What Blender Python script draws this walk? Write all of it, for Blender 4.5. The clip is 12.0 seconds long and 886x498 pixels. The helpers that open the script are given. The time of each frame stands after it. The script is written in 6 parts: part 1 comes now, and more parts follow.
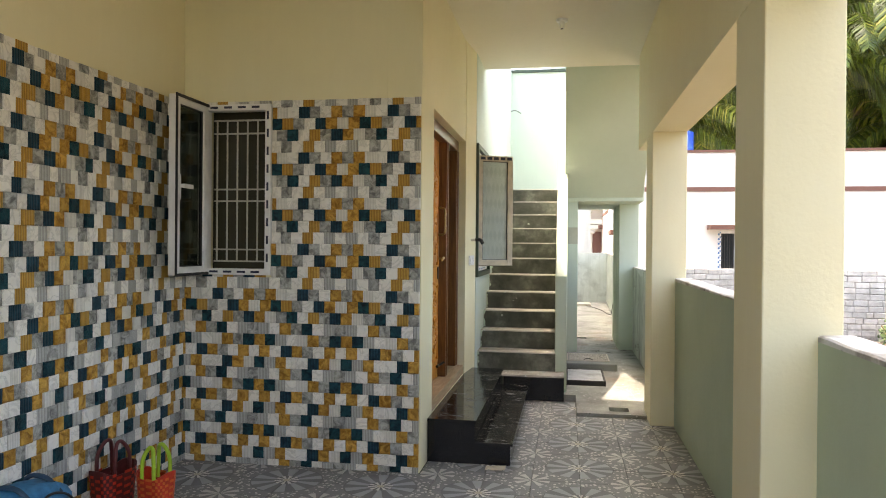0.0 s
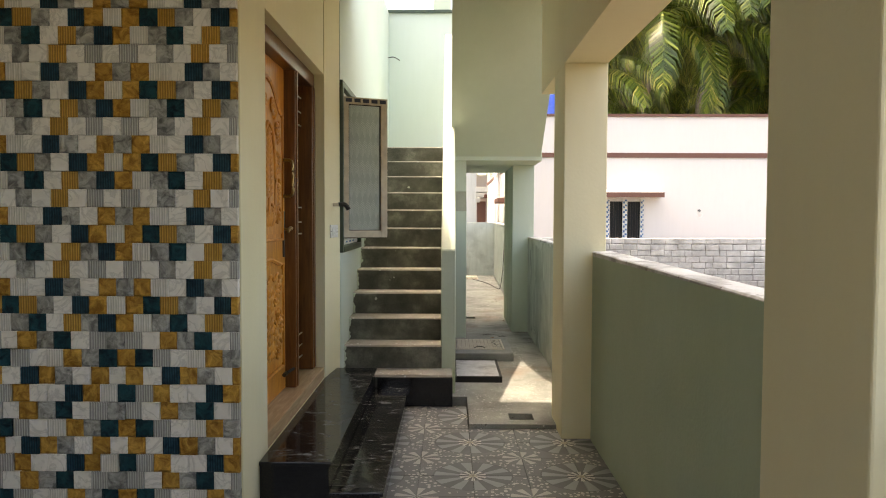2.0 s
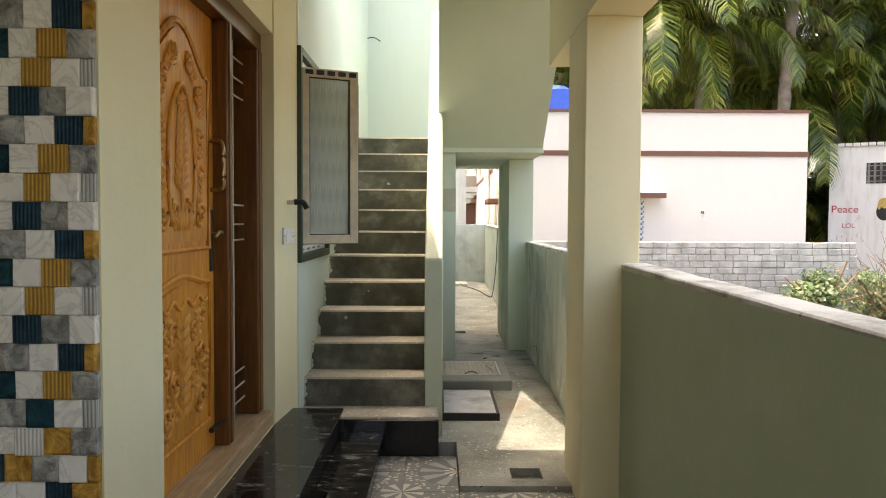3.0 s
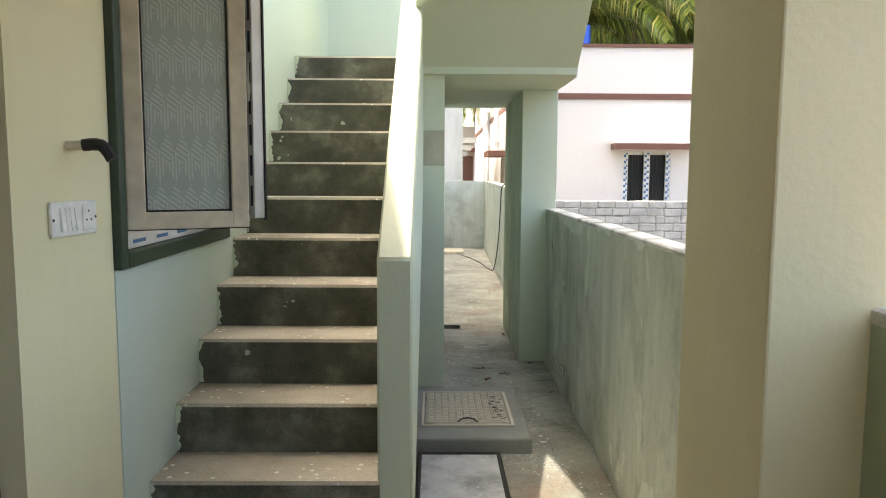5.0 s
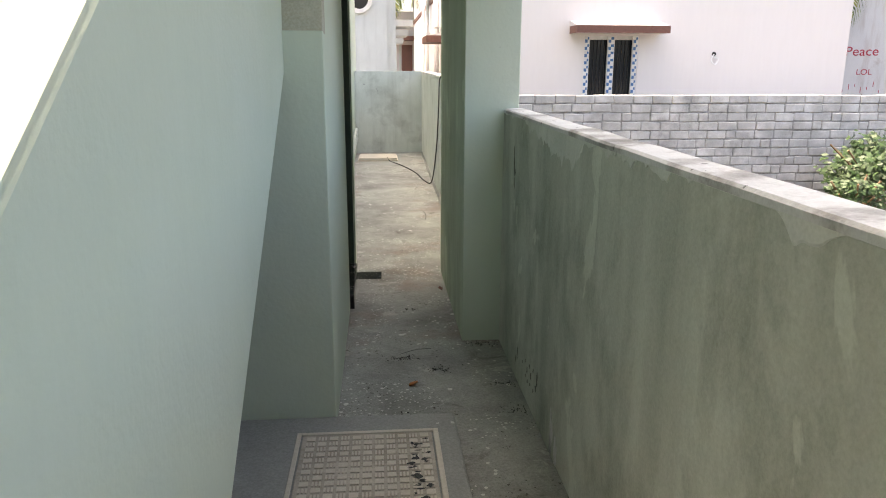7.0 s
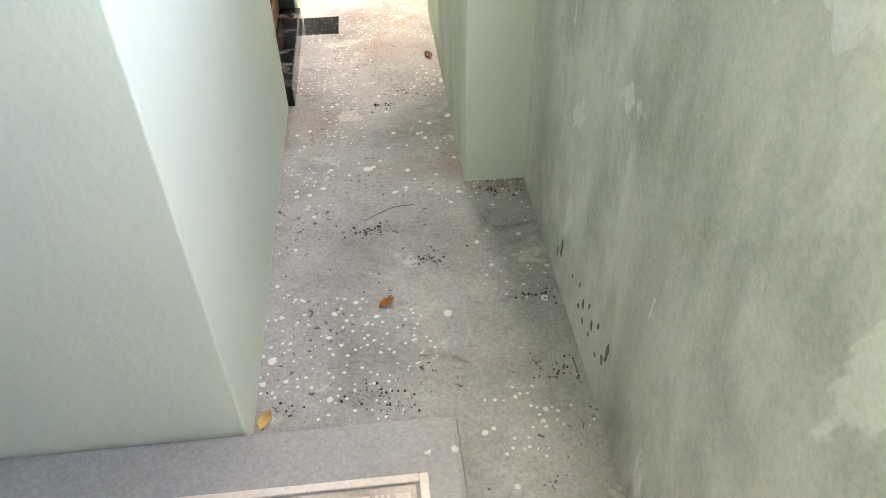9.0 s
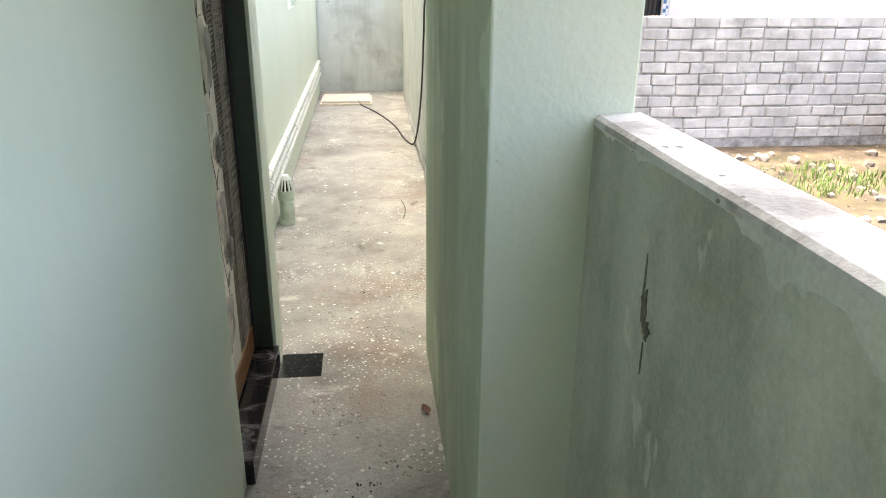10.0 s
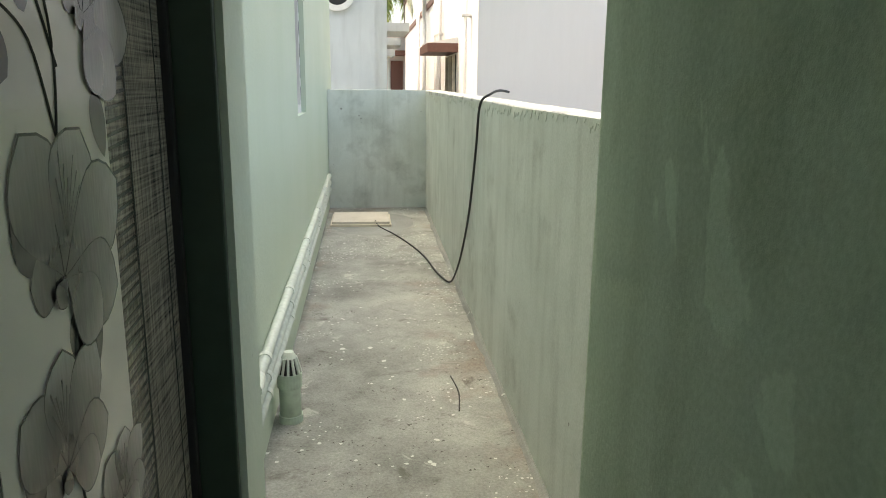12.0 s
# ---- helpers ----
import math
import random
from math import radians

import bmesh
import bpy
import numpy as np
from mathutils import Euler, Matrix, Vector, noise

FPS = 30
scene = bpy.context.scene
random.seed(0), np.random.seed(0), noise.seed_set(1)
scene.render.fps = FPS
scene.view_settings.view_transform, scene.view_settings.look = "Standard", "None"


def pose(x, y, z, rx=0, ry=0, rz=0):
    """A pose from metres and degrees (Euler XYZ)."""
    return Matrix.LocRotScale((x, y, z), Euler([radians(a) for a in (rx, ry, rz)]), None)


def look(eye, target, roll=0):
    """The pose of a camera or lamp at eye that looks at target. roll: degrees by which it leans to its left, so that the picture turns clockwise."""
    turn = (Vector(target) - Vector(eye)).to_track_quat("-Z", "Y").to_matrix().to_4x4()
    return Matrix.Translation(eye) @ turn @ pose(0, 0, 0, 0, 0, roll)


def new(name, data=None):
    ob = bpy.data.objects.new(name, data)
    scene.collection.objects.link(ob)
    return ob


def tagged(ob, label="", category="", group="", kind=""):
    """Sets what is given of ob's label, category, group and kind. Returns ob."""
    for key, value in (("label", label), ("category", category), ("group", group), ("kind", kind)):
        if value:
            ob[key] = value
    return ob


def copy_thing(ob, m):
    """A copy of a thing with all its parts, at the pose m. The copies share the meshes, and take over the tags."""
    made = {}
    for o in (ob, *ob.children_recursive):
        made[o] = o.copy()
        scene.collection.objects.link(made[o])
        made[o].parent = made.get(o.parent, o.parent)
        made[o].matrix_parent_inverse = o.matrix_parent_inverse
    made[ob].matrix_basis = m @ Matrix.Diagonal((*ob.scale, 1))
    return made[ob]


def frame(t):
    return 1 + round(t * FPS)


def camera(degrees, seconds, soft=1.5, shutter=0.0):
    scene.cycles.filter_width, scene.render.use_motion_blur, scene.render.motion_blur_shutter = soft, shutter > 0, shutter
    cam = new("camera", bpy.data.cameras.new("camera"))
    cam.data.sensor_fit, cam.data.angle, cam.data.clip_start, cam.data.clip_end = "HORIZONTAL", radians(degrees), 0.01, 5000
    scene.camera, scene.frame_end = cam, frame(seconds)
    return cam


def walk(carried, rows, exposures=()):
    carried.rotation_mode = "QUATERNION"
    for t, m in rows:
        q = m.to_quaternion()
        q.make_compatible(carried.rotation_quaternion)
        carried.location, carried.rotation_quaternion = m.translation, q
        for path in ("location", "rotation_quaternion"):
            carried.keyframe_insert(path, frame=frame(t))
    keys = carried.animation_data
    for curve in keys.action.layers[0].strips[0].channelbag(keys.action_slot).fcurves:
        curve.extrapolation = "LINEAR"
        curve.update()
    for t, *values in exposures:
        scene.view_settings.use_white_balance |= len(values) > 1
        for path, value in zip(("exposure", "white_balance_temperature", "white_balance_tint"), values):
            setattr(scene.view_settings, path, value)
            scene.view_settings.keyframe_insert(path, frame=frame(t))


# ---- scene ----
cam = camera(63.0, 12.0, soft=1.0)
PATH = [
    (0, (1.071, -0.03, 1.465), (0.735, 1.942, 1.457), 0.5),
    (0.5, (1.096, 0.202, 1.424), (0.964, 2.196, 1.354), 0.2),
    (1, (1.112, 0.53, 1.415), (1.002, 2.525, 1.334), 0.2),
    (1.5, (1.026, 0.99, 1.431), (0.95, 2.987, 1.347), 0.2),
    (2, (1.035, 1.478, 1.432), (1.017, 3.476, 1.346), 0.2),
    (2.5, (1.033, 2.051, 1.431), (1.032, 4.049, 1.343), 0.4),
    (3, (1.052, 2.594, 1.43), (1.066, 4.592, 1.349), 0.3),
    (3.2, (1.103, 2.847, 1.409), (1.106, 4.845, 1.341), 0.2),
    (5, (1.161, 4.837, 1.456), (1.182, 6.826, 1.249), 0.3),
    (5.5, (1.236, 5.331, 1.47), (1.254, 7.308, 1.17), 0.0),
    (6, (1.341, 5.782, 1.466), (1.361, 7.751, 1.117), -0.0),
    (6.5, (1.382, 6.319, 1.457), (1.49, 8.281, 1.085), 0.1),
    (7, (1.39, 6.746, 1.392), (1.561, 8.679, 0.904), 0.2),
    (7.2, (1.369, 6.932, 1.334), (1.55, 8.817, 0.692), 0.9),
    (8.8, (1.515, 8.143, 1.374), (1.661, 9.631, 0.046), -0.6),
    (9, (1.543, 8.297, 1.404), (1.683, 9.79, 0.081), -1.0),
    (9.5, (1.586, 8.673, 1.41), (1.746, 10.342, 0.319), -0.5),
    (10, (1.582, 8.91, 1.426), (1.781, 10.77, 0.72), 0.4),
    (10.5, (1.568, 9.258, 1.417), (1.776, 11.185, 0.926), 0.6),
    (11, (1.561, 9.592, 1.398), (1.773, 11.53, 0.95), 0.6),
    (11.5, (1.512, 9.909, 1.407), (1.726, 11.849, 0.969), 0.6),
    (12, (1.416, 10.274, 1.366), (1.627, 12.214, 0.929), 0.6),
]
EXPOSURES = [(0, 3.4, 8300, 11), (0.5, 3.16, 8600, 11), (1, 3.02, 8900, 11), (1.5, 2.9, 9000, 11), (2.5, 2.85, 9000, 10), (5, 2.88, 8150, 7), (6, 2.71, 8000, 8), (6.5, 2.62, 7950, 10), (7.2, 2.62, 7900, 12), (8.8, 4.62, 8150, 20), (9.5, 4.15, 8300, 23), (10, 3.32, 8000, 12), (10.5, 2.9, 7750, 9), (11, 2.74, 7650, 6), (11.5, 2.62, 7700, 3), (12, 2.4, 7800, 1)]
walk(cam, [(t, look(eye, target, roll)) for t, eye, target, roll in PATH], EXPOSURES)

# ---- world, sun, exposure ----
world = bpy.data.worlds.new("world")
scene.world = world
world.use_nodes = True
wn = world.node_tree.nodes
sky = wn.new("ShaderNodeTexSky")
sky.sky_type, sky.sun_disc = "NISHITA", False
SUN_DIR = Vector((-0.288, 0.212, 1.0)).normalized()
sky.sun_elevation = math.asin(SUN_DIR.z)
sky.sun_rotation = math.atan2(SUN_DIR.x, SUN_DIR.y)
sky.air_density, sky.dust_density = 0.7, 5.6
world.node_tree.links.new(sky.outputs[0], wn["Background"].inputs["Color"])
wn["Background"].inputs["Strength"].default_value = 0.15
sun = new("sun", bpy.data.lights.new("sun", "SUN"))
sun.data.energy, sun.data.angle, sun.data.color = 0.95, radians(0.6), (1.0, 0.97, 0.93)
sun.matrix_world = look(SUN_DIR * 30, (0, 0, 0))


# ---- small helpers ----
def bx(bm, x0, y0, z0, x1, y1, z1, bevel=0.0, mat=0):
    """An axis-aligned box added to bm."""
    a = bmesh.ops.create_cube(bm, size=1.0, matrix=Matrix.LocRotScale(((x0 + x1) / 2, (y0 + y1) / 2, (z0 + z1) / 2), None, (abs(x1 - x0), abs(y1 - y0), abs(z1 - z0))))
    fs = {f for v in a["verts"] for f in v.link_faces}
    for f in fs:
        f.material_index = mat
    if bevel:
        es = list({e for v in a["verts"] for e in v.link_edges})
        bmesh.ops.bevel(bm, geom=es, offset=bevel, segments=2, affect="EDGES", profile=0.5)
    return bm


def box(*a, **k):
    return bx(bmesh.new(), *a, **k)


def cyl(bm, p0, p1, r0, r1=None, seg=16, caps=True):
    """A tapered round bar from p0 to p1."""
    p0, p1 = Vector(p0), Vector(p1)
    d = p1 - p0
    m = Matrix.Translation((p0 + p1) / 2) @ d.to_track_quat("Z", "Y").to_matrix().to_4x4()
    bmesh.ops.create_cone(bm, cap_ends=caps, segments=seg, radius1=r0, radius2=r0 if r1 is None else r1, depth=d.length, matrix=m)
    return bm


def prism(bm, pts, axis, a, b):
    """A polygon (pairs in the two other axes) extruded along an axis from a to b."""
    def at(p, w):
        return {"x": (w, p[0], p[1]), "y": (p[0], w, p[1]), "z": (p[0], p[1], w)}[axis]
    lo = [bm.verts.new(at(p, a)) for p in pts]
    hi = [bm.verts.new(at(p, b)) for p in pts]
    bm.faces.new(lo[::-1])
    bm.faces.new(hi)
    n = len(pts)
    for i in range(n):
        bm.faces.new((lo[i], lo[(i + 1) % n], hi[(i + 1) % n], hi[i]))
    bmesh.ops.recalc_face_normals(bm, faces=bm.faces[:])
    return bm


def tube(bm, pts, r, seg=8):
    """A round tube along points."""
    pts = [Vector(p) for p in pts]
    rings = []
    for i, p in enumerate(pts):
        d = (pts[min(i + 1, len(pts) - 1)] - pts[max(i - 1, 0)]).normalized()
        q = d.to_track_quat("Z", "Y")
        rings.append([bm.verts.new(p + q @ Vector((r * math.cos(2 * math.pi * k / seg), r * math.sin(2 * math.pi * k / seg), 0))) for k in range(seg)])
    for a, b in zip(rings, rings[1:]):
        for k in range(seg):
            bm.faces.new((a[k], a[(k + 1) % seg], b[(k + 1) % seg], b[k]))
    bm.faces.new(rings[0][::-1])
    bm.faces.new(rings[-1])
    return bm


def smooth_path(pts, n=8):
    """Catmull-Rom points through pts."""
    p = [Vector(q) for q in pts]
    p = [p[0]] + p + [p[-1]]
    out = []
    for i in range(1, len(p) - 2):
        a, b, c, d = p[i - 1:i + 3]
        for k in range(n):
            t = k / n
            out.append(0.5 * (2 * b + (c - a) * t + (2 * a - 5 * b + 4 * c - d) * t * t + (3 * b - a - 3 * c + d) * t ** 3))
    return out + [p[-2]]


def mesh_of(name, bm, mats, smooth=False):
    me = bpy.data.meshes.new(name)
    bm.to_mesh(me)
    bm.free()
    for m in (mats if isinstance(mats, (list, tuple)) else [mats]):
        me.materials.append(m)
    if smooth:
        for p in me.polygons:
            p.use_smooth = True
    return me


def part(name, bm, mats, parent, label="", smooth=False):
    ob = new(name, mesh_of(name, bm, mats, smooth))
    if parent is not None:
        ob.parent = parent
        ob.matrix_parent_inverse = parent.matrix_basis.inverted()
    if label:
        ob["label"] = label
    return ob


def setting(name, bm, mats, label, category, smooth=False):
    return tagged(part(name, bm, mats, None, smooth=smooth), label, category, kind="structure")


def thing(name, at, label, category, group="", kind=""):
    """An Empty at a thing's base; its parts are built in world places."""
    ob = new(name)
    ob.empty_display_size = 0.1
    ob.matrix_basis = Matrix.Translation(at)
    return tagged(ob, label, category, group, kind)


# ---- materials ----
def material(name, rough=0.6, metal=0.0, spec=0.5):
    m = bpy.data.materials.new(name)
    m.use_nodes = True
    b = m.node_tree.nodes["Principled BSDF"]
    b.inputs["Roughness"].default_value, b.inputs["Metallic"].default_value = rough, metal
    b.inputs["Specular IOR Level"].default_value = spec
    return m, m.node_tree.nodes, m.node_tree.links, b


def node(ns, kind, **k):
    n = ns.new(kind)
    for key, v in k.items():
        if key in n.inputs:
            n.inputs[key].default_value = v
    return n


def coords(ns):
    return ns.new("ShaderNodeNewGeometry").outputs["Position"]


def noise_tex(ns, ls, vec, scale, detail=4.0, rough=0.55, dist=0.0):
    n = node(ns, "ShaderNodeTexNoise", Scale=scale, Detail=detail, Roughness=rough, Distortion=dist)
    ls.new(vec, n.inputs["Vector"])
    return n.outputs["Fac"]


def ramp(ns, ls, fac, stops):
    r = ns.new("ShaderNodeValToRGB")
    e = r.color_ramp.elements
    while len(e) < len(stops):
        e.new(0.5)
    for el, (p, c) in zip(e, stops):
        el.position, el.color = p, (*c, 1) if len(c) == 3 else c
    ls.new(fac, r.inputs["Fac"])
    return r.outputs["Color"]


def mix(ns, ls, fac, a, b, mode="MIX"):
    m = ns.new("ShaderNodeMix")
    m.data_type, m.blend_type = "RGBA", mode
    for v, i in ((fac, 0), (a, 6), (b, 7)):
        if isinstance(v, (int, float)):
            m.inputs[i].default_value = v
        elif isinstance(v, tuple):
            m.inputs[i].default_value = (*v, 1)
        else:
            ls.new(v, m.inputs[i])
    return m.outputs[2]


def mth(ns, ls, op, a, b=0.0, c=0.0):
    m = ns.new("ShaderNodeMath")
    m.operation = op
    for v, i in ((a, 0), (b, 1), (c, 2)):
        if isinstance(v, (int, float)):
            m.inputs[i].default_value = v
        else:
            ls.new(v, m.inputs[i])
    return m.outputs[0]


def bump(ns, ls, b, height, strength=0.2, dist=0.01):
    n = node(ns, "ShaderNodeBump", Strength=strength, Distance=dist)
    ls.new(height, n.inputs["Height"])
    ls.new(n.outputs[0], b.inputs["Normal"])


def stretched(ns, ls, vec, sx, sy, sz):
    n = ns.new("ShaderNodeMapping")
    n.inputs["Scale"].default_value = (sx, sy, sz)
    ls.new(vec, n.inputs["Vector"])
    return n.outputs[0]


def painted(name, col, col2, grain=60.0, relief=0.12, rough=0.62, blotch=1.3, specks=False):
    """Brushed emulsion on plaster: slow blotches, fine orange-peel relief."""
    m, ns, ls, b = material(name, rough, spec=0.3)
    p = coords(ns)
    c = ramp(ns, ls, noise_tex(ns, ls, p, blotch, 5), [(0.3, col2), (0.65, col)])
    streak = noise_tex(ns, ls, stretched(ns, ls, p, 9, 9, 1.2), 2.0, 4)
    c = mix(ns, ls, mth(ns, ls, "MULTIPLY", streak, 0.16), c, tuple(0.7 * v for v in col2))
    if specks:
        s = noise_tex(ns, ls, p, 34.0, 2)
        c = mix(ns, ls, mth(ns, ls, "MULTIPLY", mth(ns, ls, "GREATER_THAN", s, 0.79), 0.45), c, (0.25, 0.25, 0.2))
    ls.new(c, b.inputs["Base Color"])
    g = mth(ns, ls, "ADD", noise_tex(ns, ls, p, grain, 5), mth(ns, ls, "MULTIPLY", noise_tex(ns, ls, p, 7.0, 3), 1.2))
    bump(ns, ls, b, g, relief, 0.01)
    return m


def stained(name, stops, scale=2.0, grime=(0.10, 0.10, 0.08), grime_at=0.60, specks=(0.6, 0.62, 0.58), speck_at=0.70, speck_scale=26.0, streaks=True, relief=0.25, rough=0.85):
    """Cement with blotches, dark stains, drips and pale paint spots."""
    m, ns, ls, b = material(name, rough, spec=0.25)
    p = coords(ns)
    c = ramp(ns, ls, noise_tex(ns, ls, p, scale, 7, 0.62), stops)
    if streaks:
        s = noise_tex(ns, ls, stretched(ns, ls, p, 6, 6, 0.7), 1.6, 5, 0.6)
        c = mix(ns, ls, mth(ns, ls, "MULTIPLY", ramp(ns, ls, s, [(0.48, (0, 0, 0)), (0.75, (1, 1, 1))]), 0.34), c, grime)
    g = noise_tex(ns, ls, p, 2.3, 8, 0.66)
    c = mix(ns, ls, mth(ns, ls, "MULTIPLY", ramp(ns, ls, g, [(grime_at, (0, 0, 0)), (grime_at + 0.2, (1, 1, 1))]), 0.75), c, grime)
    f = noise_tex(ns, ls, p, 130.0, 3)
    c = mix(ns, ls, 0.35, c, ramp(ns, ls, f, [(0.3, (0.25, 0.25, 0.25)), (0.7, (0.8, 0.8, 0.8))]), "SOFT_LIGHT")
    if specks:
        v = node(ns, "ShaderNodeTexVoronoi", Scale=speck_scale)
        ls.new(p, v.inputs["Vector"])
        near = mth(ns, ls, "LESS_THAN", v.outputs["Distance"], mth(ns, ls, "MULTIPLY", noise_tex(ns, ls, p, 40.0, 2), 0.42))
        few = mth(ns, ls, "GREATER_THAN", noise_tex(ns, ls, p, 5.0, 4), speck_at - 0.14)
        lucky = mth(ns, ls, "GREATER_THAN", v.outputs["Color"], speck_at - 0.1)
        c = mix(ns, ls, mth(ns, ls, "MULTIPLY", mth(ns, ls, "MULTIPLY", near, few), mth(ns, ls, "MULTIPLY", lucky, 0.8)), c, specks)
    ls.new(c, b.inputs["Base Color"])
    bump(ns, ls, b, mth(ns, ls, "ADD", g, mth(ns, ls, "MULTIPLY", f, 0.3)), relief, 0.012)
    return m


def plain(name, col, rough=0.5, metal=0.0, vary=0.12, scale=30.0, relief=0.05):
    m, ns, ls, b = material(name, rough, metal)
    p = coords(ns)
    c = ramp(ns, ls, noise_tex(ns, ls, p, scale, 4), [(0.3, tuple(v * (1 - vary) for v in col)), (0.7, tuple(min(1, v * (1 + vary)) for v in col))])
    ls.new(c, b.inputs["Base Color"])
    bump(ns, ls, b, noise_tex(ns, ls, p, scale * 4, 3), relief, 0.004)
    return m


CREAM = painted("cream_paint", (0.80, 0.75, 0.52), (0.77, 0.71, 0.47))
WHITE_CEIL = painted("ceiling_paint", (0.80, 0.77, 0.64), (0.77, 0.74, 0.60))
GREEN = painted("pale_green_paint", (0.59, 0.665, 0.555), (0.54, 0.625, 0.50), relief=0.16, specks=True)
# copy of the green, its colour cooled to stand for stairwell sky light
GREEN_SKYLIT = painted("skylit_green_paint", (0.56, 0.65, 0.60), (0.53, 0.625, 0.565), relief=0.12)


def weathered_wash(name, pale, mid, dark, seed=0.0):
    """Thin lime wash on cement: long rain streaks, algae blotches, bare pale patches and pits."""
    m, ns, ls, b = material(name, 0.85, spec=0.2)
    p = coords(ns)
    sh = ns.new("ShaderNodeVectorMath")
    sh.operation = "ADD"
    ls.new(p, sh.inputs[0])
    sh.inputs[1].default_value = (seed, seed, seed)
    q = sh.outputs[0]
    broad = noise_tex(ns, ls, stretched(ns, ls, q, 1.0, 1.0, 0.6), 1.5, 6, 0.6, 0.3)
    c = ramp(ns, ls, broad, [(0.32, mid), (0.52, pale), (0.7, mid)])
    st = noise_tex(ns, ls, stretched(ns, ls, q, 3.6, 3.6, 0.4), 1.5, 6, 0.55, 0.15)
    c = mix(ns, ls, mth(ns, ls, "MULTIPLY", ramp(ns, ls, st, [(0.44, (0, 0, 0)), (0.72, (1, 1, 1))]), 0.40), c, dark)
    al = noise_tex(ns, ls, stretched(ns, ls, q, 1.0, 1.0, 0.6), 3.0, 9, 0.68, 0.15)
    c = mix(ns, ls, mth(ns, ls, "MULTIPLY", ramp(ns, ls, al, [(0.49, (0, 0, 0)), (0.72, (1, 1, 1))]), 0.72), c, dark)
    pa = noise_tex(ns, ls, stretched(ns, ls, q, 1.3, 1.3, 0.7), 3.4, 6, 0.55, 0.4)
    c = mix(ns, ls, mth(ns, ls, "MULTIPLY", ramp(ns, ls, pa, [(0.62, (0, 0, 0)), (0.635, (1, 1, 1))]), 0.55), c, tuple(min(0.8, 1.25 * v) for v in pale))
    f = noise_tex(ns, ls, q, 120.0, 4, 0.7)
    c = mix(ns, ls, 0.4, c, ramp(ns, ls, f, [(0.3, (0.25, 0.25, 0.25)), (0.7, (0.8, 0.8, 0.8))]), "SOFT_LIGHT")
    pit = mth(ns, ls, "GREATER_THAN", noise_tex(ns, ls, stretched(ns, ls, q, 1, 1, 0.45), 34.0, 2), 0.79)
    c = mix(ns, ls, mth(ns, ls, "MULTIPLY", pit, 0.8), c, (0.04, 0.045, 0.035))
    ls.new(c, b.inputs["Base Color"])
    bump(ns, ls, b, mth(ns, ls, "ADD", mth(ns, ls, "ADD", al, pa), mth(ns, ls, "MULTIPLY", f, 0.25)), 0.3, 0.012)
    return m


PARAPET_IN = weathered_wash("thin_green_wash_on_cement", (0.555, 0.585, 0.505), (0.46, 0.49, 0.415), (0.17, 0.185, 0.14))
# streaks plus an overall darker green that stands for the passage-side shade
GREEN_STREAKED_SHADED = weathered_wash("streaked_shaded_green_paint", (0.55, 0.635, 0.505), (0.50, 0.59, 0.455), (0.30, 0.36, 0.25), 4.0)
PARAPET_REAR = stained("pale_wash_on_cement", [(0.3, (0.52, 0.55, 0.50)), (0.55, (0.62, 0.65, 0.60)), (0.75, (0.70, 0.72, 0.68))], specks=(0.20, 0.20, 0.18), speck_at=0.80, grime=(0.30, 0.31, 0.27), grime_at=0.56)
PARAPET_CLEAN = painted("grey_green_paint", (0.46, 0.55, 0.41), (0.40, 0.49, 0.36), relief=0.2)
RAW_PLASTER = stained("raw_buff_plaster", [(0.3, (0.36, 0.36, 0.28)), (0.7, (0.50, 0.50, 0.40))], scale=4.0, grime=(0.25, 0.24, 0.19), grime_at=0.58, specks=None)
LAPPED = stained("lapped_pale_plaster", [(0.3, (0.55, 0.58, 0.52)), (0.7, (0.68, 0.70, 0.64))], scale=5.0, grime=(0.30, 0.32, 0.27), grime_at=0.60, specks=None)
CAPPING = stained("pale_cement_capping", [(0.30, (0.25, 0.25, 0.235)), (0.44, (0.42, 0.415, 0.395)), (0.50, (0.60, 0.61, 0.59)), (0.7, (0.70, 0.715, 0.70))], scale=4.0, streaks=False, grime_at=0.56, grime=(0.16, 0.16, 0.14), specks=(0.16, 0.16, 0.15), speck_scale=34.0, relief=0.5)


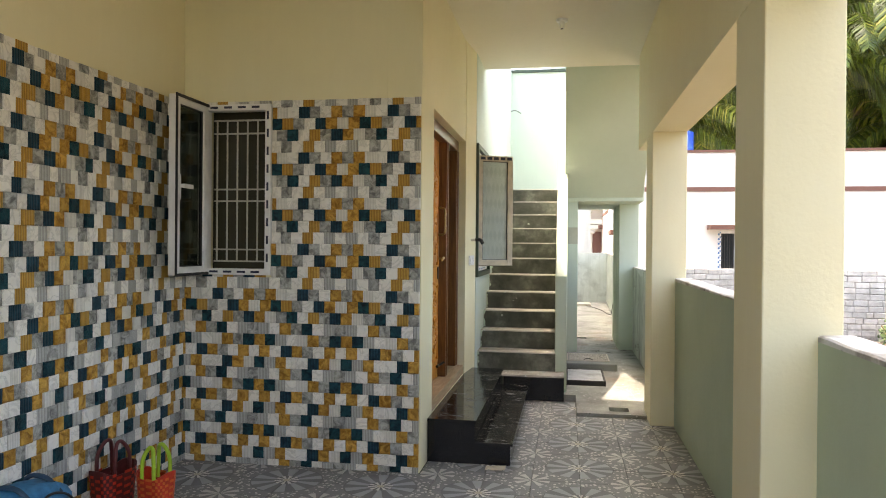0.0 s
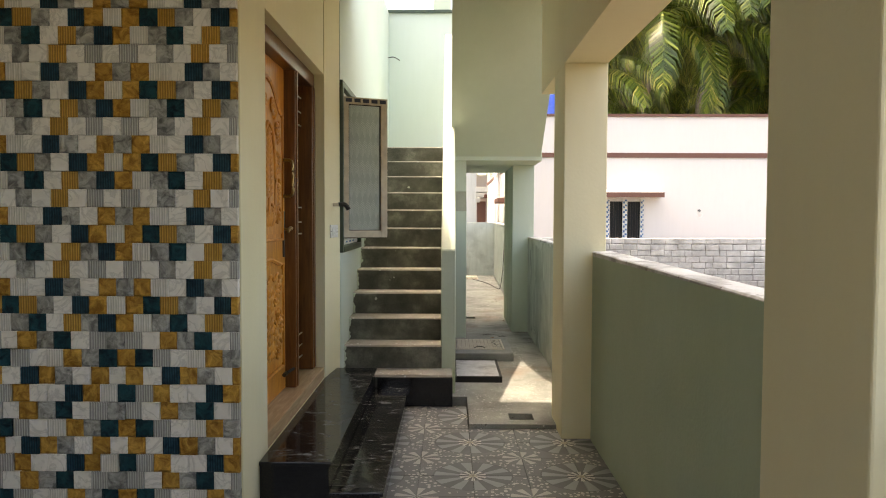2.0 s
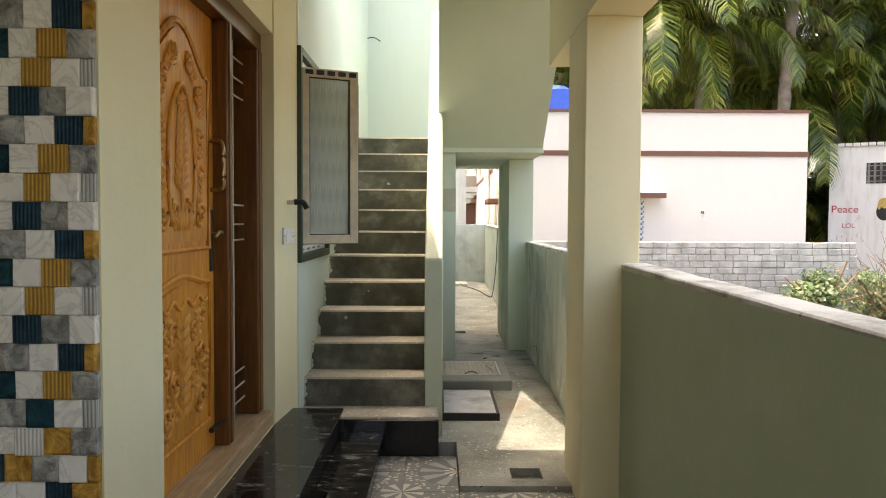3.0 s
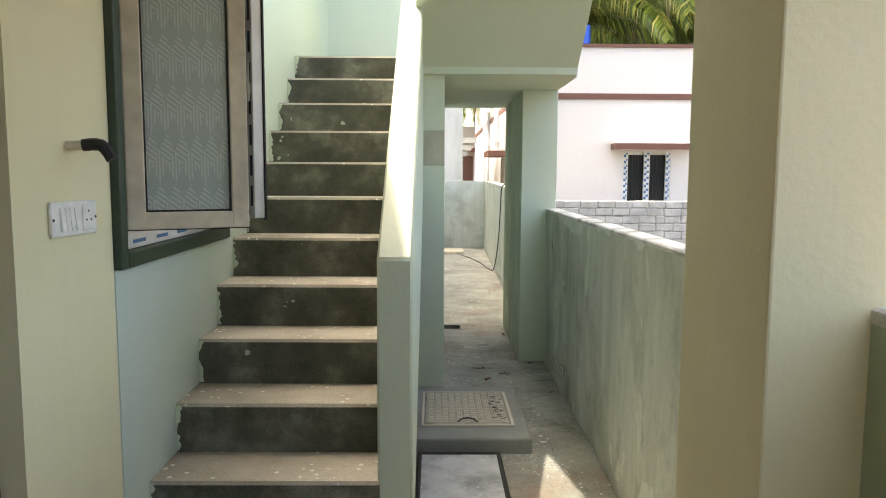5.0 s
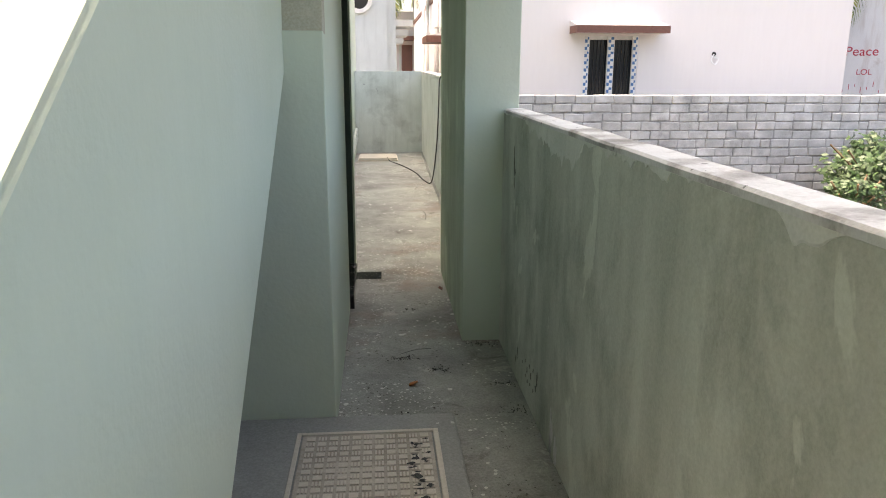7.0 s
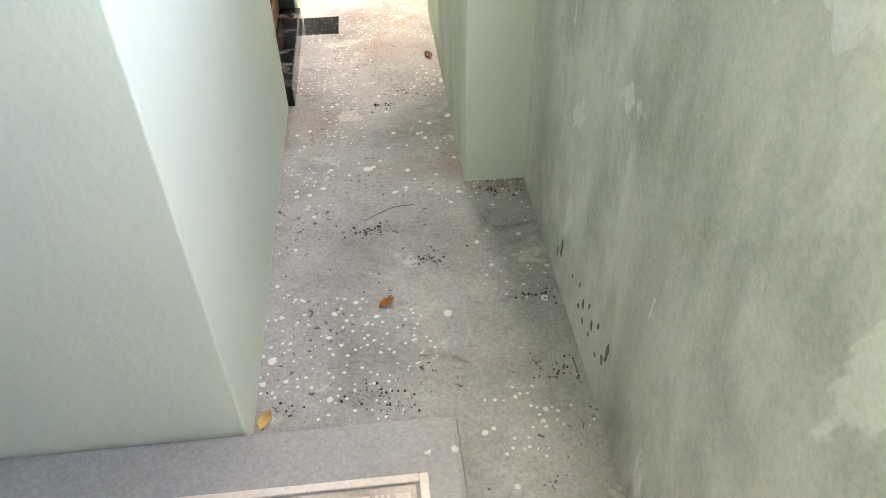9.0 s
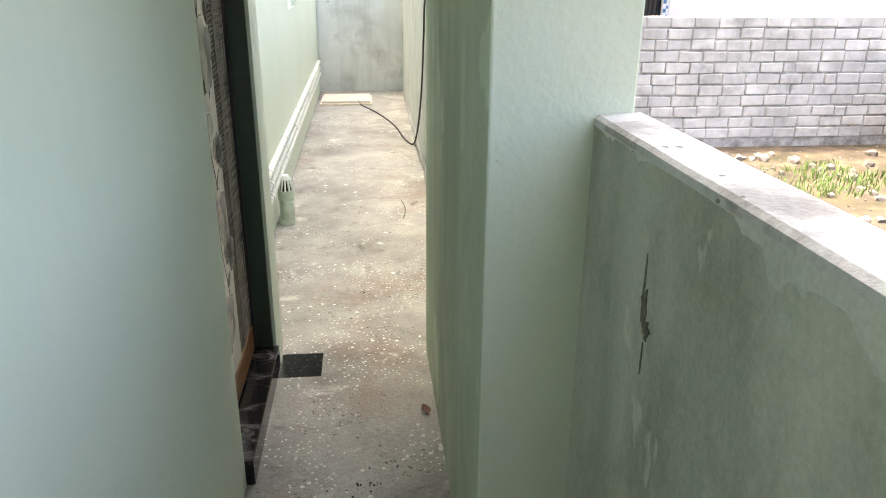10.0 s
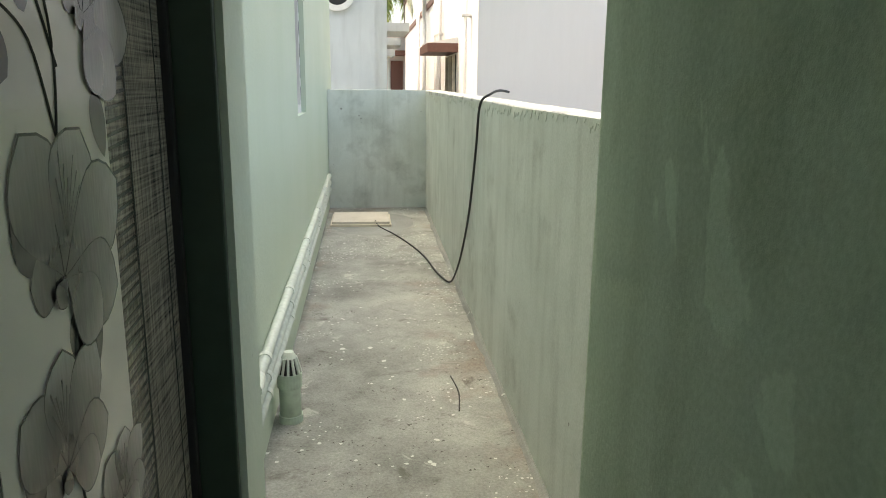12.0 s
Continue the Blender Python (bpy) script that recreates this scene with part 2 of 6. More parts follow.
def cement_floor_mat():
    """Worn passage cement: pale paint drips, rusty soil, black grit and scuffs."""
    m, ns, ls, b = material("cement_floor", 0.85, spec=0.25)
    p = coords(ns)
    c = ramp(ns, ls, noise_tex(ns, ls, p, 1.9, 10, 0.7), [(0.3, (0.165, 0.17, 0.155)), (0.5, (0.295, 0.303, 0.282)), (0.7, (0.42, 0.43, 0.40))])
    rust = ramp(ns, ls, noise_tex(ns, ls, p, 1.1, 8, 0.65), [(0.52, (0, 0, 0)), (0.70, (1, 1, 1))])
    c = mix(ns, ls, mth(ns, ls, "MULTIPLY", rust, 0.7), c, (0.24, 0.15, 0.105))
    f = noise_tex(ns, ls, p, 110.0, 4, 0.7)
    c = mix(ns, ls, 0.5, c, ramp(ns, ls, f, [(0.3, (0.2, 0.2, 0.2)), (0.7, (0.85, 0.85, 0.85))]), "SOFT_LIGHT")
    grit = mth(ns, ls, "MULTIPLY", mth(ns, ls, "GREATER_THAN", noise_tex(ns, ls, p, 60.0, 3, 0.6), 0.64), mth(ns, ls, "GREATER_THAN", noise_tex(ns, ls, p, 4.2, 5, 0.7), 0.55))
    c = mix(ns, ls, mth(ns, ls, "MULTIPLY", grit, 0.85), c, (0.07, 0.06, 0.05))
    for scale, thr, few_scale, few_at in ((21.0, 0.27, 2.6, 0.54), (9.0, 0.24, 2.0, 0.56), (48.0, 0.33, 1.7, 0.53)):
        v = node(ns, "ShaderNodeTexVoronoi", Scale=scale)
        ls.new(p, v.inputs["Vector"])
        wob = mth(ns, ls, "ADD", v.outputs["Distance"], mth(ns, ls, "MULTIPLY", noise_tex(ns, ls, p, scale * 3, 2), 0.25))
        near = mth(ns, ls, "LESS_THAN", wob, thr)
        few = mth(ns, ls, "GREATER_THAN", noise_tex(ns, ls, p, few_scale, 3), few_at)
        c = mix(ns, ls, mth(ns, ls, "MULTIPLY", mth(ns, ls, "MULTIPLY", near, few), 0.8), c, (0.70, 0.71, 0.67))
    pale = ramp(ns, ls, noise_tex(ns, ls, p, 5.5, 8, 0.7, 0.6), [(0.61, (0, 0, 0)), (0.66, (1, 1, 1))])
    c = mix(ns, ls, mth(ns, ls, "MULTIPLY", pale, 0.45), c, (0.62, 0.62, 0.57))
    scuff = ramp(ns, ls, noise_tex(ns, ls, stretched(ns, ls, p, 1.0, 1.5, 1.0), 3.1, 10, 0.72, 0.9), [(0.58, (0, 0, 0)), (0.68, (1, 1, 1))])
    c = mix(ns, ls, mth(ns, ls, "MULTIPLY", scuff, 0.7), c, (0.10, 0.09, 0.075))
    ls.new(c, b.inputs["Base Color"])
    bump(ns, ls, b, mth(ns, ls, "ADD", f, mth(ns, ls, "MULTIPLY", grit, 0.8)), 0.45, 0.01)
    return m


CEMENT_FLOOR = cement_floor_mat()
# stair cement in two tones: this one darkened for riser shade, treads paler
CEMENT_DARKENED = stained("darkened_stair_cement", [(0.28, (0.05, 0.051, 0.04)), (0.5, (0.105, 0.108, 0.086)), (0.68, (0.23, 0.23, 0.19))], scale=4.0, streaks=False, grime_at=0.50, grime=(0.045, 0.045, 0.036), specks=(0.50, 0.51, 0.45), speck_at=0.74, speck_scale=18.0)
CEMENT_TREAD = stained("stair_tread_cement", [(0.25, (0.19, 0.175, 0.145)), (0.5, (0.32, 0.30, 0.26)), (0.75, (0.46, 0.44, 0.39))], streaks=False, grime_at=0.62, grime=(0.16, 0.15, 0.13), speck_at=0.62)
PINK = painted("pale_pink_paint", (0.80, 0.755, 0.73), (0.78, 0.73, 0.70), relief=0.1, blotch=0.5)
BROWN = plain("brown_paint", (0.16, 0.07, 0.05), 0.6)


def granite_mat():
    """Polished black stone with dust smears that dull it."""
    m, ns, ls, b = material("black_granite", 0.1, spec=0.36)
    p = coords(ns)
    d = noise_tex(ns, ls, stretched(ns, ls, p, 1.0, 2.2, 1.0), 5.0, 8, 0.72, 1.5)
    dust = ramp(ns, ls, d, [(0.50, (0, 0, 0)), (0.72, (1, 1, 1))])
    fine = noise_tex(ns, ls, p, 160.0, 2)
    c = ramp(ns, ls, fine, [(0.35, (0.004, 0.004, 0.005)), (0.75, (0.018, 0.018, 0.019))])
    nz = ns.new("ShaderNodeSeparateXYZ")
    ls.new(ns.new("ShaderNodeNewGeometry").outputs["Normal"], nz.inputs[0])
    dust = mth(ns, ls, "MULTIPLY", dust, mth(ns, ls, "GREATER_THAN", nz.outputs[2], 0.5))
    ls.new(mix(ns, ls, mth(ns, ls, "MULTIPLY", dust, 0.5), c, (0.34, 0.33, 0.31)), b.inputs["Base Color"])
    ls.new(mth(ns, ls, "ADD", mth(ns, ls, "MULTIPLY", dust, 0.4), 0.08), b.inputs["Roughness"])
    return m


GRANITE = granite_mat()
SOIL = stained("dry_soil", [(0.3, (0.035, 0.029, 0.021)), (0.5, (0.085, 0.07, 0.052)), (0.66, (0.17, 0.125, 0.085))], scale=3.5, streaks=False, grime=(0.045, 0.045, 0.02), grime_at=0.46, specks=(0.45, 0.42, 0.37), speck_scale=12)


def wood(name, dark, light, rough=0.35, along="z"):
    """Polished timber with long grain."""
    m, ns, ls, b = material(name, rough)
    p = coords(ns)
    st = {"z": (14, 14, 1.2), "y": (14, 1.2, 14)}[along]
    g = noise_tex(ns, ls, stretched(ns, ls, p, *st), 2.2, 6, 0.6, 1.6)
    c = ramp(ns, ls, g, [(0.3, dark), (0.5, tuple((a + b2) / 2 for a, b2 in zip(dark, light))), (0.68, light)])
    fine = noise_tex(ns, ls, stretched(ns, ls, p, *(8 * v for v in st)), 3.0, 3)
    c = mix(ns, ls, mth(ns, ls, "MULTIPLY", fine, 0.35), c, dark)
    ls.new(c, b.inputs["Base Color"])
    bump(ns, ls, b, fine, 0.08, 0.004)
    return m


def glass(name, tint=(0.9, 0.95, 0.93), rough=0.0, pattern=False):
    m, ns, ls, b = material(name, rough)
    b.inputs["Transmission Weight"].default_value = 0.5 if pattern else 1.0
    b.inputs["IOR"].default_value = 1.45
    b.inputs["Base Color"].default_value = (*tint, 1)
    if pattern:
        p = coords(ns)
        sx = ns.new("ShaderNodeSeparateXYZ")
        ls.new(p, sx.inputs[0])
        h = mth(ns, ls, "ADD", sx.outputs[0], sx.outputs[1])
        def along(kx, kz, f):
            return mth(ns, ls, "MULTIPLY", mth(ns, ls, "ADD", mth(ns, ls, "MULTIPLY", h, kx), mth(ns, ls, "MULTIPLY", sx.outputs[2], kz)), f)
        d1, d2 = along(0.866, 0.5, 19.0), along(0.866, -0.5, 19.0)
        kind_ = mth(ns, ls, "FLOORED_MODULO", mth(ns, ls, "SUBTRACT", mth(ns, ls, "FLOOR", d1), mth(ns, ls, "FLOOR", d2)), 3.0)
        upright = mth(ns, ls, "GREATER_THAN", mth(ns, ls, "FRACT", along(1, 0, 76.0)), 0.5)
        slant = mth(ns, ls, "GREATER_THAN", mth(ns, ls, "FRACT", along(0.5, 0.866, 68.0)), 0.55)
        k1 = mth(ns, ls, "COMPARE", kind_, 1.0, 0.3)
        k2 = mth(ns, ls, "COMPARE", kind_, 2.0, 0.3)
        lines = mth(ns, ls, "ADD", mth(ns, ls, "MULTIPLY", k1, upright), mth(ns, ls, "MULTIPLY", k2, slant))
        lines = mth(ns, ls, "ADD", lines, mth(ns, ls, "MULTIPLY", noise_tex(ns, ls, p, 3.0, 3), 0.7))
        lines = mth(ns, ls, "MULTIPLY", lines, 0.59)
        ls.new(ramp(ns, ls, lines, [(0.2, (0.54, 0.62, 0.58)), (1.3 / 1.7, (0.77, 0.84, 0.80))]), b.inputs["Base Color"])
        ls.new(mth(ns, ls, "ADD", mth(ns, ls, "MULTIPLY", lines, 0.12), 0.35), b.inputs["Roughness"])
    return m


def ribs(ns, ls, p, freq):
    """0 to 1 across fine upright ribs, on a wall in either direction."""
    sx = ns.new("ShaderNodeSeparateXYZ")
    ls.new(p, sx.inputs[0])
    w = mth(ns, ls, "MULTIPLY", mth(ns, ls, "ADD", sx.outputs[0], sx.outputs[1]), freq)
    return mth(ns, ls, "ABSOLUTE", mth(ns, ls, "SUBTRACT", mth(ns, ls, "MULTIPLY", mth(ns, ls, "FRACT", w), 2.0), 1.0))


def cladding(name, lo, hi, ribbed=False, vein=None, rough=0.5, deep=0.7):
    m, ns, ls, b = material(name, rough, spec=0.16)
    p = coords(ns)
    info = ns.new("ShaderNodeObjectInfo")
    isl = ns.new("ShaderNodeNewGeometry")
    rnd = mth(ns, ls, "FRACT", mth(ns, ls, "ADD", info.outputs["Random"], isl.outputs["Random Per Island"]))
    shift = ns.new("ShaderNodeVectorMath")
    shift.operation = "ADD"
    ls.new(p, shift.inputs[0])
    ls.new(mth(ns, ls, "MULTIPLY", rnd, 7.0), shift.inputs[1])
    q = shift.outputs[0]
    n = noise_tex(ns, ls, q, 22.0, 7, 0.65, 0.8)
    c = ramp(ns, ls, n, [(0.28, lo), (0.7, hi)] if lo[0] > 0.4 else [(0.36, lo), (0.62, hi)])
    c = mix(ns, ls, mth(ns, ls, "MULTIPLY", rnd, 0.10 if lo[0] > 0.5 else 0.3), c, tuple(0.7 * v for v in lo))
    h = n
    if vein:
        v = noise_tex(ns, ls, q, 7.0, 5, 0.55, 2.2)
        c = mix(ns, ls, ramp(ns, ls, mth(ns, ls, "ABSOLUTE", mth(ns, ls, "SUBTRACT", v, 0.5)), [(0.0, (0.6, 0.6, 0.6)), (0.05, (0, 0, 0))]), c, vein)
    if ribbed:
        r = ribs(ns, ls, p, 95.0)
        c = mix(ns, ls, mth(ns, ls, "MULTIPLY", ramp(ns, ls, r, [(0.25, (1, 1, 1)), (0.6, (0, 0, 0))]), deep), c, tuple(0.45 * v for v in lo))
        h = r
    ls.new(c, b.inputs["Base Color"])
    bump(ns, ls, b, h, 0.15 if vein else (0.5 if ribbed else 0.9), 0.006 if vein or ribbed else 0.014)
    return m


CLAD = {
    "W": cladding("clad_white_marble", (0.74, 0.715, 0.65), (0.86, 0.835, 0.77), vein=(0.50, 0.485, 0.44)),
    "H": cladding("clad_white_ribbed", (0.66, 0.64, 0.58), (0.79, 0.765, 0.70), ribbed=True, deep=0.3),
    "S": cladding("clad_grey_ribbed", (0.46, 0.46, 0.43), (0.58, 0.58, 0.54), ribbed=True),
    "G": cladding("clad_grey_stone", (0.16, 0.16, 0.15), (0.52, 0.52, 0.48)),
    "O": cladding("clad_ochre_stone", (0.27, 0.125, 0.02), (0.68, 0.39, 0.085)),
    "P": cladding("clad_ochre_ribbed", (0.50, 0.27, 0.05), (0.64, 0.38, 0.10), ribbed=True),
    "B": cladding("clad_teal_stone", (0.003, 0.015, 0.022), (0.013, 0.078, 0.096)),
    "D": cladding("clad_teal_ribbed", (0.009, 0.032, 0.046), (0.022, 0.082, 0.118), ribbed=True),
}


def flower_floor():
    """Cement-look tile print: wheels of petals, small stars and a pebble mosaic, on a 0.6 m repeat."""
    m, ns, ls, b = material("floral_floor_print", 0.42)
    p = coords(ns)
    sx = ns.new("ShaderNodeSeparateXYZ")
    ls.new(p, sx.inputs[0])
    u = mth(ns, ls, "DIVIDE", mth(ns, ls, "SUBTRACT", sx.outputs[0], 1.17), 0.6)
    v = mth(ns, ls, "DIVIDE", mth(ns, ls, "SUBTRACT", sx.outputs[1], 6.04), 0.6)
    def wheel(off, petals, turn=0.0):
        fu = mth(ns, ls, "SUBTRACT", mth(ns, ls, "FRACT", mth(ns, ls, "ADD", u, off)), 0.5)
        fv = mth(ns, ls, "SUBTRACT", mth(ns, ls, "FRACT", mth(ns, ls, "ADD", v, off)), 0.5)
        r = mth(ns, ls, "MULTIPLY", mth(ns, ls, "SQRT", mth(ns, ls, "ADD", mth(ns, ls, "MULTIPLY", fu, fu), mth(ns, ls, "MULTIPLY", fv, fv))), 0.6)
        a = mth(ns, ls, "ADD", mth(ns, ls, "DIVIDE", mth(ns, ls, "ARCTAN2", fv, fu), 2 * math.pi), 0.5 + turn)
        return r, mth(ns, ls, "FRACT", mth(ns, ls, "MULTIPLY", a, petals / 2))
    r1, a1 = wheel(0.5, 20)
    _, a1b = wheel(0.5, 20, 0.025)
    r2, a2 = wheel(0.0, 16)
    vo = node(ns, "ShaderNodeTexVoronoi", Scale=40.0, Randomness=0.75)
    ls.new(p, vo.inputs["Vector"])
    hsv = ns.new("ShaderNodeSeparateColor")
    ls.new(vo.outputs["Color"], hsv.inputs[0])
    stone = mth(ns, ls, "LESS_THAN", vo.outputs["Distance"], 0.40)
    ring = mth(ns, ls, "MULTIPLY", mth(ns, ls, "GREATER_THAN", r1, 0.222), mth(ns, ls, "LESS_THAN", r1, 0.305))
    dense = mth(ns, ls, "GREATER_THAN", hsv.outputs[0], mth(ns, ls, "SUBTRACT", 0.78, mth(ns, ls, "MULTIPLY", ring, 0.56)))
    pebble = mix(ns, ls, mth(ns, ls, "MULTIPLY", stone, dense), (0.17, 0.172, 0.17), (0.62, 0.60, 0.55))
    pet = lambda a, lo, hi: mix(ns, ls, mth(ns, ls, "GREATER_THAN", a, 0.5), lo, hi)
    big = mix(ns, ls, mth(ns, ls, "LESS_THAN", r1, 0.075), pet(a1, (0.12, 0.125, 0.13), (0.34, 0.355, 0.365)), pet(a1b, (0.11, 0.11, 0.11), (0.72, 0.70, 0.65)))
    big = mix(ns, ls, mth(ns, ls, "LESS_THAN", r1, 0.022), big, (0.55, 0.50, 0.38))
    small = pet(a2, (0.17, 0.17, 0.17), (0.56, 0.545, 0.50))
    c = mix(ns, ls, mth(ns, ls, "LESS_THAN", r2, 0.115), pebble, small)
    c = mix(ns, ls, mth(ns, ls, "LESS_THAN", r1, 0.225), c, (0.11, 0.113, 0.115))
    c = mix(ns, ls, mth(ns, ls, "LESS_THAN", r1, 0.215), c, big)
    dirt = noise_tex(ns, ls, p, 2.3, 7, 0.65, 0.5)
    c = mix(ns, ls, mth(ns, ls, "MULTIPLY", dirt, 0.28), c, (0.30, 0.29, 0.26))
    ls.new(c, b.inputs["Base Color"])
    ls.new(ramp(ns, ls, dirt, [(0.3, (0.3, 0.3, 0.3)), (0.7, (0.6, 0.6, 0.6))]), b.inputs["Roughness"])
    bump(ns, ls, b, noise_tex(ns, ls, p, 90.0, 3), 0.06, 0.004)
    return m


FLORAL = flower_floor()
TEAK = wood("teak_leaf", (0.46, 0.155, 0.018), (0.84, 0.39, 0.065))
TEAK_DARK = wood("dark_teak_frame", (0.10, 0.036, 0.010), (0.24, 0.095, 0.026), 0.3)
SILL_WOOD = wood("raw_wood_sill", (0.34, 0.22, 0.11), (0.58, 0.42, 0.25), 0.6, "y")
BRASS = plain("aged_brass", (0.30, 0.22, 0.10), 0.32, 1.0)
BLACK = plain("black_metal", (0.02, 0.02, 0.02), 0.45)
WHITE_BAR = plain("white_enamel_bar", (0.46, 0.44, 0.37), 0.4)
UPVC = plain("white_upvc", (0.76, 0.75, 0.73), 0.35, scale=8.0)
UPVC_OLD = plain("dusty_upvc", (0.60, 0.53, 0.42), 0.55, vary=0.2, scale=9.0)
TAPE = plain("printed_tape_ink", (0.02, 0.025, 0.05), 0.5)
TAPE_BLUE = plain("blue_tape_ink", (0.06, 0.17, 0.36), 0.5)
GASKET = plain("black_gasket", (0.012, 0.012, 0.012), 0.6)
GRIT = plain("dark_soil_grit", (0.045, 0.038, 0.03), 0.9, vary=0.5)
DARK_GREEN = plain("dark_green_paint", (0.028, 0.052, 0.034), 0.45)
FROST = glass("frosted_pattern_glass", pattern=True)
CLEAR = glass("tinted_pane", (0.15, 0.19, 0.14), 0.10)
DARK_PANE = plain("dark_reflective_pane", (0.02, 0.025, 0.03), 0.08, relief=0.0)
OLIVE_SHEET = plain("dull_olive_sheet", (0.055, 0.05, 0.03), 0.25, vary=0.2, scale=2.0, relief=0.0)
PLASTIC = plain("white_switch_plastic", (0.78, 0.78, 0.76), 0.3)
PIPE_GREEN = plain("green_painted_pipe", (0.50, 0.60, 0.50), 0.45)
PIPE_WHITE = plain("pale_painted_pipe", (0.66, 0.71, 0.65), 0.4)
RUBBER = plain("black_cable_rubber", (0.018, 0.018, 0.018), 0.5)
PEELED = plain("peeled_dark_cement", (0.15, 0.148, 0.115), 0.9, vary=0.5, scale=60.0)
SLAB = stained("raised_slab_cement", [(0.3, (0.22, 0.23, 0.22)), (0.7, (0.34, 0.35, 0.33))], streaks=False, grime_at=0.7, speck_at=0.72)
# ground of the cover, a darker tone than its raised pattern
COVER_RECESS = stained("darker_cast_recess", [(0.3, (0.32, 0.285, 0.235)), (0.7, (0.54, 0.50, 0.43))], scale=9.0, streaks=False, grime_at=0.6, specks=None)
COVER = stained("cast_cover", [(0.3, (0.50, 0.46, 0.39)), (0.7, (0.68, 0.64, 0.56))], streaks=False, grime_at=0.66, specks=None)
SHEET = stained("scraped_sheet_metal", [(0.3, (0.42, 0.43, 0.45)), (0.7, (0.62, 0.63, 0.65))], scale=8.0, streaks=False, grime=(0.012, 0.012, 0.015), grime_at=0.50, speck_at=0.6, rough=0.4)
BLOCK = stained("concrete_block", [(0.3, (0.34, 0.335, 0.33)), (0.5, (0.46, 0.455, 0.45)), (0.7, (0.62, 0.615, 0.61))], scale=3.2, streaks=False, grime_at=0.56, grime=(0.17, 0.165, 0.16), specks=None, relief=0.6)
MORTAR = stained("mortar", [(0.3, (0.15, 0.145, 0.14)), (0.7, (0.50, 0.49, 0.48))], scale=9.0, streaks=False, specks=None)
BLUE_WALL = stained("blue_grey_render", [(0.3, (0.48, 0.52, 0.53)), (0.7, (0.60, 0.64, 0.65))], scale=1.2, grime=(0.30, 0.32, 0.33), grime_at=0.68, specks=None)
PRINT_PALE = plain("pale_laminate", (0.78, 0.74, 0.66), 0.14, scale=3.0, relief=0.0)
PRINT_DARK = plain("printed_petal_shadow", (0.06, 0.06, 0.05), 0.14, vary=0.3, scale=14.0, relief=0.0)
PRINT_DEEP = plain("printed_petal_deep", (0.11, 0.105, 0.09), 0.14, vary=0.3, scale=14.0, relief=0.0)


def linen_mat():
    m, ns, ls, b = material("linen_laminate", 0.16)
    p = coords(ns)
    n1 = noise_tex(ns, ls, stretched(ns, ls, p, 1, 6, 300), 1.0, 3)
    n2 = noise_tex(ns, ls, stretched(ns, ls, p, 1, 300, 6), 1.0, 3)
    c = ramp(ns, ls, mth(ns, ls, "MULTIPLY", mth(ns, ls, "ADD", n1, n2), 0.5), [(0.38, (0.10, 0.09, 0.075)), (0.62, (0.44, 0.40, 0.33))])
    ls.new(c, b.inputs["Base Color"])
    return m


LINEN = linen_mat()
LEAFGREEN = plain("bush_leaf", (0.032, 0.07, 0.014), 0.55, vary=0.5, scale=6.0)
GRASS = plain("grass_blade", (0.085, 0.17, 0.03), 0.6, vary=0.45, scale=2.0)
RUST_LEAF = plain("rust_leaf", (0.30, 0.10, 0.02), 0.7, vary=0.4)
OCHRE_LEAF = plain("ochre_leaf", (0.50, 0.34, 0.10), 0.7, vary=0.4)
DRY = plain("dry_twig", (0.24, 0.15, 0.08), 0.8, vary=0.4, scale=5.0)
TRUNK = stained("palm_bark", [(0.3, (0.16, 0.13, 0.11)), (0.7, (0.30, 0.26, 0.23))], scale=5.0, streaks=False, specks=None, grime_at=0.64)
RUBBLE = stained("pale_rubble", [(0.3, (0.10, 0.09, 0.08)), (0.7, (0.26, 0.24, 0.22))], streaks=False, specks=None)
TANK = plain("blue_tank_plastic", (0.015, 0.07, 0.42), 0.35)
RED_INK = plain("red_spray_paint", (0.50, 0.03, 0.06), 0.6)
WHITE_WALL = stained("white_boundary_wall", [(0.3, (0.74, 0.72, 0.70)), (0.7, (0.84, 0.82, 0.80))], scale=1.0, grime=(0.42, 0.30, 0.22), grime_at=0.62, specks=None)


def frond_mat():
    m, ns, ls, b = material("palm_frond", 0.33)
    p = coords(ns)
    isl = ns.new("ShaderNodeNewGeometry")
    n = noise_tex(ns, ls, p, 0.5, 4)
    k = mth(ns, ls, "ADD", mth(ns, ls, "MULTIPLY", n, 0.55), mth(ns, ls, "MULTIPLY", isl.outputs["Random Per Island"], 0.45))
    ls.new(ramp(ns, ls, k, [(0.26, (0.010, 0.026, 0.005)), (0.48, (0.045, 0.095, 0.014)), (0.64, (0.17, 0.22, 0.03)), (0.80, (0.44, 0.38, 0.11))]), b.inputs["Base Color"])
    tr = ns.new("ShaderNodeBsdfTranslucent")
    tr.inputs["Color"].default_value = (0.30, 0.36, 0.06, 1)
    ms = ns.new("ShaderNodeMixShader")
    ms.inputs[0].default_value = 0.16
    ls.new(b.outputs[0], ms.inputs[1])
    ls.new(tr.outputs[0], ms.inputs[2])
    ls.new(ms.outputs[0], ns["Material Output"].inputs["Surface"])
    return m


FROND = frond_mat()
WOVEN_RED = plain("red_woven_strap", (0.50, 0.035, 0.015), 0.4, vary=0.3)
WOVEN_ORANGE = plain("orange_woven_strap", (0.62, 0.14, 0.03), 0.4)
WOVEN_LIME = plain("lime_woven_strap", (0.36, 0.55, 0.04), 0.4)
WOVEN_DARK = plain("maroon_woven_strap", (0.09, 0.012, 0.012), 0.45)
BACKPACK = plain("blue_nylon", (0.02, 0.17, 0.34), 0.6, vary=0.25)
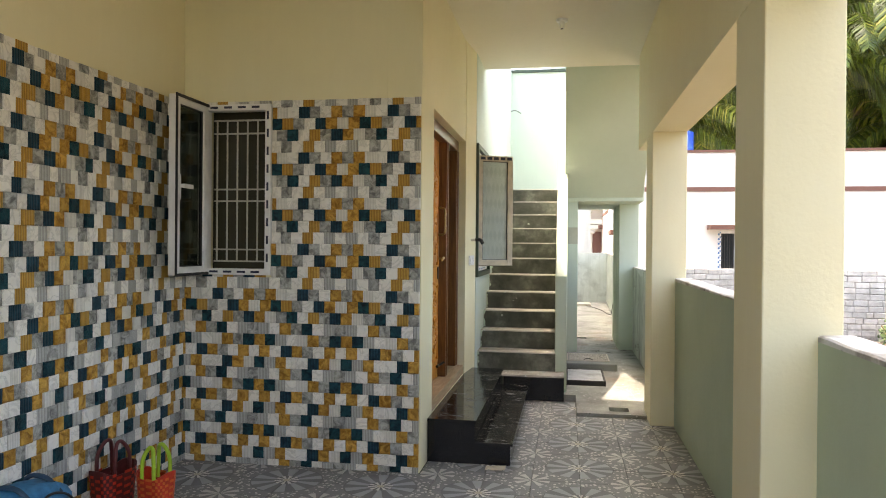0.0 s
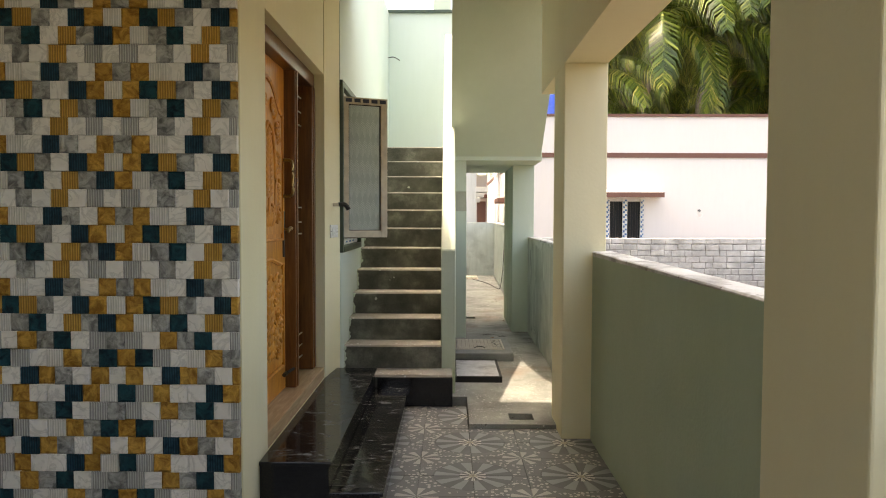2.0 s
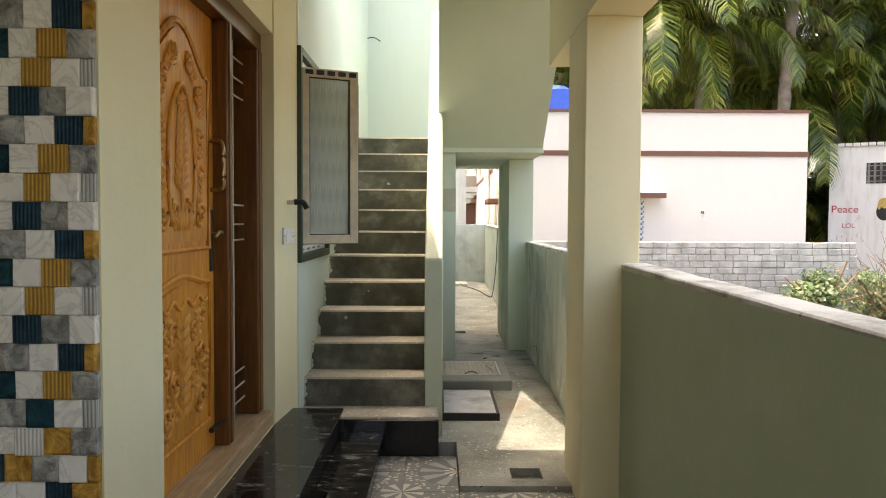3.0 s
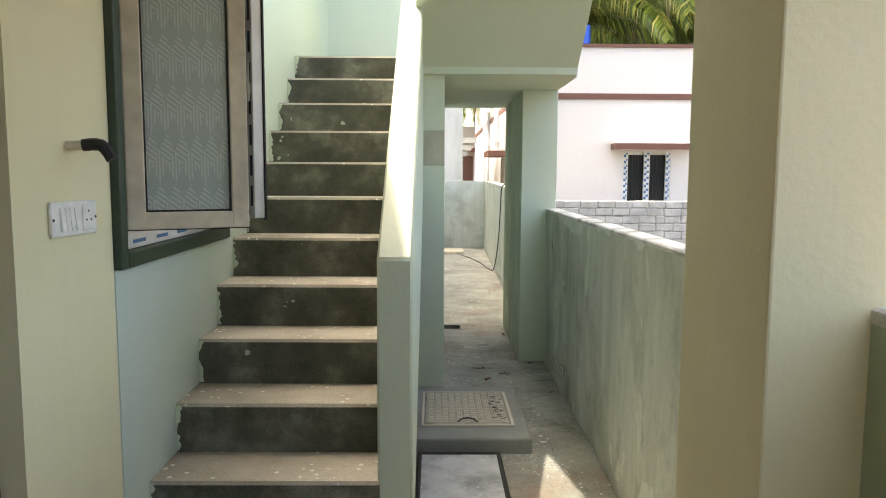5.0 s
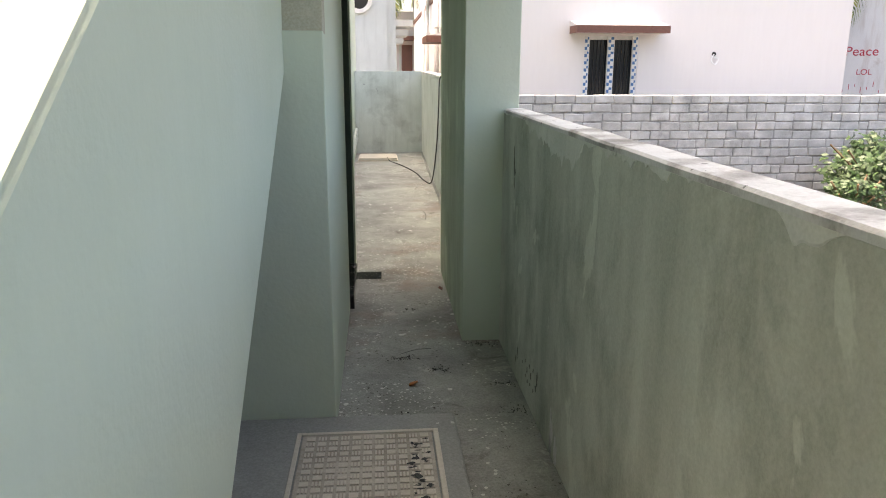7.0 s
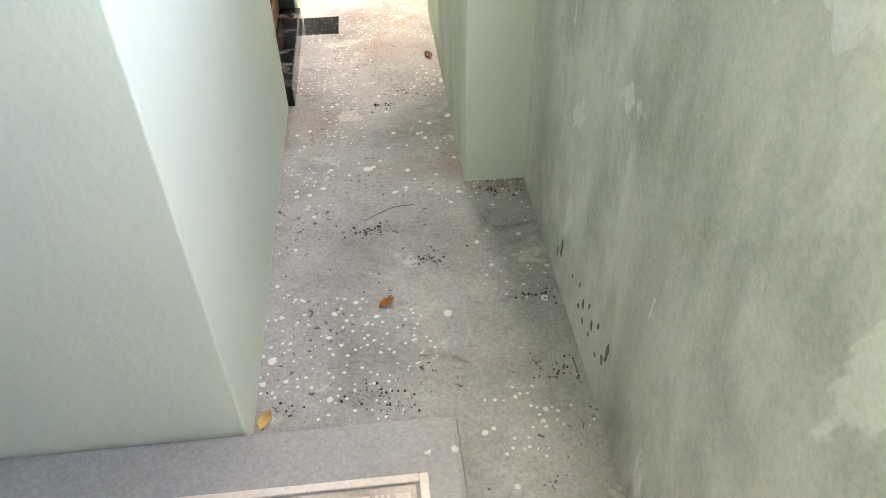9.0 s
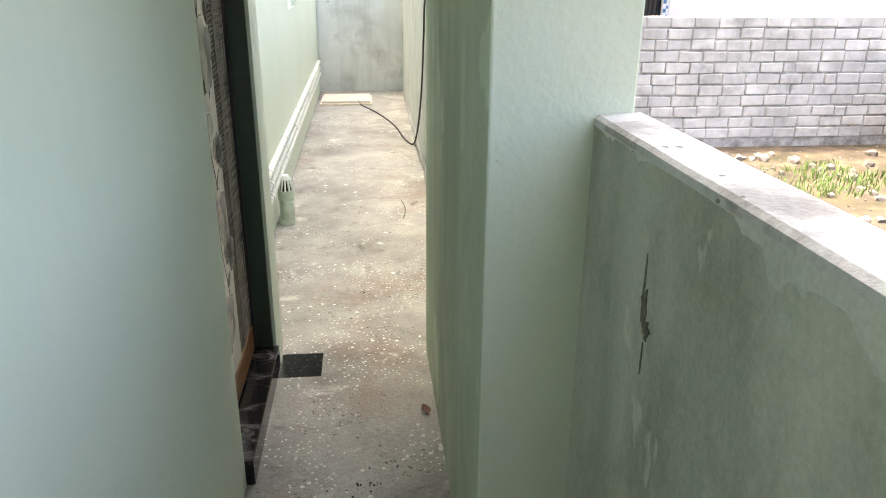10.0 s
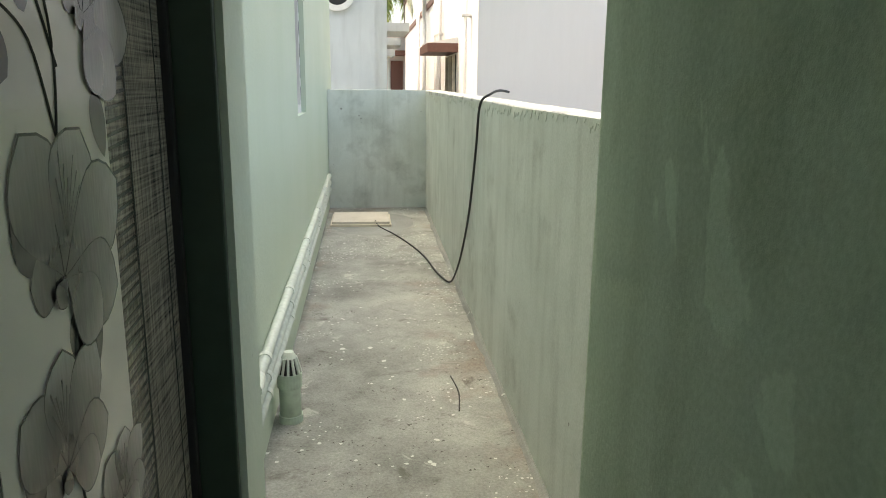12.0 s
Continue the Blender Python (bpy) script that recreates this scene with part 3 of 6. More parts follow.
BACKPACK_DARK = plain("dark_blue_nylon", (0.012, 0.05, 0.10), 0.6)
PAPER = plain("crumpled_paper", (0.62, 0.55, 0.42), 0.8)


# ---- structure: carport, house wall, ceiling ----
FZ = 0.07          # cement floor of the side passage
CEIL = 3.35


def rear_z(y):
    """The rear cement floor rises away from the drain hole."""
    return FZ + 0.0128 * (y - 11.4)


# ground outside
setting("ground", box(-60, -60, -0.9, 80, 120, -0.6), SOIL, "bare brown earth plot with scattered weeds", "ground")
# out of view, added to govern how much light the front ground returns
setting("pavement_front", box(-6, -9, -0.6, 7, -0.9, -0.05), CEMENT_DARKENED, "unseen dark cement apron added before the carport to set bounce light", "pavement")
# unseen wall, added to cut the sky light entering the carport front
setting("wall_front_boundary", box(-6, -4.7, -0.05, 7, -4.5, 2.9), CEMENT_DARKENED, "plain dark cement wall added out of view to hold back front light", "wall")
# floor bed under the tiles, and passage floor
setting("floor_bed", box(-1.6, -0.9, -0.6, 2.1, 6.9, -0.014), CEMENT_DARKENED, "cement bed under the carport floor tiles", "floor")
bm = bmesh.new()
bx(bm, 1.175, 6.345, -0.5, 1.46, 7.1, 0.03)
bx(bm, 1.46, 6.62, -0.5, 1.63, 7.1, 0.03)
bx(bm, 1.63, 6.345, -0.5, 1.96, 7.1, 0.03)
bx(bm, 1.46, 6.345, -0.5, 1.63, 6.455, 0.03)
bx(bm, 1.46, 6.455, -0.5, 1.63, 6.62, -0.42)
bx(bm, 0.2, 7.3, -0.5, 1.06, 9.24, FZ - 0.004)
prism(bm, [(7.1, -0.5), (8.3, -0.5), (8.3, FZ), (7.1, 0.03)], "x", 1.06, 1.96)
bx(bm, 1.06, 8.3, -0.5, 1.975, 11.225, FZ)
bx(bm, 1.06, 11.225, -0.5, 1.236, 11.4, FZ)
bx(bm, 1.39, 11.225, -0.5, 1.975, 11.4, FZ)
bx(bm, 1.236, 11.225, -0.5, 1.39, 11.4, -0.42)
prism(bm, [(11.4, -0.5), (17.66, -0.5), (17.66, rear_z(17.66)), (11.4, FZ)], "x", 1.04, 2.06)
setting("floor_passage", bm, CEMENT_FLOOR, "stained grey cement passage floor with paint spots and a drain hole", "floor")

# house wall along the passage, with the door opening
bm = bmesh.new()
bx(bm, -0.08, 4.534, 0, 0.15, 4.96, CEIL)
bx(bm, -0.08, 4.96, 2.43, 0.15, 6.58, CEIL)
bx(bm, -0.08, 4.96, 0, 0.15, 6.58, 0.29)
prism(bm, [(-0.08, 6.58), (0.156, 6.56), (0.196, 6.999), (-0.08, 6.999)], "z", 0, CEIL)
setting("wall_house_front", bm, CREAM, "cream painted wall with the entrance door opening", "wall")
# stairwell wall with the side window opening
bm = bmesh.new()
bx(bm, -0.05, 7.0, 0, 0.2, 8.15, 1.16)
bx(bm, -0.05, 7.0, 2.48, 0.2, 8.15, 4.2)
bx(bm, -0.05, 8.15, 0, 0.2, 11.4, 4.2)
setting("wall_stairwell_side", bm, GREEN_SKYLIT, "pale green stairwell wall with a window opening", "wall")
setting("wall_stairwell_back", box(-0.05, 11.4, 2.06, 2.05, 11.6, 4.2), GREEN_SKYLIT, "pale green wall behind the stair landing", "wall")
# carport walls
bm = bmesh.new()
bx(bm, -1.72, 4.53, 0, -1.355, 4.75, CEIL)
bx(bm, -1.355, 4.53, 0, -0.86, 4.75, 1.26)
bx(bm, -1.355, 4.53, 2.4, -0.86, 4.75, CEIL)
bx(bm, -0.86, 4.53, 0, -0.08, 4.75, CEIL)
setting("wall_carport_back", bm, CREAM, "cream wall above the patterned cladding, with a window opening", "wall")
setting("wall_carport_side", box(-1.72, -0.9, 0, -1.5, 4.53, CEIL), CREAM, "cream side wall of the carport above the cladding", "wall")
setting("ceiling", box(-1.72, -0.9, CEIL, 2.1, 7.65, CEIL + 0.15), WHITE_CEIL, "flat cream-white carport ceiling", "ceiling")
# rooms behind the wall, closed and dark
setting("wall_room_back", box(-3.0, 4.75, 0, -2.9, 11.4, CEIL), CREAM, "plain inner room wall behind the openings", "wall")
# added partition, coloured dark, keeps stair-window light out of the door room
setting("wall_room_partition", box(-2.9, 6.85, 0.28, -0.08, 6.95, CEIL), BROWN, "plain dark partition added inside the room to keep light out", "wall")
setting("floor_room", box(-3.0, 4.75, 0.1, -0.08, 11.4, 0.28), CEMENT_DARKENED, "inner room floor behind the door", "floor")
setting("ceiling_room", box(-3.0, 4.75, CEIL, -0.08, 11.4, CEIL + 0.15), WHITE_CEIL, "inner room ceiling", "ceiling")
setting("wall_room_end", box(-3.0, 11.4, 0, -0.05, 11.6, CEIL), CREAM, "plain inner end wall", "wall")
setting("wall_room_near", box(-3.0, 4.65, 0, -1.72, 4.75, CEIL), CREAM, "plain inner near wall", "wall")

# ---- structure: right side columns, beam, parapets ----
for i, (y0, y1) in enumerate(((6.125, 6.575), (2.72, 3.16))):
    setting(f"column_{i + 1}", box(1.765, y0, 0, 2.04, y1, 2.42, bevel=0.006), CREAM, "cream plastered square column beside the parapet", "column")
bm = bmesh.new()
bx(bm, 1.765, -0.9, 2.42, 2.04, 7.3, CEIL)
bx(bm, 1.80, 7.3, 3.23, 2.04, 7.65, CEIL)
setting("beam", bm, CREAM, "cream plastered beam over the columns", "beam")


def parapet(name, y0, y1, x0, x1, z0, z1, zb, m, skew=0.0):
    ob = setting(name, box(x0, y0, zb, x1, y1, (z0 + z1) / 2 - 0.018), m, "waist-high plastered parapet wall with worn capping", "wall")
    bm = bmesh.new()
    n = max(4, int((y1 - y0) / 0.12))
    pts = []
    for i in range(n + 1):
        y = y0 + (y1 - y0) * i / n
        w = 0.006 * noise.noise((y * 5, x0, 3.1))
        z = z0 + (z1 - z0) * i / n + 0.004 * noise.noise((y * 4, 1, 1))
        zl = (z0 + z1) / 2 - 0.018
        pts.append([bm.verts.new(v) for v in ((x0 - 0.0012 + 0.3 * w * (w < 0), y, zl), (x0 - 0.001 + 0.3 * w, y, z - 0.006), (x0 + 0.006 + w, y, z), (x1 + w, y, z + 0.003), (x1 + 0.006 - w, y, zl))])
    for a, b in zip(pts, pts[1:]):
        for k in range(4):
            bm.faces.new((a[k], a[k + 1], b[k + 1], b[k]))
    bm.faces.new(pts[0][::-1])
    bm.faces.new(pts[-1])
    bmesh.ops.recalc_face_normals(bm, faces=bm.faces[:])
    cap = part("capping", bm, CAPPING, ob, "uneven pale cement capping")
    for v in list(ob.data.vertices) + list(cap.data.vertices):
        v.co.x += skew * (v.co.y - y0)
    return ob


parapet("parapet_carport_near", -0.9, 2.72, 1.955, 2.07, 1.15, 1.16, -0.6, PARAPET_CLEAN)
parapet("parapet_carport", 3.16, 6.125, 1.955, 2.07, 1.195, 1.22, -0.6, PARAPET_CLEAN)
parapet("parapet_passage", 6.575, 10.11, 1.97, 2.05, 1.21, 1.207, -0.6, PARAPET_IN)
parapet("parapet_rear", 11.4, 17.65, 1.975, 2.085, 1.29, 1.335, -0.6, PARAPET_REAR, 0.0088)


def plaster_smear(name, x, y0, y1, z, deep, seed, n, skew=0.0, tongues=()):
    """Pale plaster lapped down over a wall's upper edge, with a ragged lower line."""
    bm = bmesh.new()
    rows = []
    for i in range(n + 1):
        y = y0 + (y1 - y0) * i / n
        d = deep * max(0.0, 0.7 * noise.noise((y * 1.5, seed, 0.4)) + 0.45 * noise.noise((y * 7, seed, 2.0)) + 0.4 * noise.noise((y * 23, seed, 5.0)) + 0.25 * noise.noise((y * 61, seed, 8.0)))
        d += sum(deeper * math.exp(-((y - yc) / half) ** 4) * (0.8 + 0.5 * noise.noise((y * 11, seed, 1.0)) + 0.25 * noise.noise((y * 37, seed, 4.0))) for yc, half, deeper in tongues)
        fade = min(1.0, (y - y0) * 8, (y1 - y) * 8)
        d = max(0.0008, d * max(fade, 0))
        xs = x + skew * (y - y0)
        rows.append([bm.verts.new(v) for v in ((xs - 0.0014, y, z), (xs - 0.0022, y, z - d * 0.8), (xs + 0.001, y, z - d))])
    for a, b in zip(rows, rows[1:]):
        for k in range(2):
            bm.faces.new((a[k], b[k], b[k + 1], a[k + 1]))
    bmesh.ops.recalc_face_normals(bm, faces=bm.faces[:])
    part("plaster_smear", bm, LAPPED, bpy.data.objects[name], "ragged pale plaster lapping over the edge")


plaster_smear("parapet_passage", 1.97, 6.59, 10.1, 1.1905, 0.06, 3.3, 900, 0.0, ((9.42, 0.13, 0.055), (9.1, 0.22, 0.08), (8.85, 0.07, 0.05), (8.2, 0.05, 0.035), (7.66, 0.06, 0.045)))
plaster_smear("parapet_rear", 1.975, 11.42, 17.6, 1.294, 0.14, 7.1, 700, 0.0088)
setting("wall_rear_end", box(1.052, 17.652, -0.6, 2.15, 17.77, 1.335, bevel=0.004), PARAPET_REAR, "low stained cement wall closing the passage", "wall")



def flake(parent, cy, cz, ry, rz, seed, m, name, label, n=26):
    """A thin ragged patch on the inner face of the passage parapet."""
    bm = bmesh.new()
    ring = []
    for i in range(n):
        a = 2 * math.pi * i / n
        r = 0.9 + 0.6 * noise.noise((math.cos(a) * 1.3, math.sin(a) * 1.3, seed)) + 0.55 * noise.noise((math.cos(a) * 5, math.sin(a) * 5, seed + 9))
        ring.append((cy + ry * r * math.cos(a), cz + rz * r * math.sin(a)))
    prism(bm, ring, "x", 1.9682, 1.9705)
    part(name, bm, m, bpy.data.objects[parent], label)


FLAKES_PALE = [(9.0, 0.14, 0.022, 0.07), (8.93, 0.10, 0.024, 0.075)]
FLAKES_DARK = [(9.63, 0.195, 0.006, 0.032), (9.66, 0.16, 0.004, 0.02), (9.24, 0.245, 0.008, 0.034), (9.26, 0.20, 0.009, 0.014), (9.31, 0.25, 0.006, 0.012), (9.35, 0.21, 0.007, 0.016), (9.38, 0.24, 0.004, 0.010), (9.42, 0.205, 0.006, 0.016), (9.45, 0.17, 0.006, 0.009), (9.41, 0.16, 0.007, 0.008), (9.36, 0.17, 0.006, 0.007), (9.30, 0.17, 0.006, 0.008), (9.46, 0.23, 0.004, 0.008), (9.52, 0.2, 0.004, 0.007), (9.815, 0.985, 0.014, 0.032), (9.80, 0.955, 0.013, 0.022), (9.822, 1.03, 0.003, 0.04), (9.805, 0.905, 0.002, 0.03)]
for i, (cy, cz, ry, rz) in enumerate(FLAKES_PALE):
    flake("parapet_passage", cy, cz, ry, rz, i * 3.1, CAPPING, "plaster_patch", "pale bare plaster patch")
for i, (cy, cz, ry, rz) in enumerate(FLAKES_DARK):
    flake("parapet_passage", cy, cz, ry * 0.8, rz * 0.8, i * 2.3 + 50, PEELED, "peeled_patch", "dark patch where the wash peeled", 22)

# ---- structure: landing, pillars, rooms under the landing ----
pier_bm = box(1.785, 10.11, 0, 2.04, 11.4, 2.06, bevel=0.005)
# passage side gets the streaked copy with shade mixed into its colour
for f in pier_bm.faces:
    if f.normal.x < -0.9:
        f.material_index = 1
setting("pier_passage", pier_bm, [GREEN, GREEN_STREAKED_SHADED], "pale green pier under the stair landing, streaked and shaded in colour on its passage side", "pier")
bm = bmesh.new()
bx(bm, 1.0, 9.41, 2.06, 2.04, 11.4, 2.24)
bx(bm, 0.2, 9.95, 2.06, 1.0, 11.4, 2.24)
setting("landing", bm, GREEN, "pale green stair landing slab", "landing")
# wall of the room under the stairs, with its door opening
bm = bmesh.new()
bx(bm, 1.07, 9.24, 0, 1.212, 10.64, 2.06)
bx(bm, 1.07, 10.64, 2.0, 1.212, 11.33, 2.06)
bx(bm, 0.7, 11.33, 0, 1.226, 11.5, 2.058)
bx(bm, 0.2, 9.24, 0, 1.07, 9.34, 1.45)
ob = setting("wall_under_stair", bm, GREEN, "pale green wall below the landing", "wall")
part("thickened_end", box(0.6, 9.2, 0, 1.215, 9.238, 1.505, bevel=0.004), GREEN, ob)
bm = bmesh.new()
prism(bm, [(9.203, 1.505), (9.238, 1.505), (9.238, 1.5), (9.34, 1.5), (9.34, 2.058), (9.30, 2.058)], "x", 1.072, 1.2135)
part("raw_chamfer", bm, RAW_PLASTER, ob, "unpainted buff plaster sloping back to the landing")
# rear house wall; height and far end stretched out of view to block sun
bm = bmesh.new()
bx(bm, 0.8, 11.62, 0, 1.05, 14.4, 5.2)
bx(bm, 0.8, 14.4, 0, 1.05, 15.0, 1.2)
bx(bm, 0.8, 14.4, 2.5, 1.05, 15.0, 5.2)
bx(bm, 0.8, 15.0, 0, 1.05, 18.6, 5.2)
setting("wall_house_rear", bm, GREEN, "pale green rear house wall with a window", "wall")

# ---- stairs ----
RISE, RUN, Y0, Z0 = 0.183, 0.267, 6.92, 0.235
for k in range(12):
    y, z = Y0 + RUN * k, Z0 + RISE * k
    x1 = 1.06 if k == 0 else 0.975
    bm = bmesh.new()
    zb = 0.0 if k == 0 else z - RISE - 0.02
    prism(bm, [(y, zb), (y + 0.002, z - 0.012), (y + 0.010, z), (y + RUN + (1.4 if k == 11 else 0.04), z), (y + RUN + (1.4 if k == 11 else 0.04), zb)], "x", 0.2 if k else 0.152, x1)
    # upward faces take the paler tone; risers keep the shade-darkened one
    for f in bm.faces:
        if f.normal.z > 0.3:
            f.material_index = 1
    setting("stair_step", bm, [CEMENT_DARKENED, CEMENT_TREAD], "bare cement stair step with paint spots", "step")
# ragged paint smears where the wall colour runs onto the risers
for k in range(1, 12):
    y, z1 = Y0 + RUN * k - 0.0015, Z0 + RISE * k - 0.006
    z0 = z1 - RISE + 0.012
    bm = bmesh.new()
    n = 30
    left = [bm.verts.new((0.201, y, z0 + (z1 - z0) * i / n)) for i in range(n + 1)]
    edge = []
    for i in range(n + 1):
        q = 0.183 * i / n
        w = 0.008 + 0.024 * noise.noise((k * 3.7, q * 13, 0.2)) + 0.014 * noise.noise((k * 1.3, q * 38, 3.0)) + 0.010 * noise.noise((k * 2.1, q * 95, 5.0))
        edge.append(bm.verts.new((0.203 + max(0.0, w), y, z0 + (z1 - z0) * i / n)))
    for i in range(n):
        bm.faces.new((left[i], edge[i], edge[i + 1], left[i + 1]))
    setting("paint_smear", bm, GREEN, "ragged green wash smeared onto the stair riser", "paint")
# side wall of the first flight
S = 0.70
def rail_z(y):
    return 1.178 + (y - 7.195) * S
bm = bmesh.new()
prism(bm, [(7.195, 0.02), (7.195, 1.178), (10.95, rail_z(10.95)), (10.95, 2.3), (10.5, 2.28), (7.36, 0.07)], "x", 0.968, 1.086)
bmesh.ops.bevel(bm, geom=bm.edges[:], offset=0.008, segments=3, affect="EDGES")
rail = setting("stair_side_wall", bm, GREEN, "pale green solid stair side wall with sloping top", "wall")
for p in rail.data.polygons:
    p.use_smooth = p.area < 0.06
# second flight, seen from below
bm = bmesh.new()
prism(bm, [(9.2, 2.045), (9.2, 2.085), (7.65, 3.35), (7.65, 3.55), (9.4, 2.27), (9.4, 2.045)], "x", 1.05, 2.0)
setting("stair_upper_flight", bm, GREEN, "pale green sloping underside of the upper stair flight", "stairs")


# ---- entrance: granite steps, door, switch ----
step = thing("entrance_step", (0.3, 5.8, 0), "polished black granite double step before the entrance door", "step")
part("riser_block", box(0.152, 4.80, 0, 0.475, 6.9, 0.272), GRANITE, step)
part("lower_block", box(0.475, 4.80, 0, 0.715, 6.9, 0.13), GRANITE, step)
part("upper_tread", box(0.152, 4.782, 0.274, 0.49, 6.9, 0.296, bevel=0.004), GRANITE, step, "polished granite tread with dust smears")
part("lower_tread", box(0.478, 4.785, 0.132, 0.732, 6.9, 0.152, bevel=0.004), GRANITE, step)
part("stair_riser_slab", box(0.492, 6.902, 0.002, 1.062, 6.916, 0.222, bevel=0.002), GRANITE, step)

door = thing("entrance_door", (0.03, 5.75, 0.29), "carved teak entrance door in a dark wood frame with side grille", "door")
DX0, DX1 = -0.06, 0.085
for y0, y1 in ((4.962, 5.03), (5.93, 6.0), (6.485, 6.578)):
    jb = part("jamb", box(DX0, y0, 0.372, DX1, y1, 2.335, bevel=0.006), TEAK_DARK, door)
    part("moulding", box(DX1 - 0.001, y0 + 0.02, 0.38, DX1 + 0.008, y1 - 0.02, 2.33, bevel=0.003), TEAK_DARK, jb)
part("head", box(DX0, 4.962, 2.337, DX1, 6.578, 2.428, bevel=0.006), TEAK_DARK, door)
part("threshold", box(DX0, 4.962, 0.292, 0.146, 6.578, 0.37, bevel=0.006), SILL_WOOD, door, "raw pale wood threshold beam")
LX = 0.018
leaf = part("leaf", box(LX - 0.04, 5.032, 0.375, LX, 5.928, 2.333, bevel=0.003), TEAK, door, "honey-brown carved teak leaf")


def frame_strip(bm, x, pts, r):
    tube(bm, [(x, p[0], p[1]) for p in pts], r, 6)


# raised panels with arched and waved moulding
def arched(y0, y1, z0, z1, rise, n=14):
    top = [(y0 + (y1 - y0) * i / n, z1 + rise * math.sin(math.pi * i / n) ** 2) for i in range(n + 1)]
    return [(y0, z0)] + top + [(y1, z0), (y0, z0)]


bm = bmesh.new()
prism(bm, arched(5.165, 5.80, 1.335, 2.02, 0.16)[:-1], "x", LX - 0.002, LX + 0.012)
part("upper_panel", bm, TEAK, leaf)
bm = bmesh.new()
prism(bm, arched(5.165, 5.80, 0.56, 1.12, 0.04)[:-1], "x", LX - 0.002, LX + 0.012)
part("lower_panel", bm, TEAK, leaf)
bm = bmesh.new()
frame_strip(bm, LX + 0.006, arched(5.13, 5.835, 1.30, 2.04, 0.17), 0.013)
frame_strip(bm, LX + 0.006, arched(5.13, 5.835, 0.53, 1.15, 0.045), 0.013)
part("panel_moulding", bm, TEAK, leaf)


def scroll(bm, cy, cz, r, turns, flip, x, start=0.0, thick=0.011):
    pts = []
    for i in range(26):
        t = i / 25
        a = start + flip * t * turns * 2 * math.pi
        q = r * (1 - 0.85 * t)
        pts.append((x, cy + q * math.cos(a), cz + q * math.sin(a)))
    tube(bm, pts, thick, 6)


def petal(bm, cy, cz, ang, length, width, x, thick=0.008):
    """A raised leaf shape on a plane facing +x."""
    d, s = Vector((0, math.cos(ang), math.sin(ang))), Vector((0, -math.sin(ang), math.cos(ang)))
    o = Vector((x, cy, cz))
    n = 7
    mid = [bm.verts.new(o + d * length * i / n + Vector((thick * math.sin(math.pi * min(i + 0.6, n) / (n + 0.6)), 0, 0))) for i in range(n + 1)]
    for sg in (1, -1):
        edge = [bm.verts.new(o + d * length * i / n + s * sg * width * math.sin(math.pi * (i / n) ** 0.8) * 0.5) for i in range(1, n)]
        bm.faces.new((mid[0], mid[1], edge[0]))
        for i in range(n - 2):
            bm.faces.new((mid[i + 1], mid[i + 2], edge[i + 1], edge[i]))
        bm.faces.new((mid[n - 1], mid[n], edge[n - 2]))
    bmesh.ops.recalc_face_normals(bm, faces=bm.faces[:])


CX = LX + 0.014


def spray(bm, cy, cz, ang, n, length, width):
    """Leaves fanned along a curved stem."""
    y, z, a = cy, cz, ang
    for i in range(n):
        for sg in (1, -1):
            petal(bm, y, z, a + sg * 0.75, length * (1 - 0.06 * i), width, CX, 0.014)
        y, z, a = y + 0.032 * math.cos(a), z + 0.032 * math.sin(a), a + 0.12 * (1 if ang < math.pi / 2 else -1)


bm = bmesh.new()
MY = 5.483
tube(bm, smooth_path([(CX, y, z) for y, z in [(5.36, 1.40), (5.33, 1.62), (5.35, 1.80), (5.42, 1.92), (MY, 1.96), (5.55, 1.92), (5.615, 1.80), (5.635, 1.62), (5.605, 1.40)]], 5), 0.012, 6)
for sg in (1, -1):
    scroll(bm, MY + sg * 0.215, 1.44, 0.062, 1.6, sg, CX, 0.3, 0.012)
    scroll(bm, MY + sg * 0.225, 1.60, 0.050, 1.5, -sg, CX, 1.6, 0.011)
    scroll(bm, MY + sg * 0.235, 1.78, 0.045, 1.4, sg, CX, 2.4, 0.010)
    scroll(bm, MY + sg * 0.19, 1.95, 0.050, 1.5, -sg, CX, 0.9, 0.011)
    scroll(bm, MY + sg * 0.075, 1.46, 0.045, 1.5, -sg, CX, 2.0, 0.010)
    scroll(bm, MY + sg * 0.09, 2.06, 0.045, 1.4, sg, CX, 1.2, 0.010)
    spray(bm, MY + sg * 0.20, 1.50, math.pi / 2 - sg * 0.3, 4, 0.06, 0.03)
    spray(bm, MY + sg * 0.22, 1.68, math.pi / 2 + sg * 0.2, 4, 0.055, 0.028)
    spray(bm, MY + sg * 0.24, 1.86, math.pi / 2 + sg * 0.6, 4, 0.055, 0.026)
    spray(bm, MY + sg * 0.16, 2.0, math.pi / 2 + sg * 0.9, 4, 0.055, 0.026)
for i in range(10):
    for sg in (1, -1):
        petal(bm, MY, 1.54 + 0.033 * i, math.pi / 2 + sg * (1.0 - 0.06 * i), 0.105 - 0.004 * i, 0.036, CX, 0.016)
tube(bm, [(CX, MY, 1.42 + 0.03 * i) for i in range(15)], 0.010, 6)
for i in range(8):
    petal(bm, MY, 1.885, i * math.pi / 4, 0.055, 0.032, CX, 0.016)
for i in range(7):
    petal(bm, MY + 0.024 * (i - 3), 1.375, math.pi / 2 - (i - 3) * 0.22, 0.12, 0.03, CX, 0.014)
part("upper_carving", bm, TEAK, leaf, smooth=True)
bm = bmesh.new()
for sg in (1, -1):
    scroll(bm, MY + sg * 0.20, 0.66, 0.075, 1.7, sg, CX, 0.4, 0.013)
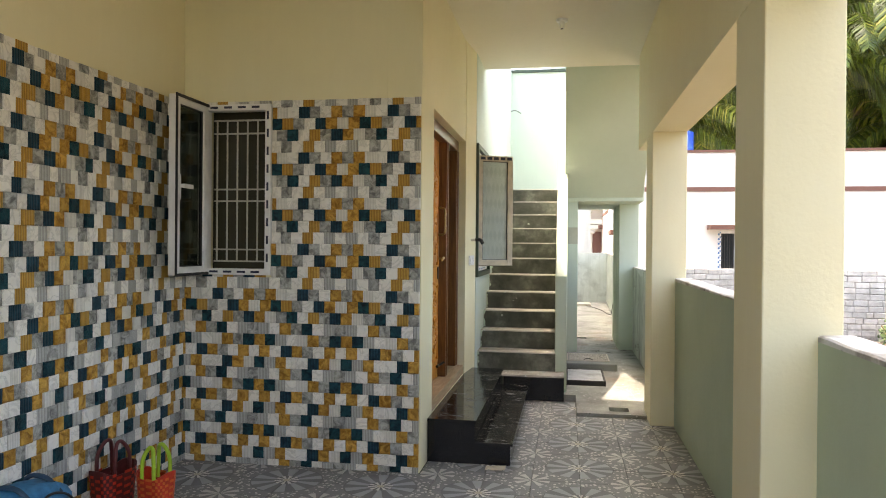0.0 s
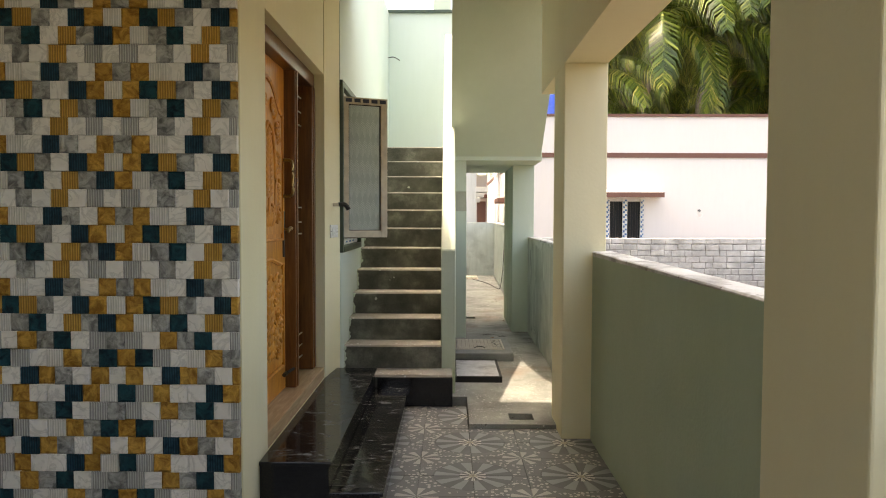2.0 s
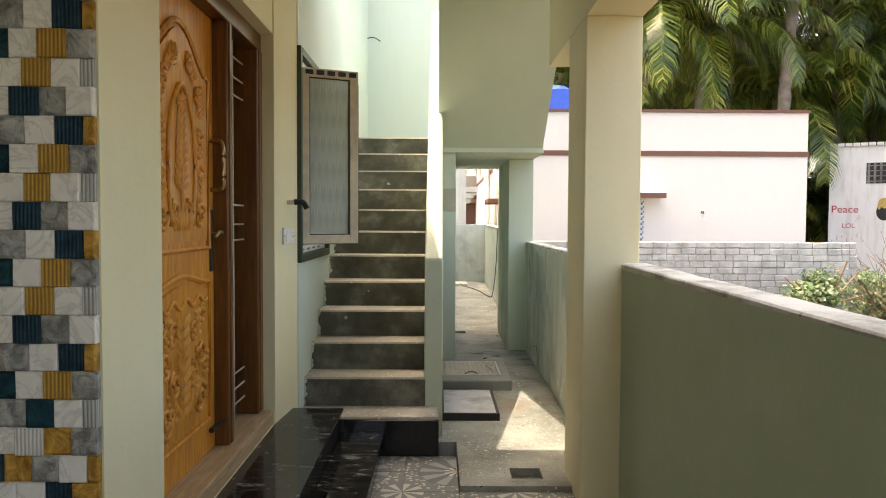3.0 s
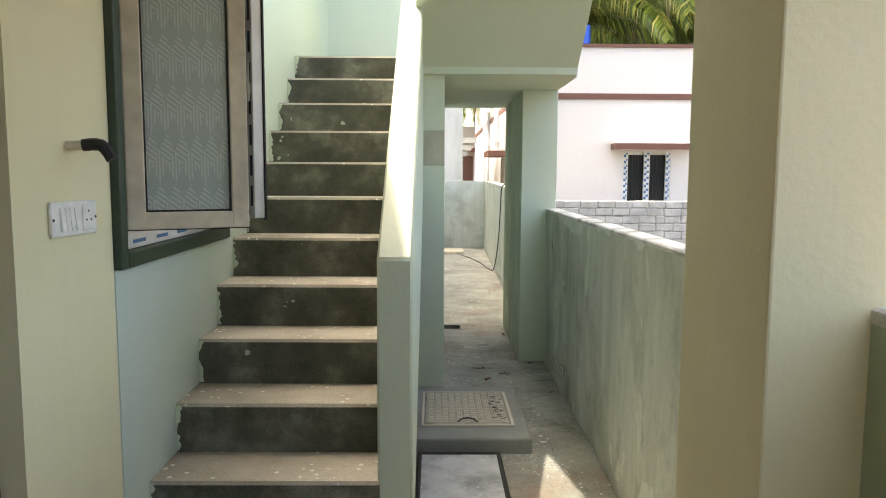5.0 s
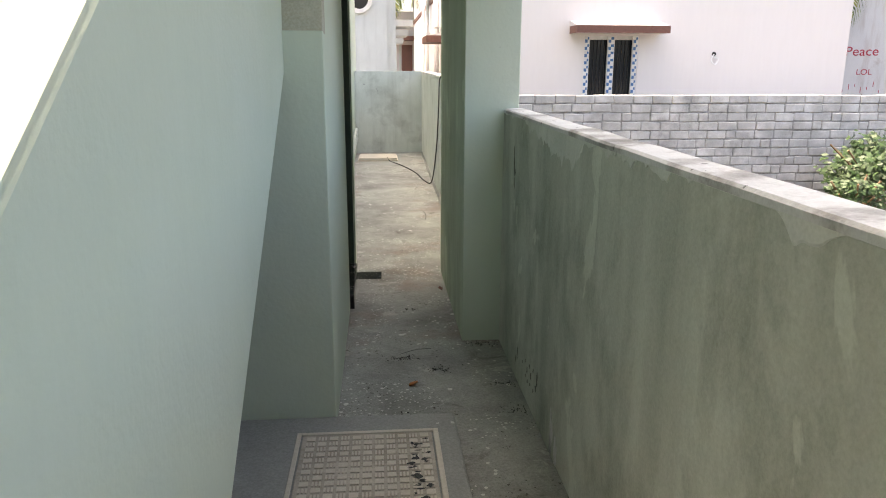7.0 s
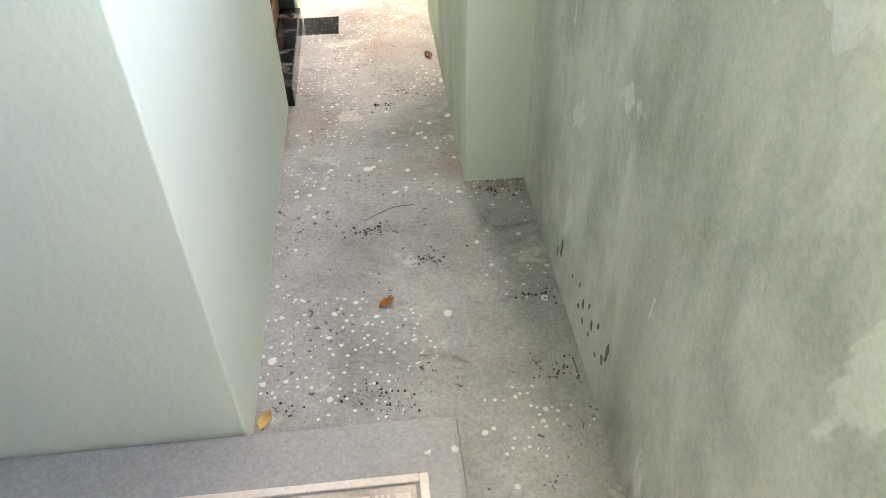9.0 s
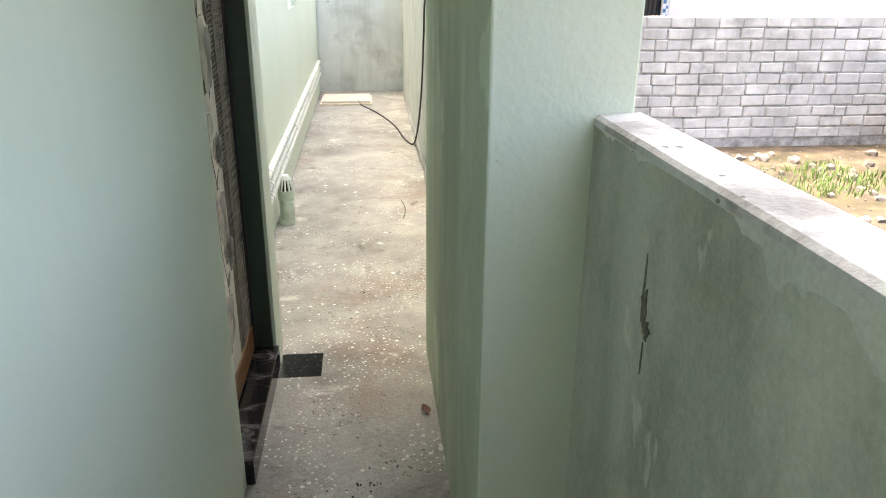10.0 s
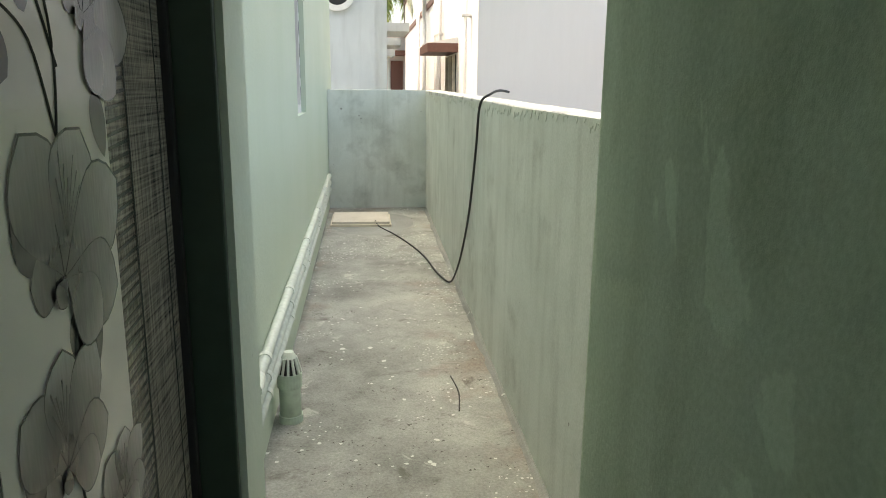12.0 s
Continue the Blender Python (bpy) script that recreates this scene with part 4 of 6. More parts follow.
    scroll(bm, MY + sg * 0.10, 0.78, 0.060, 1.6, -sg, CX, 1.9, 0.012)
    scroll(bm, MY + sg * 0.21, 0.86, 0.060, 1.6, sg, CX, 2.6, 0.012)
    scroll(bm, MY + sg * 0.12, 0.97, 0.055, 1.5, -sg, CX, 0.8, 0.011)
    scroll(bm, MY + sg * 0.235, 1.02, 0.045, 1.4, sg, CX, 1.4, 0.010)
    spray(bm, MY + sg * 0.06, 0.64, math.pi / 2 - sg * 0.9, 5, 0.065, 0.032)
    spray(bm, MY + sg * 0.16, 0.92, math.pi / 2 - sg * 0.2, 4, 0.06, 0.03)
    spray(bm, MY + sg * 0.26, 0.74, math.pi / 2, 4, 0.05, 0.028)
for i in range(9):
    for sg in (1, -1):
        petal(bm, MY, 0.62 + 0.045 * i, math.pi / 2 + sg * 0.85, 0.10, 0.042, CX, 0.016)
tube(bm, smooth_path([(CX, 5.19 + 0.0293 * i, 1.085 + 0.018 * math.sin(i * 1.25)) for i in range(21)], 2), 0.010, 6)
part("lower_carving", bm, TEAK, leaf, smooth=True)
plate = part("lock_plate", box(LX, 5.865, 1.19, LX + 0.008, 5.905, 1.47, bevel=0.003), BLACK, leaf, "black lock plate")
bm = bmesh.new()
tube(bm, smooth_path([(LX, 5.885, 1.36), (LX + 0.05, 5.885, 1.36), (LX + 0.055, 5.84, 1.37), (LX + 0.055, 5.78, 1.345)], 5), 0.009, 8)
part("lever", bm, BRASS, plate, "curved brass lever", smooth=True)
bm = bmesh.new()
tube(bm, smooth_path([(LX, 5.89, 1.56), (LX + 0.055, 5.89, 1.57), (LX + 0.06, 5.89, 1.66), (LX + 0.055, 5.89, 1.77), (LX, 5.89, 1.78)], 6), 0.010, 8)
part("pull_handle", bm, BRASS, leaf, "aged brass pull handle", smooth=True)
bm = bmesh.new()
cyl(bm, (LX + 0.012, 5.84, 0.47), (LX + 0.012, 5.915, 0.47), 0.012)
cyl(bm, (LX + 0.012, 5.895, 0.47), (LX + 0.06, 5.915, 0.50), 0.009)
part("tower_bolt", bm, BLACK, leaf)
grille = part("side_grille", cyl(bmesh.new(), (0.0, 6.17, 0.372), (0.0, 6.17, 2.335), 0.006, seg=8), WHITE_BAR, door, "white painted steel grille bars")
for y in (6.24, 6.31):
    part("bar", cyl(bmesh.new(), (0.0, y, 0.372), (0.0, y, 2.335), 0.006, seg=8), WHITE_BAR, grille)
for z in (0.47, 0.55, 0.63, 1.32, 1.40, 1.50, 2.06, 2.15, 2.25):
    part("cross_bar", cyl(bmesh.new(), (0.006, 6.0, z), (0.006, 6.485, z), 0.005, seg=8), WHITE_BAR, grille)

sw = thing("switch_plate", (0.15, 6.87, 1.28), "white six-module switch plate with rocker switches and socket", "switch")
part("plate", box(0.1505, 6.765, 1.285, 0.160, 6.972, 1.378, bevel=0.003), PLASTIC, sw)
for i in range(4):
    part("rocker", prism(bmesh.new(), [(0.160, 1.300), (0.168, 1.300), (0.162, 1.362), (0.160, 1.362)], "y", 6.80 + 0.021 * i, 6.818 + 0.021 * i), PLASTIC, sw)
sk = part("socket", box(0.160, 6.90, 1.297, 0.163, 6.955, 1.365, bevel=0.002), PLASTIC, sw)
for dy, dz in ((0.0, 0.018), (-0.011, -0.006), (0.011, -0.006)):
    part("socket_hole", cyl(bmesh.new(), (0.1632, 6.928 + dy, 1.331 + dz), (0.1638, 6.928 + dy, 1.331 + dz), 0.0035, seg=8), BLACK, sk)
for y in (6.772, 6.965):
    part("screw", cyl(bmesh.new(), (0.160, y, 1.331), (0.1615, y, 1.331), 0.004, seg=8), BLACK, sw)
TILT = Matrix.Translation((0.159, 6.58, 0)) @ Matrix.Rotation(radians(-5.2), 4, "Z") @ Matrix.Translation((-0.15, -6.65, 0))
sw.matrix_basis = TILT @ sw.matrix_basis
stub = thing("conduit_stub", (0.15, 6.86, 1.52), "pale plastic conduit stub with taped black wire end", "conduit")
part("pipe", cyl(bmesh.new(), (0.149, 6.86, 1.525), (0.195, 6.87, 1.527), 0.0125, seg=12), UPVC_OLD, stub)
part("taped_end", tube(bmesh.new(), smooth_path([(0.190, 6.869, 1.527), (0.235, 6.88, 1.527), (0.262, 6.885, 1.49)], 4), 0.0165, 8), GASKET, stub)

stub.matrix_basis = TILT @ stub.matrix_basis

lamp = thing("ceiling_lamp_holder", (1.02, 6.04, CEIL), "small white ceiling lamp holder with no bulb", "lamp holder")
part("rose", cyl(bmesh.new(), (1.02, 6.04, CEIL), (1.02, 6.04, CEIL - 0.022), 0.05, 0.045, 20), PLASTIC, lamp)
part("socket", cyl(bmesh.new(), (1.02, 6.04, CEIL - 0.022), (1.02, 6.04, CEIL - 0.075), 0.022, 0.019, 16), PLASTIC, lamp)
part("contact", cyl(bmesh.new(), (1.02, 6.04, CEIL - 0.0752), (1.02, 6.04, CEIL - 0.08), 0.012, seg=12), BLACK, lamp)


# ---- windows ----
def tape_marks(parent, mat, spots):
    """Short inked bars of the protective film; spots: boxes."""
    bm = bmesh.new()
    for s in spots:
        bx(bm, *s)
    tagged(part("film_print", bm, mat, parent, "dark printed marks on protective film"), kind="stuff")


def sash(name, parent, m, w, h, frame_w, thick, frame_mat, pane_mat, label, handle=False, marks=None):
    """A framed pane in its own x-z plane, hinged at x = 0, bottom at z = 0, placed by m."""
    g = part(name, bx(bx(bx(bx(bmesh.new(), 0, 0, 0, frame_w, thick, h, 0.004), w - frame_w, 0, 0, w, thick, h, 0.004), frame_w - 0.004, 0.001, 0, w - frame_w + 0.004, thick - 0.001, frame_w, 0.004), frame_w - 0.004, 0.001, h - frame_w, w - frame_w + 0.004, thick - 0.001, h, 0.004), frame_mat, parent, label)
    rim = bmesh.new()
    e = 0.006
    for b in ((frame_w, 0.012, frame_w, frame_w + e, thick - 0.012, h - frame_w), (w - frame_w - e, 0.012, frame_w, w - frame_w, thick - 0.012, h - frame_w), (frame_w, 0.012, frame_w, w - frame_w, thick - 0.012, frame_w + e), (frame_w, 0.012, h - frame_w - e, w - frame_w, thick - 0.012, h - frame_w)):
        bx(rim, *b)
    part("gasket", rim, GASKET, g)
    edge = bmesh.new()
    bx(edge, -0.004, thick, -0.006, w + 0.006, thick + 0.007, 0.012)
    bx(edge, -0.004, thick, h - 0.012, w + 0.006, thick + 0.007, h + 0.006)
    bx(edge, w - 0.012, thick, 0.012, w + 0.006, thick + 0.007, h - 0.012)
    part("seal", edge, GASKET, g, "black rubber seal")
    pane = part("pane", box(frame_w + 0.002, thick / 2 - 0.003, frame_w + 0.002, w - frame_w - 0.002, thick / 2 + 0.003, h - frame_w - 0.002), pane_mat, g)
    pane.visible_shadow = False
    if handle:
        hb = bmesh.new()
        bx(hb, w - frame_w * 0.75, -0.008, h * 0.42, w - frame_w * 0.35, 0.0, h * 0.56, 0.003)
        bx(hb, w - frame_w * 0.62, -0.04, h * 0.485, w - frame_w * 0.48, -0.006, h * 0.505, 0.003)
        bx(hb, w - frame_w * 0.62 - 0.10, -0.04, h * 0.483, w - frame_w * 0.45, -0.026, h * 0.507, 0.004)
        if handle == "inner":
            for v in hb.verts:
                v.co.y = thick + 0.007 - v.co.y
            bmesh.ops.reverse_faces(hb, faces=hb.faces[:])
        part("handle", hb, UPVC, g, "white lever handle")
    if marks:
        tape_marks(g, TAPE, marks)
    g.matrix_basis = m
    return g


win = tagged(new("window_1"), "white framed casement window with steel grille and one open sash", "window", kind="structure")
win.matrix_basis = Matrix.Translation((-1.108, 4.53, 1.26))
bm = bmesh.new()
for b in ((-1.353, 4.49, 1.262, -1.318, 4.57, 2.398), (-0.90, 4.49, 1.262, -0.862, 4.57, 2.398), (-1.318, 4.492, 1.262, -0.90, 4.568, 1.302), (-1.318, 4.492, 2.358, -0.90, 4.568, 2.398)):
    bx(bm, *b, bevel=0.003)
fr = part("window_frame", bm, UPVC, win)
marks = []
for i in range(9):
    z = 1.33 + 0.118 * i
    marks.append((-1.343, 4.4885, z, -1.328, 4.4898, z + 0.06))
    marks.append((-0.888, 4.4885, z + 0.02, -0.874, 4.4898, z + 0.075))
for i in range(4):
    x = -1.29 + 0.098 * i
    marks.append((x, 4.4905, 1.275, x + 0.06, 4.4918, 1.289))
    marks.append((x, 4.4905, 2.371, x + 0.055, 4.4918, 2.386))
tape_marks(fr, TAPE, marks)
# opaque dull-toned sheet added behind the grille
part("closed_pane", box(-1.352, 4.66, 1.264, -0.866, 4.666, 2.396), OLIVE_SHEET, win, "dull brown-green sheet closing the opening behind the grille")
gr = part("grille", box(-1.316, 4.60, 1.345, -0.902, 4.612, 1.355), WHITE_BAR, win, "pale steel grille of bars")
for i in range(6):
    x = -1.296 + 0.0735 * i
    part("bar", cyl(bmesh.new(), (x, 4.606, 1.345), (x, 4.606, 2.315), 0.006, seg=8), WHITE_BAR, gr)
for z in (1.43, 1.76, 1.84, 2.22, 2.31):
    part("cross_bar", box(-1.316, 4.598, z - 0.005, -0.902, 4.610, z + 0.005), WHITE_BAR, gr)
sm = [(0.38 - 0.03, -0.0012, 0.05 + 0.12 * i, 0.38 - 0.012, 0.0, 0.11 + 0.12 * i) for i in range(8)] + [(0.04 + 0.09 * i, -0.0012, 0.012, 0.09 + 0.09 * i, 0.0, 0.028) for i in range(4)] + [(0.04 + 0.09 * i, -0.0012, 1.085, 0.09 + 0.09 * i, 0.0, 1.10) for i in range(4)]
m = Matrix.Translation((-1.352, 4.488, 1.268)) @ Matrix.Rotation(radians(-90.5), 4, "Z")
sash("sash", win, m, 0.40, 1.125, 0.052, 0.05, UPVC, CLEAR, "open white sash with dark glass", "inner", sm)

win2 = tagged(new("window_2"), "dark green framed stair window with two open frosted sashes", "window", kind="structure")
win2.matrix_basis = Matrix.Translation((0.1, 7.6, 1.16))
bm = bmesh.new()
for b in ((-0.03, 7.002, 1.162, 0.222, 7.05, 2.478), (-0.03, 8.10, 1.162, 0.222, 8.148, 2.478), (-0.03, 7.05, 1.162, 0.224, 8.10, 1.21), (-0.03, 7.05, 2.43, 0.222, 8.10, 2.478)):
    bx(bm, *b, bevel=0.004)
part("surround", bm, DARK_GREEN, win2, "dark green painted surround")
bm = bmesh.new()
for b in ((0.12, 7.052, 1.212, 0.19, 7.10, 2.428), (0.12, 8.05, 1.212, 0.19, 8.098, 2.428), (0.121, 7.10, 1.212, 0.189, 8.05, 1.258), (0.121, 7.10, 2.382, 0.189, 8.05, 2.428)):
    bx(bm, *b, bevel=0.003)
fr2 = part("window_frame", bm, UPVC, win2)
tape_marks(fr2, TAPE_BLUE, [(0.1895, 7.16 + 0.2 * i, 1.228, 0.1905, 7.26 + 0.2 * i, 1.240) for i in range(4)])
for i in range(7):
    part("grille_bar", cyl(bmesh.new(), (0.05, 7.17 + 0.135 * i, 1.21), (0.05, 7.17 + 0.135 * i, 2.43), 0.006, seg=8), BLACK, win2)
for z in (1.35, 1.8, 2.28):
    part("grille_cross_bar", box(0.045, 7.05, z, 0.055, 8.10, z + 0.008), BLACK, win2)
sm2 = [(0.03 + 0.07 * i, -0.0012, 1.055, 0.08 + 0.07 * i, 0.0, 1.083) for i in range(5)]
a1 = math.degrees(math.atan2(0.16, 0.335))
m = Matrix.Translation((0.2, 7.10, 1.275)) @ Matrix.Rotation(radians(a1), 4, "Z")
sash("sash", win2, m, 0.375, 1.095, 0.055, 0.045, UPVC_OLD, FROST, "open sash with frosted geometric glass", marks=sm2)
a2 = math.degrees(math.atan2(-0.315, 0.283))
m = Matrix.Translation((0.2, 8.06, 1.275)) @ Matrix.Rotation(radians(a2), 4, "Z") @ Matrix.Translation((0, -0.05, 0))
sm3 = [(0.42 - 0.028, -0.0012, 0.05 + 0.12 * i, 0.42 - 0.012, 0.0, 0.13 + 0.12 * i) for i in range(8)] + [(0.05 + 0.09 * i, -0.0012, 0.014, 0.11 + 0.09 * i, 0.0, 0.034) for i in range(4)]
sash("sash", win2, m, 0.42, 1.095, 0.05, 0.045, UPVC, FROST, "open sash with printed protective film", handle=True, marks=sm3)


# ---- passage: covers, drains, glass door, pipes, cable ----
slab = thing("inspection_slab", (1.33, 8.75, FZ), "raised cement slab with a cast rectangular inspection cover", "manhole")
bm = box(0.62, 8.31, 0.03, 1.65, 9.195, 0.15, bevel=0.012)
part("slab", bm, SLAB, slab)
bm = bmesh.new()
for b in ((1.09, 8.475, 0.150, 1.105, 9.06, 0.158), (1.56, 8.475, 0.150, 1.578, 9.06, 0.158), (1.105, 8.475, 0.150, 1.56, 8.492, 0.158), (1.105, 9.043, 0.150, 1.56, 9.06, 0.158)):
    bx(bm, *b, bevel=0.002)
part("cover_rim", bm, COVER, slab)
cover = part("cover", box(1.111, 8.498, 0.148, 1.554, 9.037, 0.157, bevel=0.003), COVER_RECESS, slab, "pale cast cover with raised tread pattern")
bm = bmesh.new()
for i in range(11):
    for j in range(15):
        x, y = 1.128 + 0.0385 * i, 8.512 + 0.0345 * j
        if (i + j) % 2:
            for k in range(3):
                bx(bm, x + 0.011 * k, y, 0.156, x + 0.006 + 0.011 * k, y + 0.024, 0.1612)
        elif not (3 < i < 8 and j < 2):
            bx(bm, x, y, 0.156, x + 0.028, y + 0.024, 0.1612)
tagged(part("tread_pattern", bm, COVER, cover), kind="stuff")
part("lift_handle", tube(bmesh.new(), smooth_path([(1.285, 8.52, 0.160), (1.30, 8.545, 0.166), (1.335, 8.56, 0.168), (1.37, 8.545, 0.166), (1.385, 8.52, 0.160)], 5), 0.004, 6), BLACK, cover, "black wire lift handle")

rnd = random.Random(21)
for k in range(34):
    cx, cy = min(1.54, rnd.gauss(1.50, 0.02)), 8.56 + 0.0125 * k + rnd.uniform(-0.02, 0.02)
    bm = bmesh.new()
    n, sl, wl = 11, rnd.uniform(0.004, 0.013), rnd.uniform(0.004, 0.020)
    bm.faces.new([bm.verts.new((min(1.552, cx + rnd.uniform(0.35, 1.25) * wl * math.cos(6.283 * i / n)), cy + rnd.uniform(0.35, 1.25) * sl * math.sin(6.283 * i / n), 0.1617 + 0.00003 * k)) for i in range(n)])
    part("tar_stain", bm, GASKET, cover, "black tar splash")

plate = thing("sheet_cover", (1.28, 7.9, 0.05), "scraped grey sheet metal cover with torn black edging", "cover")
part("sheet", box(1.09, 7.56, 0.062, 1.475, 8.25, 0.092, bevel=0.003), SHEET, plate)
bm = bmesh.new()
for b in ((1.083, 7.53, 0.04, 1.10, 8.27, 0.097), (1.463, 7.53, 0.04, 1.485, 8.27, 0.097), (1.10, 7.53, 0.04, 1.463, 7.555, 0.096), (1.10, 8.245, 0.04, 1.463, 8.27, 0.096)):
    bx(bm, *b, bevel=0.004)
part("edging", bm, GASKET, plate, "torn black edging")

# panelled glass door under the landing
gd = thing("washroom_door", (1.14, 11.0, 0.15), "closed washroom door with grey floral laminate panel", "door")
bm = bmesh.new()
for b in ((1.10, 10.642, 0.152, 1.205, 10.66, 1.998), (1.10, 11.312, 0.152, 1.216, 11.328, 1.998), (1.10, 10.66, 1.94, 1.205, 11.312, 1.998)):
    bx(bm, *b, bevel=0.003)
part("door_frame", bm, DARK_GREEN, gd, "dark green painted door frame")
pn = part("panel", box(1.132, 10.662, 0.16, 1.15, 11.29, 1.936), LINEN, gd, "linen textured glossy laminate")
part("edge_strip", box(1.128, 11.291, 0.16, 1.160, 11.311, 1.936, bevel=0.003), GASKET, gd)
part("bottom_rail", box(1.133, 10.662, 0.162, 1.154, 11.29, 0.255, bevel=0.002), TEAK_DARK, gd)
part("printed_band", box(1.1503, 10.78, 0.258, 1.1509, 11.062, 1.93), PRINT_PALE, pn, "pale printed flower band")
bm = bmesh.new()
for k in range(120):
    z = 0.27 + 0.0137 * k
    prism(bm, [(11.064, z), (11.125, z + 0.005), (11.125, z + 0.009), (11.064, z + 0.004)], "x", 1.1504, 1.1511)
    prism(bm, [(10.72, z), (10.778, z + 0.003), (10.778, z + 0.007), (10.72, z + 0.004)], "x", 1.1504, 1.1511)
bx(bm, 1.1504, 11.128, 0.26, 1.1511, 11.133, 1.93)
bx(bm, 1.1504, 11.255, 0.26, 1.1511, 11.258, 1.93)
part("printed_ladder", bm, PRINT_DARK, pn)


def leafshape(bm, cy, cz, ang, length, width, x, bulge=0.8):
    d, s = Vector((0, math.cos(ang), math.sin(ang))), Vector((0, -math.sin(ang), math.cos(ang)))
    o, n = Vector((x, cy, cz)), 10
    ring = [o + d * length * i / n + s * width * 0.5 * math.sin(math.pi * (i / n) ** bulge) ** 0.75 for i in range(n + 1)]
    ring += [o + d * length * i / n - s * width * 0.5 * math.sin(math.pi * (i / n) ** bulge) ** 0.75 for i in range(n - 1, 0, -1)]
    uv = bm.loops.layers.uv.new("along")
    along = [i / n for i in range(n + 1)] + [i / n for i in range(n - 1, 0, -1)]
    f = bm.faces.new([bm.verts.new(v) for v in ring])
    for loop, u in zip(f.loops, along):
        loop[uv].uv = (u, 0.5)
    f.normal_update()
    if f.normal.x < 0:
        f.normal_flip()


PETALS = ((2.32, 0.80, 0.56, 3), (3.05, 0.46, 0.38, 2), (1.985, 0.98, 0.74, 1), (1.09, 1.0, 0.76, 0), (0.42, 1.18, 0.70, 0), (-0.31, 0.95, 0.62, 1), (-0.75, 0.72, 0.5, 1), (-2.3, 0.22, 0.2, 3))


def petal_print(name, root, middle, tip):
    """Grey print that pales from a blade's root to its tip, with fine veins."""
    m, ns, ls, b = material(name, 0.14)
    uv = ns.new("ShaderNodeUVMap")
    uv.uv_map = "along"
    sx = ns.new("ShaderNodeSeparateXYZ")
    ls.new(uv.outputs[0], sx.inputs[0])
    vein = noise_tex(ns, ls, stretched(ns, ls, coords(ns), 1, 260, 40), 1.0, 3)
    k = mth(ns, ls, "ADD", sx.outputs[0], mth(ns, ls, "MULTIPLY", mth(ns, ls, "SUBTRACT", vein, 0.5), 0.3))
    ls.new(ramp(ns, ls, k, [(0.18, (root,) * 3), (0.6, (middle, middle * 0.96, middle * 0.88)), (1.0, (tip, tip * 0.96, tip * 0.88))]), b.inputs["Base Color"])
    return m


TONES = [petal_print("petal_print_pale", 0.05, 0.25, 0.50), petal_print("petal_print_mid", 0.045, 0.19, 0.38), petal_print("petal_print_grey", 0.04, 0.11, 0.22), petal_print("petal_print_deep", 0.04, 0.08, 0.16)]


def flower(cy, cz, size, turn):
    """One printed bloom: overlapping petals, each deepening towards its root, with a dark rim."""
    for i, (a, l, w, tone) in enumerate(PETALS):
        lift = 1.1514 + 0.00034 * i
        for q, (fl, fw, mt) in enumerate(((1.02, 1.035, PRINT_DARK), (1.0, 1.0, TONES[tone]))):
            b = bmesh.new()
            leafshape(b, cy, cz, a + turn, l * size * fl, w * size * fw, lift + 0.00015 * q, 1.5)
            part("printed_rim" if q == 0 else "printed_petal", b, mt, pn)
    b = bmesh.new()
    for i in range(7):
        a = 1.02 + 0.10 * i + turn
        r = size * (0.62 + 0.08 * (i % 3))
        y, z = cy + r * math.cos(a), cz + r * math.sin(a)
        y0, z0 = cy + 0.25 * size * math.cos(1.3 + turn), cz + 0.25 * size * math.sin(1.3 + turn)
        prism(b, [(y0, z0), (y, z), (y + 0.0022, z + 0.001)], "x", 1.1544, 1.1546)
    part("printed_stamen", b, PRINT_DARK, pn)


for cy, cz, size, turn in ((10.97, 1.74, 0.12, 0.3), (11.02, 1.43, 0.11, -0.5), (10.92, 1.20, 0.14, 0.0), (10.885, 1.035, 0.105, 0.35), (11.01, 0.93, 0.075, 0.2), (10.93, 0.74, 0.12, 0.1), (11.01, 0.62, 0.085, -0.1), (10.90, 0.42, 0.115, 0.2)):
    flower(cy, cz, size, turn)
for cy, cz, a, l, w in ((10.935, 1.165, -1.5, 0.06, 0.035), (10.945, 1.09, 0.75, 0.075, 0.045), (10.94, 1.07, 1.35, 0.085, 0.04), (10.86, 1.37, 2.4, 0.06, 0.045), (11.03, 1.36, -1.3, 0.07, 0.04), (10.90, 1.42, 1.9, 0.05, 0.03), (10.97, 0.98, -0.7, 0.06, 0.03), (11.0, 0.80, -1.0, 0.07, 0.04), (10.88, 0.60, -0.8, 0.07, 0.04), (11.03, 1.82, 1.2, 0.07, 0.04), (10.97, 0.54, 0.7, 0.06, 0.03)):
    b = bmesh.new()
    leafshape(b, cy, cz, a, l, w, 1.1513)
    part("printed_leaf", b, PRINT_DEEP, pn)
b = bmesh.new()
for path in ([(10.90, 0.30), (10.98, 0.48), (10.93, 0.68), (10.96, 0.85), (10.91, 1.02), (10.95, 1.20)], [(10.93, 1.30), (10.945, 1.40), (10.91, 1.55), (10.89, 1.85)], [(10.935, 1.32), (10.90, 1.40), (10.84, 1.43)], [(10.95, 1.38), (10.91, 1.45), (10.86, 1.47)], [(10.95, 0.85), (11.0, 0.90)]):
    q = smooth_path([(1.1511, y, z) for y, z in path], 6)
    tube(b, q, 0.0016, 4)
part("printed_stem", b, PRINT_DARK, pn)
tagged(part("door_sill_stone", box(1.10, 10.642, 0.0, 1.236, 11.328, 0.15, bevel=0.004), GRANITE, None), "dusty black granite sill at the washroom door", "sill", kind="structure")
